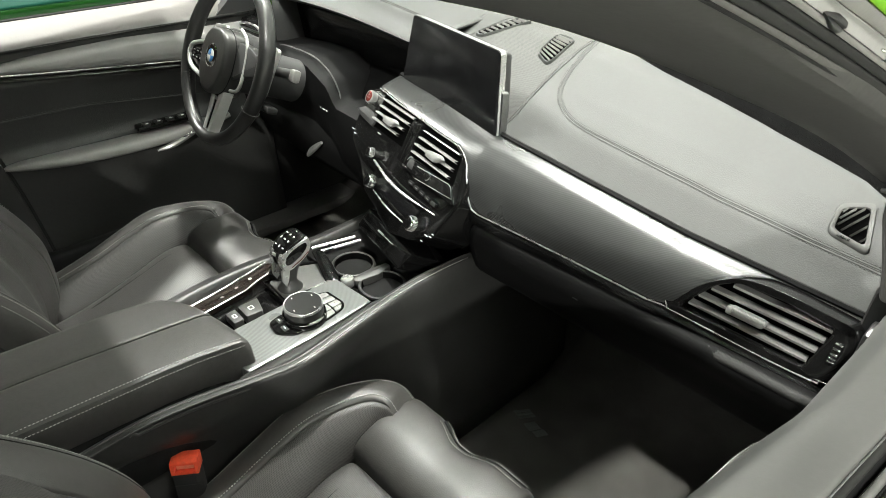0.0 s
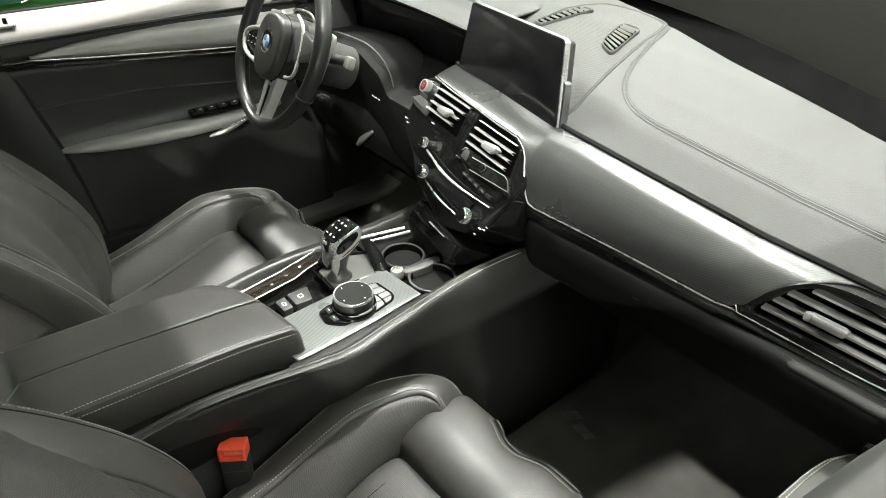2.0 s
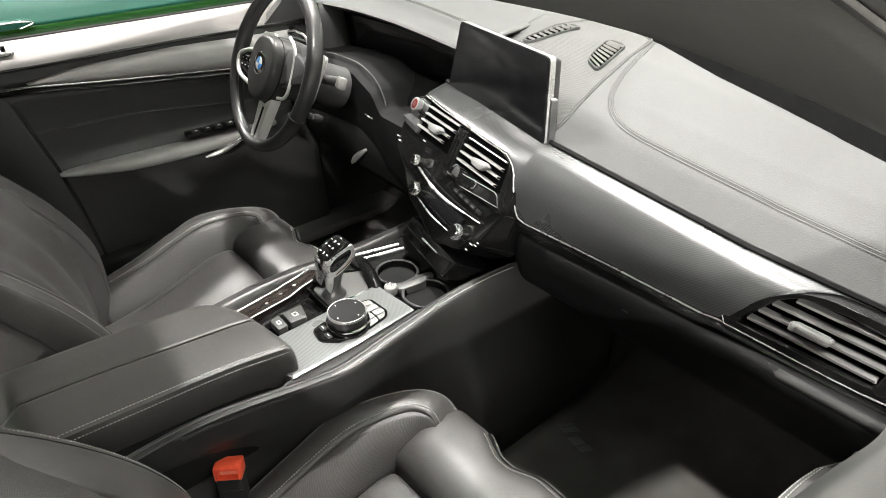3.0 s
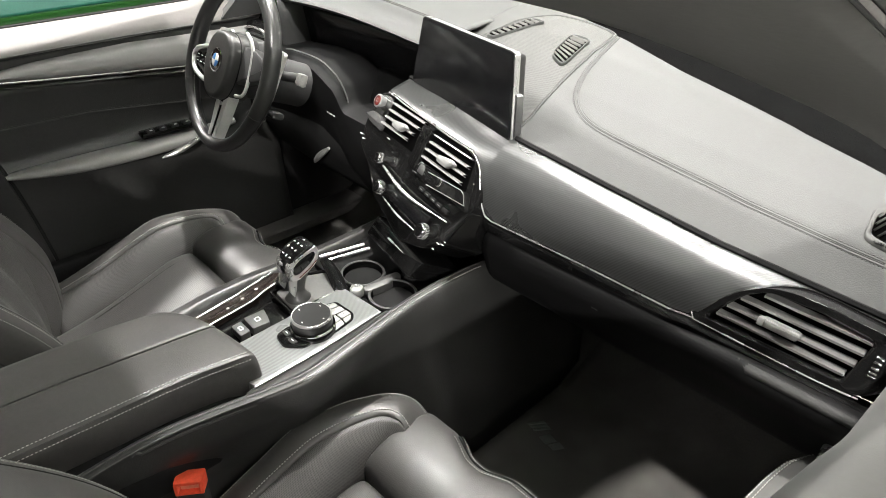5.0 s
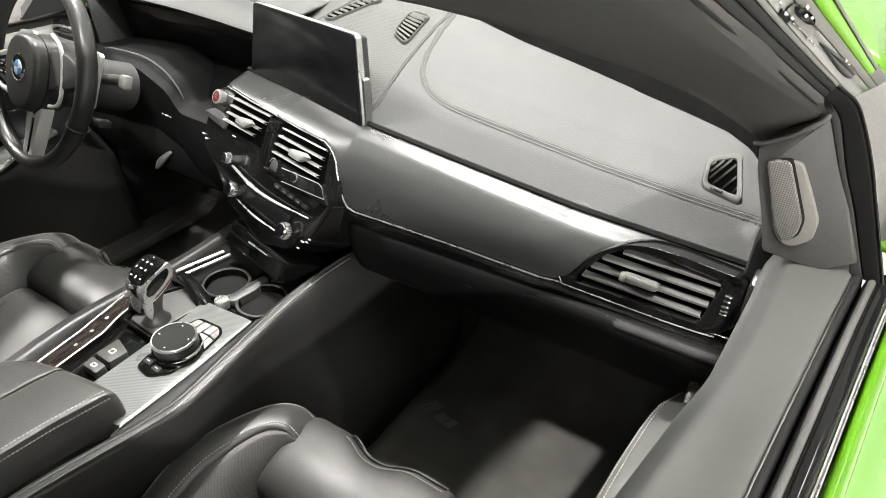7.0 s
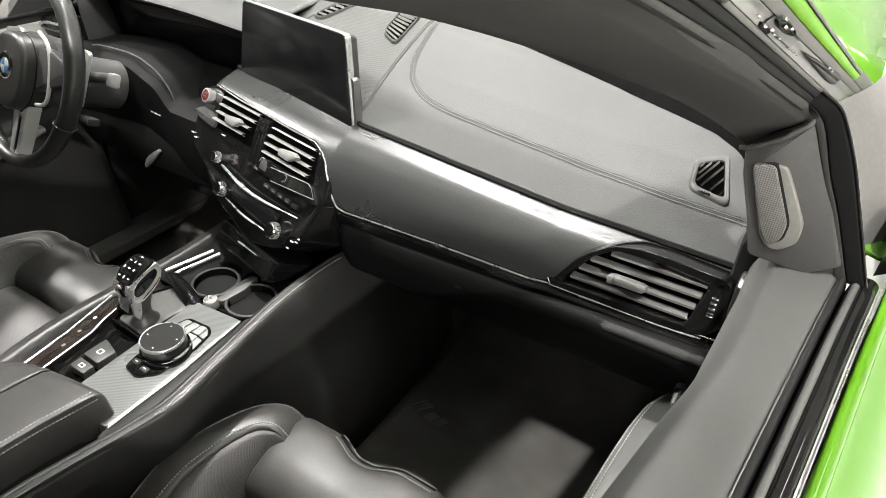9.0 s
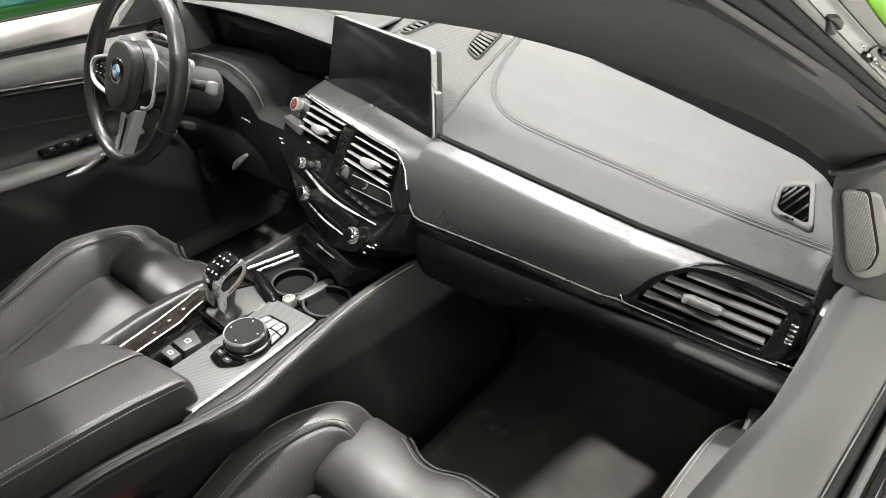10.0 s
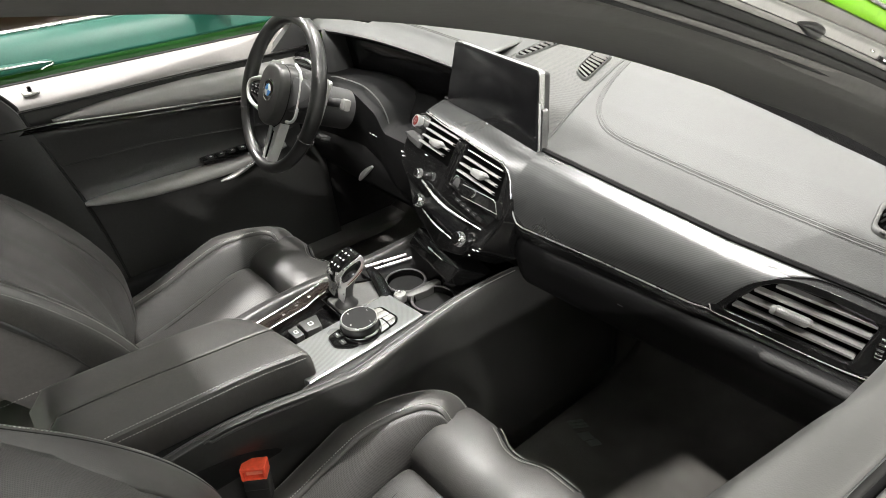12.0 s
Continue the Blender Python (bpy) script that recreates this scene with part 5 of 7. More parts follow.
for tile, top in (([(-0.012, -0.509), (-0.015, -0.491), (0.017, -0.492), (0.018, -0.509)], 0.665), ([(-0.014, -0.487), (-0.014, -0.451), (0.021, -0.460), (0.019, -0.488)], 0.668)):
    brake = shown("parking_brake", slab(rounded(tile[::-1], 0.003, 3), 0.648, top, 0.0015), BRAKE_KEY, console, "silver-grey parking brake key")
    cx, cy = sum(q[0] for q in tile) / 4, sum(q[1] for q in tile) / 4
    shown("marking", slab(rect(0.010, 0.009 if top > 0.666 else 0.007, 0.002, cx, cy), top - 0.001, top + 0.0005, 0.0002), WHITE_MARK, brake)
    shown("marking", slab(rect(0.006, 0.005 if top > 0.666 else 0.003, 0.001, cx, cy), top - 0.001, top + 0.0009, 0.0002), GREY_KEY, brake)

controller = thing("rotary_controller", "black rotary controller with a bright ring on the carbon console", "control knob")
RM = Matrix.Translation((0.075, -0.4175, 0.662))
ear = rounded([(0.052, -0.470), (0.082, -0.474), (0.104, -0.452), (0.103, -0.436), (0.060, -0.425), (0.046, -0.444)], 0.008, 5)
shown("base", slab(ear, 0.655, 0.6665, 0.003), GLOSS, controller, "gloss black button surround")
plate_ring = rounded([(0.036, -0.382), (0.044, -0.353), (0.086, -0.350), (0.099, -0.360), (0.106, -0.398), (0.098, -0.410), (0.050, -0.400)], 0.006, 4)
shown("key_bed", slab(plate_ring, 0.655, 0.6632, 0.001), GLOSS, controller, "thin dark gap round the keys")
shown("skirt", lathe([(0.0355, 0.0), (0.0355, 0.006), (0.0335, 0.010)], 44, RM), GLOSS, controller)
shown("lower_ring", lathe([(0.0330, 0.0085), (0.0345, 0.0095), (0.0345, 0.0115), (0.0325, 0.0130)], 48, RM, False), BRIGHT, controller, "bright lower ring")
shown("body", lathe([(0.0305, 0.010), (0.0312, 0.013), (0.0310, 0.0245), (0.0298, 0.0290)], 56, RM), KNURL, controller, "finely knurled dark metal side")
shown("ring", lathe([(0.0308, 0.0250), (0.0313, 0.0268), (0.0309, 0.0290), (0.0297, 0.0300), (0.0288, 0.0296)], 56, RM, False), SATIN, controller, "bright metal ring")
shown("touch_pad", lathe([(0.0292, 0.0250), (0.0288, 0.0297), (0.020, 0.0294), (0.0006, 0.0294)], 48, RM), SOFT_BLACK, controller, "matte black touch surface")
for a in (20, 110, 200, 290):
    q = radians(a)
    shown("marking", slab(rect(0.0026, 0.0016, 0.0004, 0.0225 * math.cos(q), 0.0225 * math.sin(q)), 0.0285, 0.0297, 0.0001, RM), WHITE_MARK, controller)
keys = [[(0.039, -0.381), (0.045, -0.357), (0.056, -0.3565), (0.053, -0.388)], [(0.055, -0.390), (0.058, -0.356), (0.071, -0.3550), (0.070, -0.372), (0.069, -0.394)], [(0.0725, -0.372), (0.073, -0.3545), (0.085, -0.3535), (0.0855, -0.371)], [(0.071, -0.395), (0.072, -0.3745), (0.0865, -0.3735), (0.089, -0.400)], [(0.0875, -0.3715), (0.087, -0.3545), (0.096, -0.3625), (0.098, -0.373)], [(0.091, -0.402), (0.0885, -0.374), (0.0985, -0.3755), (0.1025, -0.397), (0.098, -0.406)]]
for quad in keys:
    key = shown("key", slab(rounded(quad[::-1], 0.002, 3), 0.660, 0.6650, 0.0010), KEY_SILVER, controller, "satin silver shortcut key")
    c = sum((V((*q, 0)) for q in quad), V()) / len(quad)
    shown("marking", slab(rect(0.0040, 0.0012, 0.0004, c.x, c.y), 0.6645, 0.6653, 0.0001), GREY_MARK, key)
for x, y in ((0.061, -0.455), (0.082, -0.458)):
    key = shown("key", slab(rect(0.014, 0.009, 0.002, x, y), 0.664, 0.6684, 0.0012), MATTE, controller, "black shortcut key")
    shown("marking", slab(rect(0.006, 0.0014, 0.0004, x, y), 0.668, 0.6688, 0.0001), WHITE_MARK, key)

# gear selector
selector = thing("gear_selector", "gear selector lever with gloss black head and bright metal side frames", "gear lever")
shown("base_plate", slab(rounded([(0.012, -0.415), (0.016, -0.325), (-0.040, -0.312), (-0.058, -0.350), (-0.050, -0.410)], 0.008, 4), 0.648, 0.660, 0.002), GREY_KEY, selector, "grey base plate")
shown("base_rim", tube([(0.014, -0.418, 0.659), (0.019, -0.322, 0.659), (-0.042, -0.306, 0.659), (-0.064, -0.350, 0.659), (-0.054, -0.416, 0.659), (0.014, -0.418, 0.659)], 0.0032, 8), GLOSS, selector, "gloss black border")
shown("boot", lathe([(0.0215, 0.0), (0.021, 0.005), (0.017, 0.0085), (0.0135, 0.016), (0.012, 0.022)], 32, Matrix.Translation((-0.013, -0.389, 0.656))), CUP_RIM, selector, "round grey boot")
shaft = loft([[V((-0.013 + w * math.cos(a), cy + d * math.sin(a), z)) for a in [2 * math.pi * j / 12 for j in range(12)]] for cy, z, w, d in ((-0.390, 0.663, 0.012, 0.013), (-0.388, 0.685, 0.012, 0.014), (-0.385, 0.702, 0.014, 0.018), (-0.382, 0.716, 0.016, 0.022))], 10, 24, True, True)
shown("shaft", shaft, BLACK_LEATHER, selector, "black leather-wrapped shaft")
HEAD_X0, HEAD_X1 = -0.034, 0.005


def in_side(points):
    """Outline given as (y, z), as an anticlockwise flat outline in the side plane."""
    o = [V((y, z, 0)) for y, z in points]
    return o if sum(a.x * b.y - b.x * a.y for a, b in zip(o, o[1:] + o[:1])) > 0 else o[::-1]


SIDE = Matrix(((0, 0, 1, 0), (1, 0, 0, 0), (0, 1, 0, 0), (0, 0, 0, 1)))
head_side = rounded([q.xy for q in in_side([(-0.352, 0.741), (-0.357, 0.7285), (-0.372, 0.7175), (-0.392, 0.708), (-0.404, 0.709), (-0.4065, 0.726), (-0.402, 0.742), (-0.390, 0.7530), (-0.370, 0.7595), (-0.359, 0.7595), (-0.353, 0.752)])], 0.006, 4)
head_mid = sum(head_side, V()) / len(head_side)
head_rows = []
for x, k in ((HEAD_X0, 0.80), (HEAD_X0 + 0.0015, 0.91), (HEAD_X0 + 0.005, 0.98), (HEAD_X0 + 0.010, 1.0), (HEAD_X1 - 0.010, 1.0), (HEAD_X1 - 0.005, 0.98), (HEAD_X1 - 0.0015, 0.91), (HEAD_X1, 0.80)):
    head_rows.append([V((x, head_mid.x + (q.x - head_mid.x) * k, head_mid.y + (q.y - head_mid.y) * k)) for q in head_side])
hv, hf = grid(head_rows, True)
n = len(head_side)
shown("head", (hv, hf + [tuple(range(n)), tuple(range(len(hv) - n, len(hv)))]), GLOSS, selector, "gloss black head")
frame_out = stretch(rounded([q.xy for q in in_side([(-0.356, 0.7565), (-0.351, 0.741), (-0.356, 0.7260), (-0.370, 0.7150), (-0.393, 0.7045), (-0.406, 0.7075), (-0.409, 0.726), (-0.404, 0.7375), (-0.392, 0.7460), (-0.371, 0.7520)])], 0.006, 4), 64)
frame_in = stretch(rounded([q.xy for q in in_side([(-0.3605, 0.7465), (-0.3585, 0.740), (-0.3615, 0.733), (-0.373, 0.7245), (-0.391, 0.7160), (-0.400, 0.7175), (-0.4015, 0.725), (-0.397, 0.7345), (-0.389, 0.7400), (-0.372, 0.7455)])], 0.004, 4), 64)
for s in (1, -1):
    x = HEAD_X1 if s > 0 else HEAD_X0
    rows = [[V((x + s * h, q.x, q.y)) for q in ring] for ring, h in ((frame_out, -0.012), (frame_out, -0.001), ([a.lerp(b, 0.12) for a, b in zip(frame_out, frame_in)], 0.0012), ([a.lerp(b, 0.5) for a, b in zip(frame_out, frame_in)], 0.0020), ([a.lerp(b, 0.88) for a, b in zip(frame_out, frame_in)], 0.0012), (frame_in, -0.0005), (frame_in, -0.004))]
    frame_part = shown("side_frame", grid(rows, True), SATIN, selector, "bright metal side frame")
    shown("inlay", slab(frame_in, -0.002, 0.0004, 0.001, Matrix.Translation((x if s > 0 else x - 0.0004, 0, 0)) @ SIDE), GLOSS, frame_part, "black inlay")
    shown("red_line", tube([(x + s * 0.0019, -0.3585, 0.7290), (x + s * 0.0022, -0.372, 0.7195), (x + s * 0.0019, -0.3925, 0.7105)], 0.0009, 6), RED_METAL, frame_part, "thin red inlay line")
    skirt = rounded([q.xy for q in in_side([(-0.408, 0.7085), (-0.4095, 0.688), (-0.403, 0.674), (-0.397, 0.688), (-0.394, 0.7060)])], 0.003, 3)
    shown("lower_blade", slab(skirt, -0.006 if s > 0 else 0.006, -0.0015 if s > 0 else 0.0015, 0.0015, Matrix.Translation((x, 0, 0)) @ SIDE), SATIN, frame_part, "tapering bright metal blade")
for i, j, w, l in ((0, 0, 0.0045, 0.0022), (1, 0, 0.0022, 0.0045), (2, 0, 0.0042, 0.0020), (0, 1, 0.0020, 0.0040), (1, 1, 0.0050, 0.0020), (2, 1, 0.0024, 0.0034), (0, 2, 0.0042, 0.0018), (1, 2, 0.0024, 0.0036), (2, 2, 0.0046, 0.0022), (1, 3, 0.0032, 0.0018)):
    y = -0.398 + 0.0115 * j
    shown("marking", slab(rect(w, l, 0.0006, -0.0245 + 0.010 * i, 0), 0, 0.0006, 0.0002, Matrix.Translation((0, y, lerp_at(y, [-0.402, -0.390, -0.370, -0.359], [0.7425, 0.7532, 0.7597, 0.7597]))) @ pose(0, 0, 0, math.degrees(math.atan2(0.0065, 0.02)) if y > -0.392 else 38)), WHITE_MARK, selector)
shown("unlock_button", block(-0.020, -0.4065, 0.731, 0.008, 0.003, 0.006, 0.001), KEY_SILVER, selector)
shown("front_ramp", loft([[V((-0.062, -0.312, 0.672)), V((-0.054, -0.304, 0.676)), V((-0.046, -0.298, 0.672))], [V((-0.034, -0.320, 0.668)), V((-0.026, -0.311, 0.672)), V((-0.018, -0.303, 0.668))], [V((-0.004, -0.330, 0.662)), V((0.004, -0.320, 0.666)), V((0.014, -0.311, 0.660))], [V((0.014, -0.336, 0.658)), V((0.024, -0.326, 0.660)), V((0.030, -0.317, 0.655))]], 20, 10), GLOSS, selector, "dark glossy ramp in front of the lever", thick=0.004)

# cup holders and front tray
cups = thing("cup_holder", "two round black cup holders with bright rims in the console", "cup holder")


def cup(x, y, r):
    # the well's colour holds the shade inside the cup
    c = shown("cup", grid([[V((x + k * r * math.cos(a), y + k * r * math.sin(a), z)) for a in [2 * math.pi * j / 40 for j in range(40)]] for k, z in ((1.10, 0.648), (1.08, 0.652), (1.02, 0.652), (1.0, 0.648), (0.96, 0.60), (0.94, 0.565), (0.05, 0.563))], True), SHADE_BLACK, cups, "round well, its inner shade painted near black")
    shown("rim", grid([[V((x + k * r * math.cos(a), y + k * r * math.sin(a), z)) for a in [2 * math.pi * j / 40 for j in range(40)]] for k, z in ((1.18, 0.648), (1.16, 0.6525), (1.09, 0.6535), (1.03, 0.652), (1.0, 0.646))], True), CUP_RIM, c, "grey plastic rim")
    return c


cup(-0.006, -0.262, 0.034), cup(0.078, -0.262, 0.036)
deck = [(0.128, -0.300), (0.130, -0.120), (-0.115, -0.110), (-0.110, -0.300)]
shown("tray", slab(rounded(deck, 0.01, 4), 0.60, 0.640, 0.004), DARK, cups, "black tray")
shown("bridge", slab(rounded([(0.028, -0.296), (0.046, -0.292), (0.052, -0.250), (0.046, -0.216), (0.032, -0.216), (0.027, -0.250)], 0.006, 3), 0.636, 0.6545, 0.004), CUP_RIM, cups, "grey bridge between the cups")
shown("boss", lathe([(0.0115, 0.0), (0.0115, 0.012), (0.0105, 0.0145), (0.004, 0.0150)], 28, Matrix.Translation((0.036, -0.306, 0.650))), SATIN, cups, "small round satin cap")
for x0, x1 in ((-0.106, -0.085), (-0.088, -0.068)):
    shown("rail", tube([(x0, -0.285, 0.6465), (x1, -0.20, 0.6465)], 0.0028, 8), SATIN, cups, "bright rail")
shown("tray_lid", slab(rounded([(0.120, -0.215), (0.120, -0.150), (0.03, -0.150), (0.045, -0.215)], 0.006, 3), 0.635, 0.646, 0.002), MATTE, cups)

# armrest with two lids
armrest = thing("armrest", "black leather centre armrest with split lid and pale double stitching", "armrest")


ARM_Y = [-0.89, -0.80, -0.74, -0.65, -0.60, -0.54, -0.52]
SPLIT_X = [-0.020, -0.015, -0.010, 0.002, 0.008, 0.016, 0.018]
PIPE_X = [0.074, 0.079, 0.083, 0.089, 0.0945, 0.106, 0.109]
FAR_X = [-0.100, -0.096, -0.092, -0.083, -0.074, -0.068, -0.068]
LID_ACROSS = [(0, 0.0010, -0.034), (0, 0.0012, -0.0050), (0, 0.0035, -0.0008), (0.15, 0, 0), (0.5, 0, 0.001), (0.85, 0, -0.0003), (1, -0.006, -0.0012), (1, -0.0015, -0.0026), (1, 0.0005, -0.0060), (1, 0.004, -0.016), (1, 0.006, -0.035), (1, 0.003, -0.070)]
LID_FRONT = [(-0.002, 0.645, 0.011), (0.003, 0.672, 0.008), (0.003, 0.690, 0.004), (-0.001, 0.6995, 0.001), (-0.010, 0.7045, 0.0), (-0.03, 0.7055, 0.0)]


def lid(edge_x, s, front):
    """One padded lid; edge_x is its outer line, front gives where it ends from the split to the outer side."""
    rows = []
    for k in range(len(LID_FRONT) + 30):
        row = []
        for v, dx, dz in LID_ACROSS:
            y0 = lerp_at(v, [0, 0.35, 0.7, 1], front)
            if k < len(LID_FRONT):
                dy, top, inset = LID_FRONT[k]
                y = y0 + dy
            else:
                f = (k - len(LID_FRONT) + 1) / 30
                y, top, inset = y0 - 0.03 + (-0.855 - y0) * f, 0.7055 - 0.03 * max(0.0, f - 0.9) * 10, 0.0
            a, b = lerp_at(y, ARM_Y, SPLIT_X), lerp_at(y, ARM_Y, edge_x)
            row.append(V((a + (b - a) * v + s * (dx - (inset if v > 0.8 else 0.0)), y, max(0.640, top + dz))))
        rows.append(spline(row, 40))
    part = shown("lid", grid(rows), SEAT_LEATHER, armrest, "padded leather lid", sharp=60)

    def along(dx, z, y0=-0.538, n=90):
        return [V((lerp_at(y0 - 0.33 * k / n, ARM_Y, edge_x) + s * dx, y0 - 0.33 * k / n, z)) for k in range(n + 1)]

    if s > 0:
        shown("seam", tube(along(-0.0010, 0.7026), 0.0009, 6), BEAD, part)
        for dx, z in ((-0.0065, 0.7048), (0.0022, 0.6968)):
            tagged(shown("stitching", stitches(along(dx, z), 0.0046, 0.0030, 0.0006), THREAD, part), kind="stuff")
    else:
        tagged(shown("stitching", stitches(along(0.0005, 0.7000, -0.60), 0.0046, 0.0026, 0.0005), THREAD, part), kind="stuff")


lid(PIPE_X, 1, [-0.5405, -0.536, -0.5305, -0.528]), lid(FAR_X, -1, [-0.5405, -0.549, -0.562, -0.582])
shown("box", block(0.004, -0.715, 0.60, 0.205, 0.36, 0.10, 0.012), DARK, armrest, "dark storage box body")

# ---- front seats ----
def bolster(ridge, s, inward, top, out_dir, deep, n=44):
    """A padded side roll. ridge: its outer edge; s: +1 where the seat's middle lies towards +x; top: the padded direction."""
    secs = []
    for q in spline(ridge, n):
        i, t, w = V((s, 0, 0)), V(top), 1.0
        secs.append([q + i * 0.012 - t * deep, q - i * 0.010 - t * 0.10, q - i * 0.011 - t * 0.045, q - i * 0.006 - t * 0.014, q + i * 0.004 - t * 0.001, q + i * 0.024 + t * 0.004, q + i * 0.056 - t * 0.004, q + i * 0.070 - t * 0.013])
    inner = [[row[-1], row[-1] + V((s * 0.022, 0, 0)) - V(top) * 0.018, row[-1] + V((s * 0.050, 0, 0)) - V(top) * 0.047, row[-1] + V((s * inward, 0, 0)) - V(top) * 0.085] for row in secs]
    return [spline(r, 20) for r in secs], [spline(r, 12) for r in inner]


def seat(x, dy, dz, label, recess=0.0):
    chair = thing("car_seat", label, "car seat", "front seats")
    outer_edge = spline([(-0.116, -0.336, 0.545), (-0.149, -0.342, 0.568), (-0.176, -0.366, 0.577), (-0.194, -0.41, 0.584), (-0.205, -0.455, 0.588), (-0.212, -0.51, 0.587), (-0.212, -0.585, 0.561), (-0.212, -0.66, 0.533), (-0.212, -0.76, 0.505)], 64)
    inner_edge = spline([(-0.109, -0.391, 0.572), (-0.124, -0.3925, 0.5835), (-0.143, -0.402, 0.586), (-0.155, -0.422, 0.587), (-0.164, -0.460, 0.588), (-0.171, -0.512, 0.584), (-0.172, -0.58, 0.563), (-0.172, -0.64, 0.541), (-0.172, -0.76, 0.510)], 64)
    hollow = spline([(-0.104, -0.396, 0.556), (-0.110, -0.412, 0.552), (-0.114, -0.436, 0.545), (-0.116, -0.456, 0.538), (-0.117, -0.476, 0.533), (-0.116, -0.512, 0.530), (-0.110, -0.58, 0.516), (-0.106, -0.64, 0.498), (-0.105, -0.76, 0.47)], 64)
    roll_rows, panel_rows, up = [], [], V((0, 0, 1))
    for o, i, h in zip(outer_edge, inner_edge, hollow):
        d = V((o.x - i.x, o.y - i.y, 0)).normalized()
        roll_rows.append(spline([V((o.x, o.y, 0.40)) - d * 0.004, o + d * 0.002 - up * 0.075, o + d * 0.0065 - up * 0.030, o + d * 0.0045 - up * 0.011, o, o.lerp(i, 0.3) + up * 0.0065, o.lerp(i, 0.65) + up * 0.0075, i + up * 0.003, i - d * 0.003 - up * 0.003], 30))
        panel_rows.append(spline([i - d * 0.002 - up * 0.0015, i.lerp(h, 0.25) + up * 0.007 - d * 0.002, i.lerp(h, 0.6) + up * 0.007 - d * 0.003, h, h - d * 0.004 - up * 0.02], 16))
    back_ridge = [(-0.206, -0.735, 0.47), (-0.206, -0.728, 0.56), (-0.205, -0.735, 0.63), (-0.203, -0.775, 0.72), (-0.200, -0.838, 0.81), (-0.196, -0.92, 0.90), (-0.192, -1.0, 1.0), (-0.185, -1.07, 1.12)]
    for s in (1, -1):
        fix = (lambda g: g) if s > 0 else mirrored
        roll = shown("cushion_bolster", fix(grid(roll_rows)), SEAT_LEATHER, chair, "smooth black leather side bolster", thick=0.003)
        shown("inner_panel", fix(grid(panel_rows)), PERFORATED, roll, "perforated leather inner face", thick=0.003)
        shown("piping", fix(tube([r[0] + up * 0.0006 for r in panel_rows], 0.0021, 6)), DARK, roll)
        for pick, lift, size in ((16, 0.0025, 0.0010), (25, 0.0022, 0.0011)):
            line = spline([r[pick] + up * lift for r in roll_rows], 260)
            tagged(shown("stitching", fix(stitches(line, 0.0044, 0.0029, size * 0.8)), THREAD, roll), kind="stuff")
        near = V((0.0, recess, 0.0)) if s < 0 else V()
        outer, inner = bolster([V(q) + near for q in back_ridge], 1, 0.075, (0, 0.83, 0.56), None, 0.16)
        t = V((0, 0.83, 0.56))
        roll = shown("backrest_bolster", fix(grid(outer)), SEAT_LEATHER, chair, "smooth black leather side bolster", thick=0.003)
        shown("inner_panel", fix(grid(inner)), PERFORATED, roll, "perforated leather inner face", thick=0.003)
        edge_in = [row[0] for row in inner]
        shown("piping", fix(tube([q - V((0.001, 0, 0)) - t * 0.001 for q in edge_in], 0.0022, 6)), DARK, roll)
        line = spline([q - V((0.0050, 0, 0)) + t * 0.0030 for q in edge_in], 220)
        tagged(shown("stitching", fix(stitches(line, 0.0046, 0.0030, 0.0008)), THREAD, roll), kind="stuff")
        for pick in (10, 13):
            line = spline([row[pick] + t * 0.0016 for row in outer], 220)
            tagged(shown("stitching", fix(stitches(line, 0.0046, 0.0030, 0.0008)), THREAD, roll), kind="stuff")
        shown("piping", fix(tube([row[14] + t * 0.0004 for row in outer], 0.0016, 6)), DARK, roll)
    # thigh support in front, hollowed in the middle
    prof = [(-0.470, 0.46), (-0.468, 0.53), (-0.455, 0.560), (-0.42, 0.574), (-0.385, 0.5755), (-0.350, 0.5715), (-0.332, 0.556), (-0.326, 0.526), (-0.334, 0.47), (-0.348, 0.42)]

    def thigh(px, k):
        y, z = prof[k]
        mid = 0.5 - 0.5 * math.cos(math.pi * min(1.0, max(0.0, (0.060 - abs(px)) / 0.055)))
        return V((px, y - (0.016 * mid if y > -0.37 else 0.0), z - (0.003 * mid if z > 0.5 else 0)))

    secs = []
    for px, shrink, drop in ((-0.1225, 0.84, 0.024), (-0.120, 0.96, 0.008), (-0.113, 0.995, 0.001), (-0.085, 1, 0), (-0.06, 1, 0), (-0.03, 1, 0), (0.0, 1, 0), (0.03, 1, 0), (0.06, 1, 0), (0.085, 1, 0), (0.113, 0.995, 0.001), (0.120, 0.96, 0.008), (0.1225, 0.84, 0.024)):
        row = [thigh(px, k) for k in range(len(prof))]
        secs.append([V((q.x, -0.405 + (q.y + 0.405) * shrink, q.z - drop)) for q in row])
    shown("thigh_support", loft(secs, 56, 44, caps=True), SEAT_LEATHER, chair, "extended smooth leather thigh support")
    xs_front = [-0.052 + 0.160 * k / 40 for k in range(41)]
    shown("thigh_piping", tube([thigh(px, 5).lerp(thigh(px, 6), 0.55) + V((0, 0.0018, 0.0018)) for px in xs_front], 0.0020, 6), DARK, chair)
    for u in (0.05, 0.95):
        tagged(shown("thigh_stitching", stitches([thigh(px, 5).lerp(thigh(px, 6), u) + V((0, 0.0016, 0.0022)) for px in xs_front], 0.0044, 0.0028, 0.0008), THREAD, chair), kind="stuff")
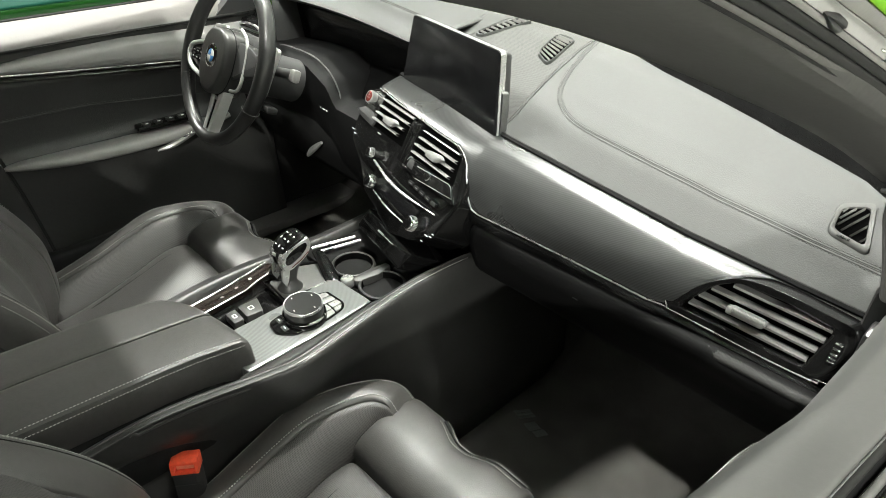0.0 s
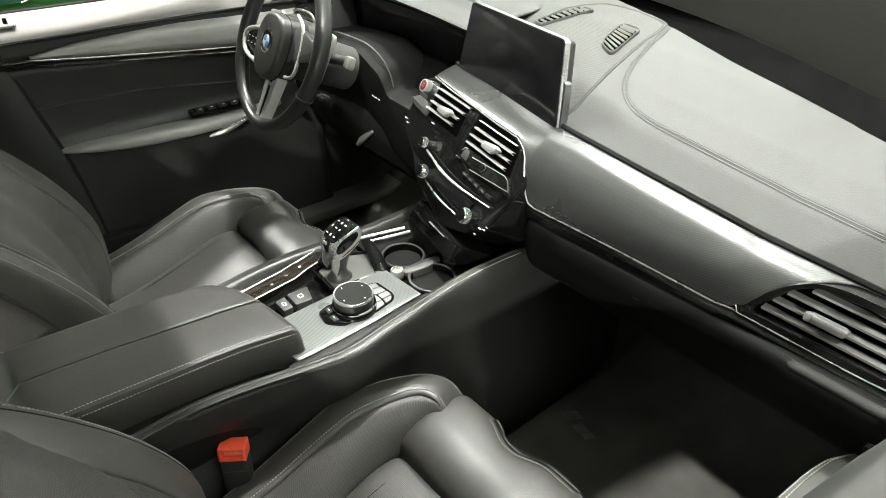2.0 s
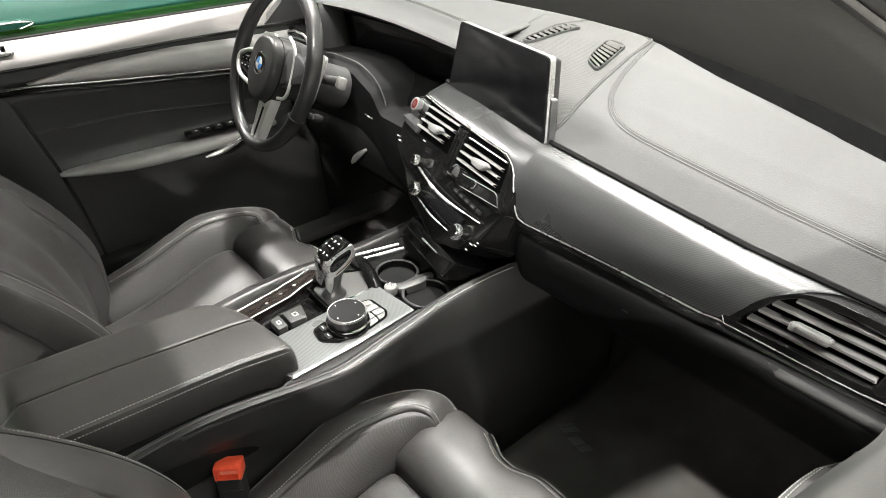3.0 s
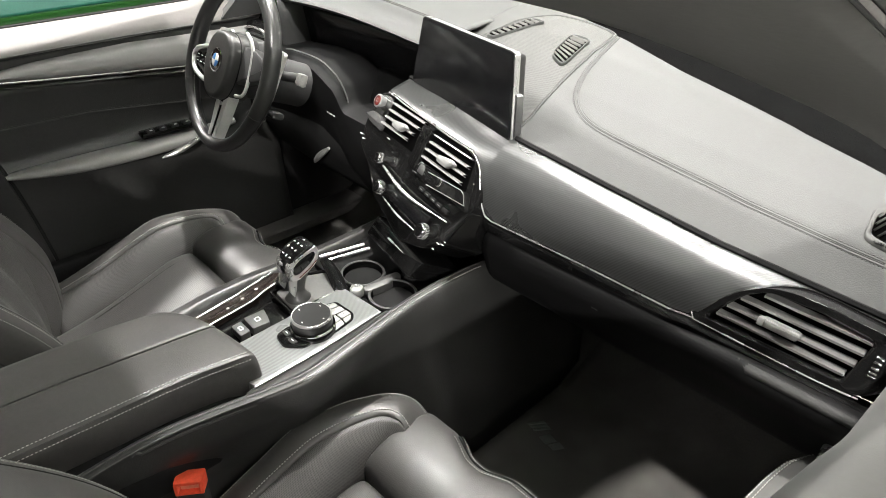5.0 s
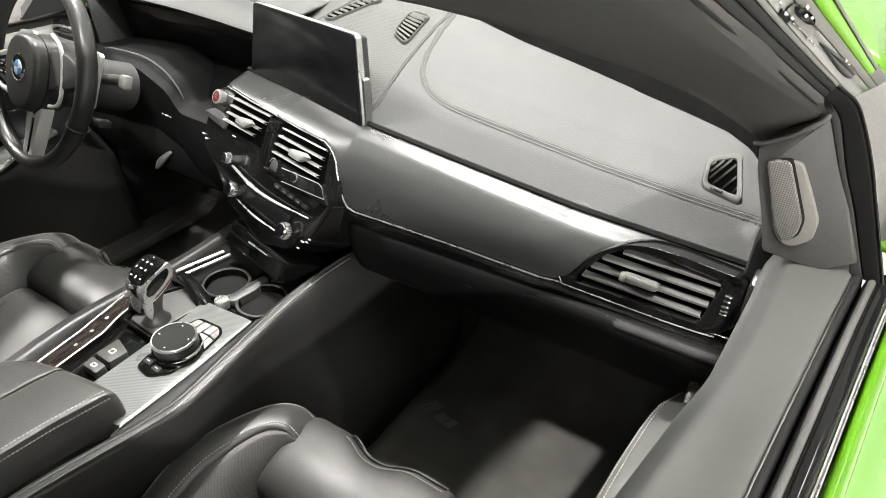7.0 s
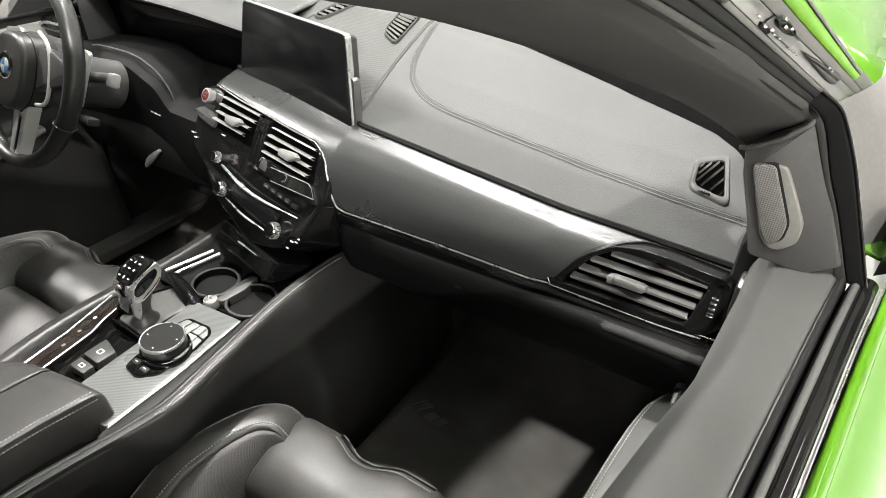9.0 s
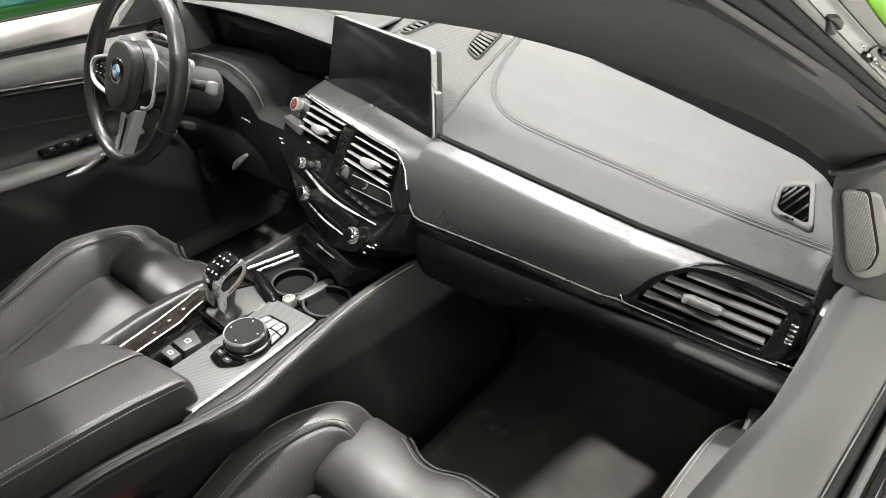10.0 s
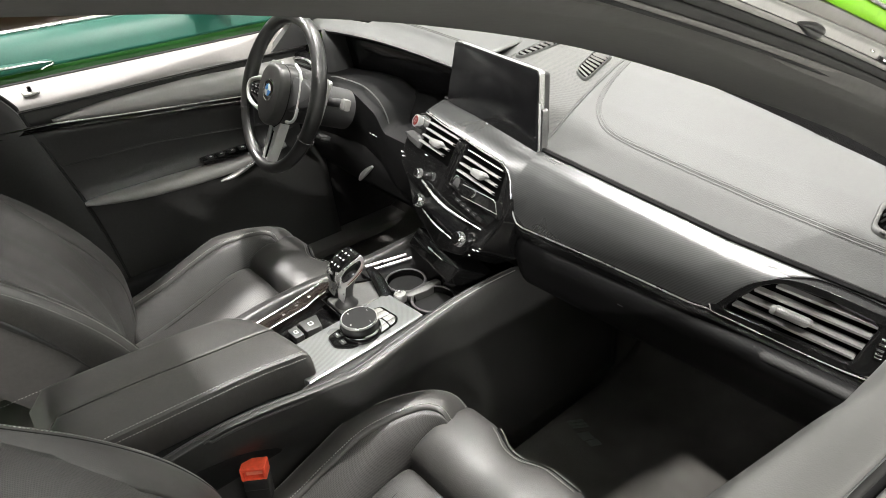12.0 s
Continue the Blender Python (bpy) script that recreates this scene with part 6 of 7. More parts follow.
    # middle of the cushion
    secs = [[V((px * w, y, z + 0.007 * (1 - (px / 0.1) ** 2) - (0.022 if abs(px) > 0.105 else 0))) for px in (-0.112, -0.100, -0.055, 0.0, 0.055, 0.100, 0.112)] for y, z, w in ((-0.469, 0.500, 0.96), (-0.473, 0.530, 0.98), (-0.486, 0.543, 1.0), (-0.53, 0.540, 1.0), (-0.60, 0.518, 0.96), (-0.70, 0.488, 0.94), (-0.80, 0.47, 0.94))]
    shown("cushion_middle", loft(secs, 30, 28), PERFORATED, chair, "perforated leather cushion middle", thick=0.004)
    for px in (-0.076, 0.076):
        shown("cushion_seam", tube([V((px, y, z + 0.0035)) for y, z in ((-0.486, 0.544), (-0.53, 0.541), (-0.60, 0.519), (-0.70, 0.489))], 0.0018, 6, steps=20), DARK, chair)
    # middle and shell of the backrest
    secs = [[V((px, y + (0.018 if abs(px) > 0.1 else 0) - 0.006 * (1 - (px / 0.1) ** 2) + recess * max(0.0, px / 0.15), z)) for px in (-0.15, -0.11, -0.055, 0.0, 0.055, 0.11, 0.15)] for y, z in ((-0.79, 0.47), (-0.785, 0.56), (-0.80, 0.66), (-0.845, 0.77), (-0.93, 0.89), (-1.03, 1.03), (-1.10, 1.14))]
    shown("backrest_middle", loft(secs, 30, 24), PERFORATED, chair, "perforated leather backrest middle", thick=0.004)
    shell = [[V((px, y - 0.10 * (1 - (abs(px) / 0.22) ** 4), z)) for px in (-0.215, -0.15, 0, 0.15, 0.215)] for y, z in ((-0.80, 0.40), (-0.82, 0.56), (-0.88, 0.72), (-1.0, 0.9), (-1.13, 1.12))]
    shown("back_shell", loft(shell, 16, 16), MATTE, chair, "black plastic back shell", thick=0.006)
    shown("base", block(0, -0.58, 0.40, 0.38, 0.42, 0.12, 0.03), DARK, chair, "dark seat base")
    for px in (-0.17, 0.17):
        shown("rail", block(px, -0.58, 0.335, 0.03, 0.5, 0.03, 0.004), GUNMETAL, chair)
    chair.location = (x, dy, dz)
    return chair


seat(0.372, 0.0, 0.0, "black leather front passenger seat with perforated middle and pale stitching")
seat(-0.368, 0.085, -0.018, "black leather driver's seat with perforated middle and adjustable thigh support", -0.055)

buckle = thing("seat_belt_buckle", "black seat belt buckle with a red release button beside the seat", "seat belt buckle")
BM = axes((0.150, -0.666, 0.570), (0.58, 0.81, 0.02), (-0.10, 0.10, 0.99))
shown("body", moved(block(0, -0.028, 0, 0.038, 0.075, 0.026, 0.006), BM), MATTE, buckle, "black plastic buckle body")
shown("body_line", moved(block(0, -0.010, 0.0128, 0.033, 0.0012, 0.0012, 0.0004), BM), BEAD, buckle)
button = shown("red_button", moved(join(block(0, 0.026, 0.0, 0.037, 0.006, 0.025, 0.002), block(-0.0160, 0.017, 0.0005, 0.005, 0.019, 0.025, 0.0015), block(0.0160, 0.017, 0.0005, 0.005, 0.019, 0.025, 0.0015), block(0, 0.017, -0.004, 0.034, 0.019, 0.014, 0.002), block(0, 0.0095, 0.002, 0.036, 0.003, 0.022, 0.001)), BM), RED_PLASTIC, buckle, "bright red release button")
shown("press_mark", moved(block(0, 0.0165, 0.004, 0.024, 0.009, 0.004, 0.001), BM), PALE_RED, button, "paler worn press area")
shown("stalk", tube([BM @ V((0, -0.05, 0)), V((0.16, -0.69, 0.47)), V((0.17, -0.71, 0.36))], 0.009, 8, steps=10), DARK, buckle)

# ---- floor mat ----
mat_thing = thing("floor_mat", "black velour floor mat with a tonal badge", "floor mat")
mat_grid = [[V((x, y, z)) for x in [0.235 + 0.42 * k / 20 for k in range(21)]] for y, z in [(-0.46 + 0.52 * k / 16, 0.344) for k in range(17)] + [(0.14, 0.37), (0.24, 0.43), (0.32, 0.51)]]
shown("velour_sheet", grid(mat_grid), CARPET, mat_thing, "black velour", thick=0.008)
for x0, w in ((0.292, 0.020), (0.316, 0.015)):
    letter = [V((0, 0, 0)), V((w, 0, 0)), V((w + 0.006, 0.022, 0)), V((0.006, 0.022, 0))]
    shown("badge_bar", slab(letter, 0.347, 0.3496, 0.0003, Matrix.Translation((x0, -0.095 - 0.1 * (x0 - 0.29), 0)) @ pose(0, 0, 0, 0, 0, -13)), GREY_MARK, mat_thing)
for k in range(3):
    bar = [V((0, 0, 0)), V((0.006, 0, 0)), V((0.018, 0.030, 0)), V((0.012, 0.030, 0))]
    shown("badge_bar", slab(bar, 0.347, 0.3496, 0.0003, Matrix.Translation((0.256 + 0.008 * k, -0.085 - 0.002 * k, 0)) @ pose(0, 0, 0, 0, 0, -13)), GREY_MARK, mat_thing)

# ---- doors ----
def door_skin(rows_yz, ys):
    """rows_yz(y) gives the section, as (x, z) from top to bottom."""
    return grid([[V((x, y, z)) for x, z in rows_yz(y)] for y in ys])


DOOR_YS = [-1.05 + 1.0 * k / 50 for k in range(51)]
door = thing("door_1", "passenger door with grey leather top, black seals and lime green outer skin", "door", kind="structure")


def belt(y):
    """The inner seal line of the door top."""
    return lerp_at(y, [-1.05, -0.457, -0.242, -0.13, 0.0], [0.742, 0.781, 0.803, 0.816, 0.826])


def inner_lip(y):
    return lerp_at(y, [-1.05, -0.49, -0.37, -0.318, -0.168, -0.05], [0.672, 0.704, 0.722, 0.732, 0.738, 0.738])


def pad_section(y):
    a, b = inner_lip(y), belt(y)
    pts = spline([(b, 0, 0.948), (b - 0.006, 0, 0.951), (b * 0.6 + a * 0.4, 0, 0.948), (a + 0.025, 0, 0.944), (a + 0.017, 0, 0.936), (a + 0.006, 0, 0.915), (a, 0, 0.893), (a + 0.006, 0, 0.87), (a + 0.022, 0, 0.84)], 32)
    return [(p.x, p.z) for p in pts]


shown("door_top_pad", door_skin(pad_section, DOOR_YS), DOOR_PAD, door, "grey leather door top", thick=0.003)
near = [y for y in DOOR_YS if y < -0.14]
shown("seal_inner", tube([(belt(y) + 0.003, y, 0.951) for y in near], 0.0034, 10), RUBBER, door, "black rubber window seal")
shown("seal_line", tube([(belt(y) + 0.0005, y, 0.9525) for y in near], 0.0012, 6), GUNMETAL, door)
shown("slot", door_skin(lambda y: [(belt(y) + 0.005, 0.950), (belt(y) + 0.009, 0.930), (belt(y) + 0.012, 0.950)], near), DARK, door, "dark window slot", thick=0.001)
shown("seal_outer", tube([(belt(y) + 0.0150, y, 0.950) for y in near], 0.0032, 10), GREY_KEY, door, "grey flocked outer seal")
shown("gloss_rail", door_skin(lambda y: [(belt(y) + q.x, q.z) for q in spline([(0.0175, 0, 0.946), (0.020, 0, 0.951), (0.027, 0, 0.9505), (0.0315, 0, 0.946), (0.0325, 0, 0.938)], 14)], near), GLOSS, door, "gloss black window rail", thick=0.001)
shown("bright_line", tube([(belt(y) + 0.0350, y, 0.9445) for y in near], 0.0010, 8), SATIN, door, "thin satin line under the rail")
shown("outer_skin", door_skin(lambda y: [(belt(y) + q.x, q.z) for q in spline([(0.0385, 0, 0.930), (0.0405, 0, 0.9405), (0.0425, 0, 0.9418), (0.0445, 0, 0.9408), (0.0475, 0, 0.9375), (0.0515, 0, 0.932), (0.080, 0, 0.898), (0.100, 0, 0.858), (0.113, 0, 0.80), (0.108, 0, 0.68), (0.112, 0, 0.60), (0.095, 0, 0.45), (0.065, 0, 0.34)], 60)], [-1.05 + 1.02 * k / 50 for k in range(51)]), GREEN_PAINT, door, "lime green painted outer skin", thick=0.004)
# inner panel with armrest
shown("inner_panel", door_skin(lambda y: [(inner_lip(y) + 0.020, 0.842), (0.735, 0.80), (0.735, 0.72), (0.735, 0.60), (0.72, 0.50), (0.70, 0.36)], DOOR_YS), BLACK_LEATHER, door, "black leather inner panel", thick=0.004)
arm_rows = []
for k in range(41):
    y = -0.95 + 0.89 * k / 40
    w = lerp_at(y, [-0.95, -0.334, -0.269, -0.205, -0.164, -0.137, -0.11, -0.06], [0.068, 0.066, 0.063, 0.058, 0.050, 0.034, 0.018, 0.010])
    arm_rows.append(spline([(0.738, y, 0.72), (0.733 - w * 0.4, y, 0.712), (0.735 - w * 0.85, y, 0.706), (0.735 - w, y, 0.697), (0.735 - w * 0.95, y, 0.675), (0.735, y, 0.62)], 16))
shown("door_armrest", grid(arm_rows), DOOR_PAD, door, "stitched leather door armrest", thick=0.003)
for pick in (7, 9):
    line = [row[pick] + V((-0.0012, 0, 0.0022)) for row in arm_rows]
    tagged(shown("stitching", stitches(line, 0.0050, 0.0034, 0.0008), THREAD, door), kind="stuff")
shown("pull_handle", tube([(0.712, -0.185, 0.732), (0.715, -0.14, 0.740), (0.722, -0.10, 0.744), (0.735, -0.06, 0.75)], lambda t: 0.004 + 0.007 * math.sin(math.pi * t), 10, steps=16), SATIN, door, "satin metal pull handle")
# triangular cover with the tweeter
sail = thing("tweeter_cover", "dark grey mirror triangle cover with a small mesh tweeter grille", "speaker")
TM = axes((0.757, -0.170, 1.01), (1, 0, 0), (0, 0, 1))


def on_sail(points, r, n=5):
    return [V((q.x, q.y, 0)) for q in rounded([(x - 0.757, z - 1.01) for x, z in points], r, n)]


shown("cover", slab(on_sail([(0.732, 0.950), (0.783, 0.946), (0.810, 0.966), (0.780, 1.032), (0.748, 1.094), (0.702, 1.054), (0.706, 1.03), (0.722, 0.985)], 0.004), -0.02, 0.0, 0.003, TM), SAIL_GREY, sail, "dark grey cover")
shown("pod", slab(on_sail([(0.737, 0.975), (0.746, 0.965), (0.757, 0.966), (0.769, 0.978), (0.769, 0.998), (0.754, 1.026), (0.740, 1.050), (0.716, 1.046), (0.722, 1.015)], 0.006), -0.01, 0.0040, 0.002, TM, 3), POD_GREY, sail, "lighter grey tweeter surround")
shown("pod_gap", slab(on_sail([(0.7375, 0.984), (0.7465, 0.9705), (0.7572, 0.978), (0.7580, 0.997), (0.7325, 1.0512), (0.714, 1.0450)], 0.006), 0.0, 0.0048, 0.0004, TM), DARK, sail)
grille = shown("grille", slab(on_sail([(0.7350, 0.984), (0.746, 0.969), (0.7550, 0.978), (0.7560, 0.996), (0.7305, 1.0500), (0.7118, 1.0450)], 0.006), 0.002, 0.0068, 0.0018, TM, 3), MESH, sail, "fine pale metal mesh")
shown("cover_edge", moved(tube([(-0.060, 0.044, -0.004), (-0.050, 0.0485, 0.000), (-0.030, 0.062, 0.001), (-0.016, 0.075, 0.001), (-0.011, 0.081, 0.0), (-0.009, 0.090, -0.004)], 0.0024, 10, steps=30), TM), SAIL_GREY, sail, "rolled upper edge")
mirror = thing("door_mirror", "black-footed exterior door mirror with lime green cap", "mirror")
shown("foot", loft([[V((0.842, -0.115, 0.935)), V((0.842, -0.06, 0.935)), V((0.842, -0.06, 0.985)), V((0.842, -0.115, 0.99))], [V((0.90, -0.10, 0.965)), V((0.90, -0.05, 0.965)), V((0.90, -0.05, 1.0)), V((0.90, -0.10, 1.005))], [V((0.96, -0.09, 0.99)), V((0.96, -0.04, 0.99)), V((0.96, -0.04, 1.02)), V((0.96, -0.09, 1.02))]], 8, 16, True, True), GLOSS, mirror)
shown("head", loft([[V((x, -0.06 + d * math.cos(a), 1.03 + h * math.sin(a))) for a in [2 * math.pi * j / 14 for j in range(14)]] for x, d, h in ((0.90, 0.03, 0.04), (0.93, 0.05, 0.065), (1.0, 0.055, 0.075), (1.08, 0.045, 0.06), (1.11, 0.02, 0.03))], 16, 28, True, True), GLOSS, mirror)

# driver's door
door2 = thing("door_2", "driver's door with top coloured as if lit, dark trim strip and slim satin armrest", "door", kind="structure")
YS = [-0.98 + 0.96 * k / 48 for k in range(49)]
# this top's colour carries the light that falls on it
shown("door_top_pad", door_skin(lambda y: [(p.x, p.z) for p in spline([(-0.795, 0, 0.962), (-0.788, 0, 0.966), (-0.745, 0, 0.958), (-0.716, 0, 0.944), (-0.708, 0, 0.931)], 14)], YS), LIT_PAD, door2, "leather door top, lightened for the light on it", thick=0.003)
shown("seal_inner", tube([(-0.798, y, 0.965) for y in YS], 0.006, 8), RUBBER, door2)
shown("gloss_rail", tube([(-0.815, y, 0.962) for y in YS], 0.006, 8), GLOSS, door2)


def trim_top(y):
    return lerp_at(y, [-0.70, -0.57, -0.44, -0.31, -0.18, 0.0], [0.931, 0.929, 0.931, 0.931, 0.929, 0.925])


def trim_mid(y):
    return lerp_at(y, [-0.98, -0.635, -0.595, -0.533, -0.448, -0.342, -0.20, 0.0], [0.905, 0.903, 0.909, 0.916, 0.919, 0.9215, 0.916, 0.91])


def trim_low(y):
    return lerp_at(y, [-0.98, -0.643, -0.523, -0.361, -0.221, 0.0], [0.915, 0.902, 0.887, 0.869, 0.854, 0.834])


shown("shadow_strip", door_skin(lambda y: [(-0.706, trim_top(y) + 0.004), (-0.716, trim_top(y) - 0.004), (-0.716, trim_mid(y) + 0.004), (-0.714, trim_low(y) - 0.01)], YS), BLACK_LEATHER, door2, "dark leather strip", thick=0.002)
shown("metal_trim", door_skin(lambda y: [(-0.707, trim_mid(y)), (-0.698, trim_mid(y) * 0.7 + trim_low(y) * 0.3), (-0.694, trim_mid(y) * 0.3 + trim_low(y) * 0.7), (-0.696, trim_low(y))], [y for y in YS if y > -0.64]), BLADE, door2, "brushed grey trim blade", thick=0.002)
shown("chrome_line", tube([(-0.693, y, trim_low(y) - 0.003) for y in YS], 0.0026, 8), BRIGHT, door2)
shown("lower_gloss", door_skin(lambda y: [(-0.696, trim_low(y) - 0.005), (-0.692, trim_low(y) - 0.014), (-0.698, trim_low(y) - 0.018)], YS), GLOSS, door2, thick=0.002)
shown("inner_panel", door_skin(lambda y: [(p.x, p.z) for p in spline([(-0.700, 0, trim_low(y) - 0.018), (-0.712, 0, 0.82), (-0.715, 0, 0.74), (-0.70, 0, 0.70), (-0.70, 0, 0.62), (-0.69, 0, 0.50), (-0.67, 0, 0.36)], 26)], YS), BLACK_LEATHER, door2, "black leather inner panel", thick=0.003)
seam_line = [V((-0.7115, y, lerp_at(y, [-0.98, -0.66, -0.45, -0.25, 0.0], [0.80, 0.798, 0.793, 0.768, 0.74]))) for y in YS]
shown("panel_seam", tube(seam_line, 0.0018, 6), DARK_THREAD, door2)
tagged(shown("stitching", stitches([q + V((0.003, 0, 0.005)) for q in seam_line], 0.006, 0.004, 0.0007), DARK_THREAD, door2), kind="stuff")
blade = loft([[V((-0.700, y, z + h)), V((-0.690 + w * 0.5, y, z + h * 1.1)), V((-0.690 + w, y, z + h * 0.6)), V((-0.688 + w, y, z - h * 0.4)), V((-0.690 + w * 0.6, y, z - h)), V((-0.702, y, z - h))] for y, z, w, h in ((-0.64, 0.707, 0.004, 0.003), (-0.60, 0.705, 0.018, 0.008), (-0.52, 0.699, 0.030, 0.013), (-0.42, 0.695, 0.036, 0.015), (-0.32, 0.693, 0.034, 0.014), (-0.22, 0.694, 0.024, 0.010), (-0.14, 0.70, 0.01, 0.006))], 40, 20, True, True)
shown("armrest_blade", blade, BLADE, door2, "slim satin grey armrest blade")
shown("pull", tube([(-0.675, -0.335, 0.664), (-0.662, -0.30, 0.674), (-0.664, -0.25, 0.690), (-0.68, -0.20, 0.70)], lambda t: 0.003 + 0.005 * math.sin(math.pi * t), 8, steps=20), SATIN, door2, "satin door pull")
switches = shown("switch_panel", block(-0.690, -0.30, 0.722, 0.03, 0.13, 0.014, 0.004), GLOSS, door2, "window switch panel")
for k in range(4):
    shown("switch", block(-0.680, -0.345 + 0.028 * k, 0.730, 0.016, 0.018, 0.008, 0.003), MATTE, switches)
    shown("marking", block(-0.673, -0.345 + 0.028 * k, 0.7345, 0.004, 0.006, 0.0012, 0.0003), WHITE_MARK, switches)
shown("map_pocket", door_skin(lambda y: [(p.x, p.z) for p in spline([(-0.672, 0, 0.50), (-0.640, 0, 0.505), (-0.635, 0, 0.48), (-0.645, 0, 0.40), (-0.66, 0, 0.36)], 14)], [y for y in YS if -0.9 < y < -0.30]), DARK, door2, "black door pocket", thick=0.004)
# grey in place of black: light on the sill put into its colour
shown("sill_plate", block(-0.66, -0.35, 0.375, 0.09, 1.3, 0.03, 0.01), SATIN_GREY, door2, "sill cover, greyed for the light on it")
shown("outer_skin", door_skin(lambda y: [(-0.822, 0.955), (-0.85, 0.93), (-0.885, 0.85), (-0.885, 0.65), (-0.86, 0.40)], YS), GREEN_PAINT, door2, "lime green painted outer skin", thick=0.004)
shown("lock_pin", tube([(-0.735, -0.655, 0.955), (-0.735, -0.655, 0.972)], 0.004, 8), GLOSS, door2)
shown("lock_ring", block(-0.735, -0.655, 0.959, 0.026, 0.030, 0.006, 0.002), SATIN, door2)
triangle = thing("mirror_triangle", "black triangular cover at the front of the driver's window", "trim", kind="structure")
tri = [V((-0.705, -0.12, 0.935)), V((-0.70, 0.02, 0.935)), V((-0.69, -0.02, 1.03)), V((-0.73, -0.12, 0.935)), V((-0.73, 0.02, 0.935)), V((-0.71, -0.02, 1.03))]
shown("cover", (tri, [(0, 1, 2), (5, 4, 3), (0, 2, 5, 3), (1, 4, 5, 2), (0, 3, 4, 1)]), MATTE, triangle, smooth=False)
# central pillar beside the driver's backrest with the belt
bpillar = thing("centre_pillar", "black pillar trim behind the driver's door", "pillar", kind="structure")
for s in (1, -1):
    shown("cover", loft([[V((s * x0, y0, z)), V((s * (x0 - 0.03), y0 + 0.03, z)), V((s * (x0 - 0.035), y0 - 0.03, z)), V((s * x0, y0 - 0.14, z))] for x0, y0, z in ((0.705, -0.630, 0.34), (0.720, -0.662, 0.64), (0.728, -0.697, 0.80), (0.733, -0.722, 0.90), (0.735, -0.748, 0.965), (0.70, -0.90, 1.15), (0.655, -1.0, 1.33))] if s < 0 else [[V((x0, y0, z)), V((x0 - 0.03, y0 + 0.03, z)), V((x0 - 0.035, y0 - 0.03, z)), V((x0, y0 - 0.14, z))] for x0, y0, z in ((0.70, -1.08, 0.34), (0.70, -1.08, 0.60), (0.70, -1.09, 0.78), (0.70, -1.10, 0.93), (0.69, -1.14, 1.15), (0.665, -1.18, 1.33))], 20, 14), BPILLAR, bpillar, thick=0.01)

shown("pillar_seal", tube([(-0.683, -0.592, 0.34), (-0.6965, -0.626, 0.64), (-0.7045, -0.661, 0.80), (-0.709, -0.686, 0.90), (-0.712, -0.710, 0.965), (-0.690, -0.85, 1.13), (-0.64, -0.96, 1.32)], 0.0055, 10, steps=60), RUBBER, bpillar, "black rubber door seal")

# ---- the neighbouring car seen through the driver's window ----
neighbour = thing("parked_car", "teal green show car parked alongside, with chrome window line", "car")
NX = -1.50
NYS = [-2.2 + 3.9 * k / 40 for k in range(41)]


def neighbour_section(y):
    fall = 0.05 * max(0, y - 0.4) ** 2
    return [(NX - 0.10, 0.935 - fall), (NX - 0.07, 0.930 - fall), (NX - 0.035, 0.905 - fall), (NX - 0.012, 0.870 - fall), (NX, 0.850 - fall), (NX + 0.005, 0.842 - fall)]


def neighbour_low(y):
    fall = 0.05 * max(0, y - 0.4) ** 2
    return [(NX + 0.005, 0.842 - fall), (NX - 0.004, 0.825 - fall), (NX - 0.012, 0.74), (NX - 0.008, 0.60), (NX, 0.45), (NX - 0.04, 0.25)]


shown("shoulder", door_skin(neighbour_section, NYS), TEAL_PAINT, neighbour, "teal green shoulder", thick=0.005)
shown("lower_side", door_skin(neighbour_low, NYS), DEEP_GREEN, neighbour, "deep green lower flank", thick=0.005)
shown("window_line", tube([(NX - 0.10, y, 0.940) for y in NYS if y < 0.35], 0.007, 8), SATIN, neighbour, "chrome window line")
shown("side_glass", door_skin(lambda y: [(NX - 0.105, 0.94), (NX - 0.20, 1.12), (NX - 0.30, 1.30)], [y for y in NYS if y < 0.35]), TINTED, neighbour, "dark tinted side glass", thick=0.004)
shown("roof", door_skin(lambda y: [(NX - 0.30, 1.30), (NX - 0.40, 1.38), (NX - 0.9, 1.42), (NX - 1.4, 1.38), (NX - 1.5, 1.30)], [y for y in NYS if y < 0.0]), TEAL_PAINT, neighbour, thick=0.006)
shown("bonnet", door_skin(lambda y: [(NX - 0.10, 0.935 - 0.03 * (y - 0.3)), (NX - 0.5, 0.98 - 0.03 * (y - 0.3)), (NX - 0.9, 0.99 - 0.03 * (y - 0.3)), (NX - 1.7, 0.93 - 0.03 * (y - 0.3))], [y for y in NYS if y > 0.3]), TEAL_PAINT, neighbour, thick=0.006)
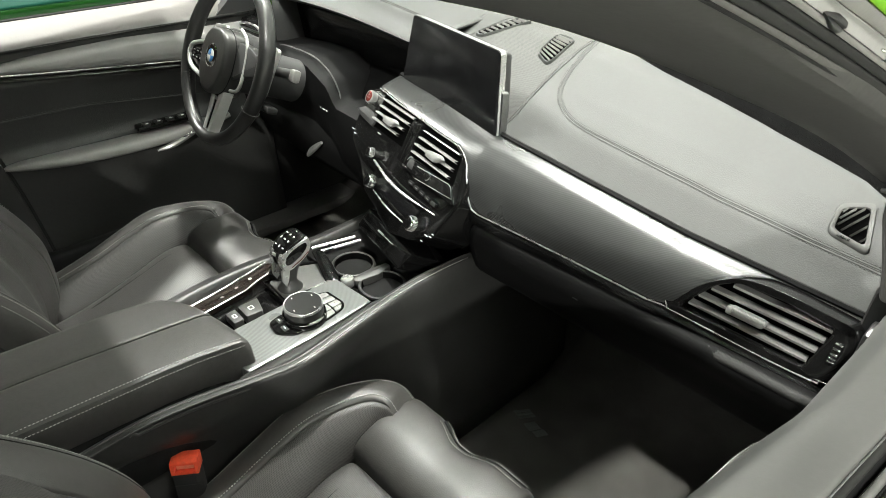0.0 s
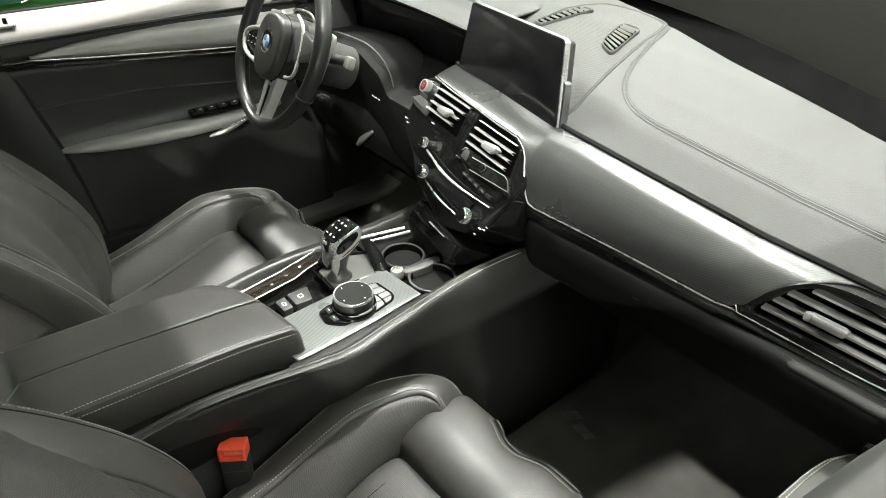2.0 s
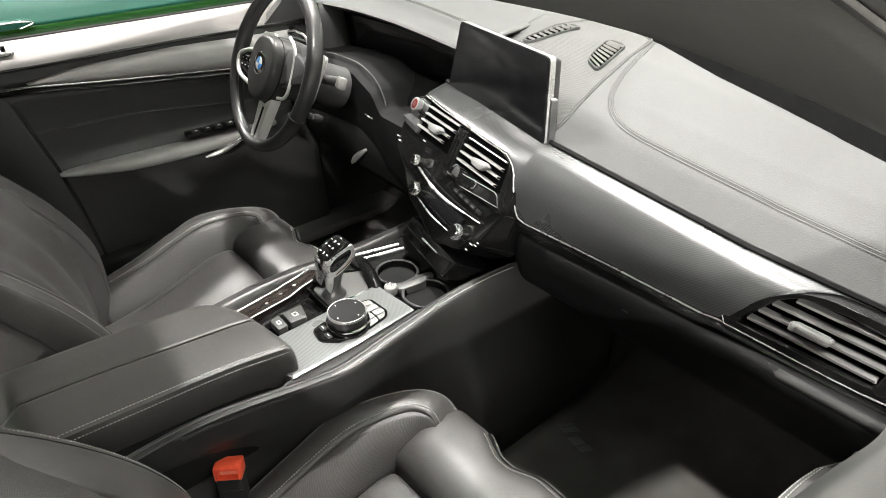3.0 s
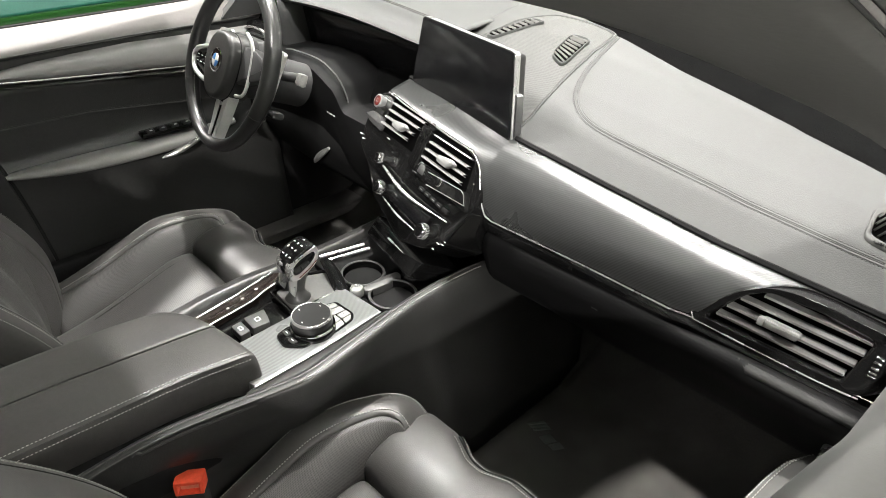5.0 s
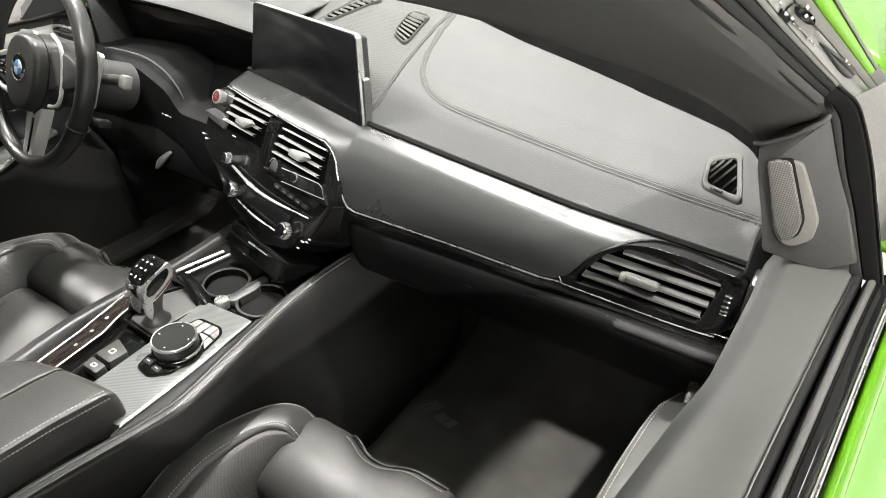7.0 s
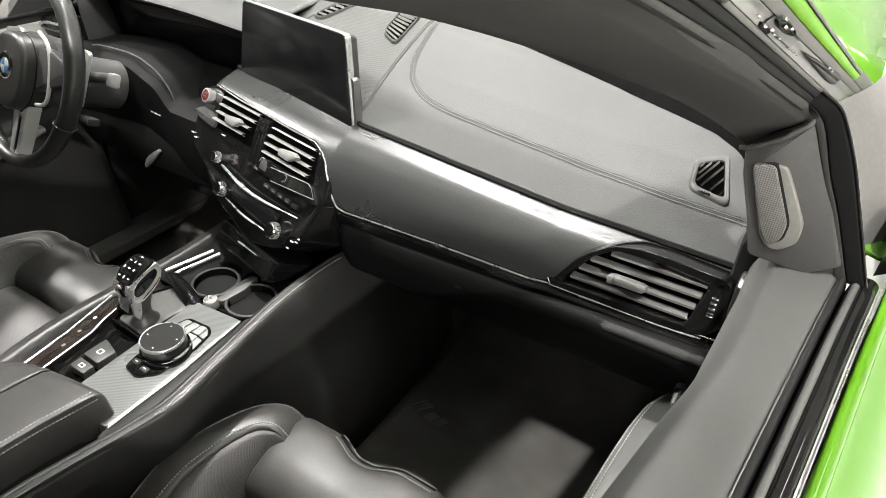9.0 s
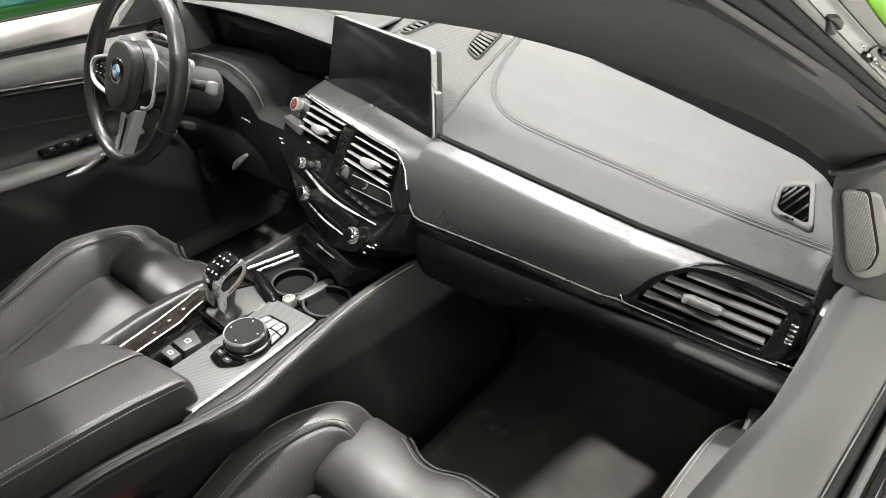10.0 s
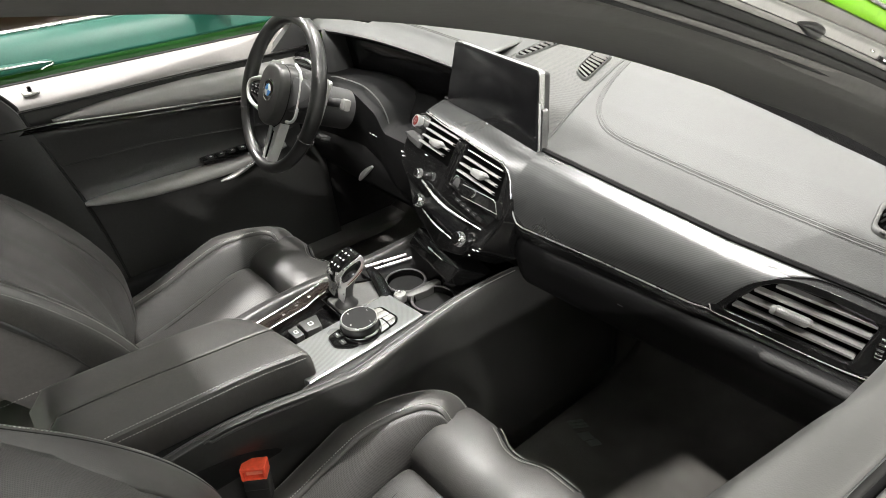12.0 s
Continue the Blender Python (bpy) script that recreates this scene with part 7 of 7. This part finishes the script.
handle = shown("door_handle", loft([[V((NX + w * 0.2, y, z - h)), V((NX + 0.010 + w, y, z - h * 0.8)), V((NX + 0.012 + w, y, z + h * 0.6)), V((NX + w * 0.2, y, z + h))] for y, z, w, h in ((-0.72, 0.858, 0.0, 0.010), (-0.69, 0.858, 0.022, 0.013), (-0.60, 0.856, 0.028, 0.013), (-0.52, 0.854, 0.022, 0.011), (-0.48, 0.853, 0.0, 0.008))], 24, 14, True, True), TEAL_PAINT, neighbour, "teal door handle with bright edge")
shown("handle_edge", tube([(NX + 0.036, -0.70, 0.868), (NX + 0.042, -0.60, 0.867), (NX + 0.036, -0.51, 0.864), (NX + 0.01, -0.478, 0.852), (NX + 0.036, -0.52, 0.845)], 0.003, 8, steps=30), BRIGHT, handle)
shown("mirror_foot", block(NX - 0.06, 0.06, 0.945, 0.10, 0.14, 0.035, 0.012), GLOSS, neighbour)
shown("mirror_head", loft([[V((x, 0.08 + d * math.cos(a), 1.01 + h * math.sin(a))) for a in [2 * math.pi * j / 12 for j in range(12)]] for x, d, h in ((NX - 0.06, 0.03, 0.03), (NX - 0.02, 0.06, 0.06), (NX + 0.08, 0.06, 0.065), (NX + 0.15, 0.03, 0.04))], 12, 24, True, True), TEAL_PAINT, neighbour)
for y in (-1.55, 1.25):
    wheel = shown("wheel", lathe([(0.34, 0.0), (0.345, 0.05), (0.33, 0.09), (0.24, 0.10), (0.23, 0.07), (0.05, 0.05)], 40, axes((NX - 0.11, y, 0.345), (0, 1, 0), (0, 0, 1))), RUBBER, neighbour)
    shown("rim", lathe([(0.23, 0.08), (0.225, 0.095), (0.20, 0.09), (0.06, 0.085)], 30, axes((NX - 0.11, y, 0.345), (0, 1, 0), (0, 0, 1))), GUNMETAL, wheel)
    for k in range(5):
        a = radians(72 * k + 20)
        shown("spoke", tube([V((NX - 0.025, y + 0.05 * math.cos(a), 0.345 + 0.05 * math.sin(a))), V((NX - 0.018, y + 0.21 * math.cos(a), 0.345 + 0.21 * math.sin(a)))], 0.018, 8), GUNMETAL, wheel)
pane = [[V((NX - 0.14 - 1.52 * u, 0.36 - 0.42 * v + 0.10 * (1 - (2 * u - 1) ** 2), 0.965 + 0.415 * v + 0.02 * (1 - (2 * u - 1) ** 2))) for u in [k / 12 for k in range(13)]] for v in [k / 8 for k in range(9)]]
shown("windscreen", grid(pane), GLASS_BLACK, neighbour, "dark windscreen", thick=0.005)
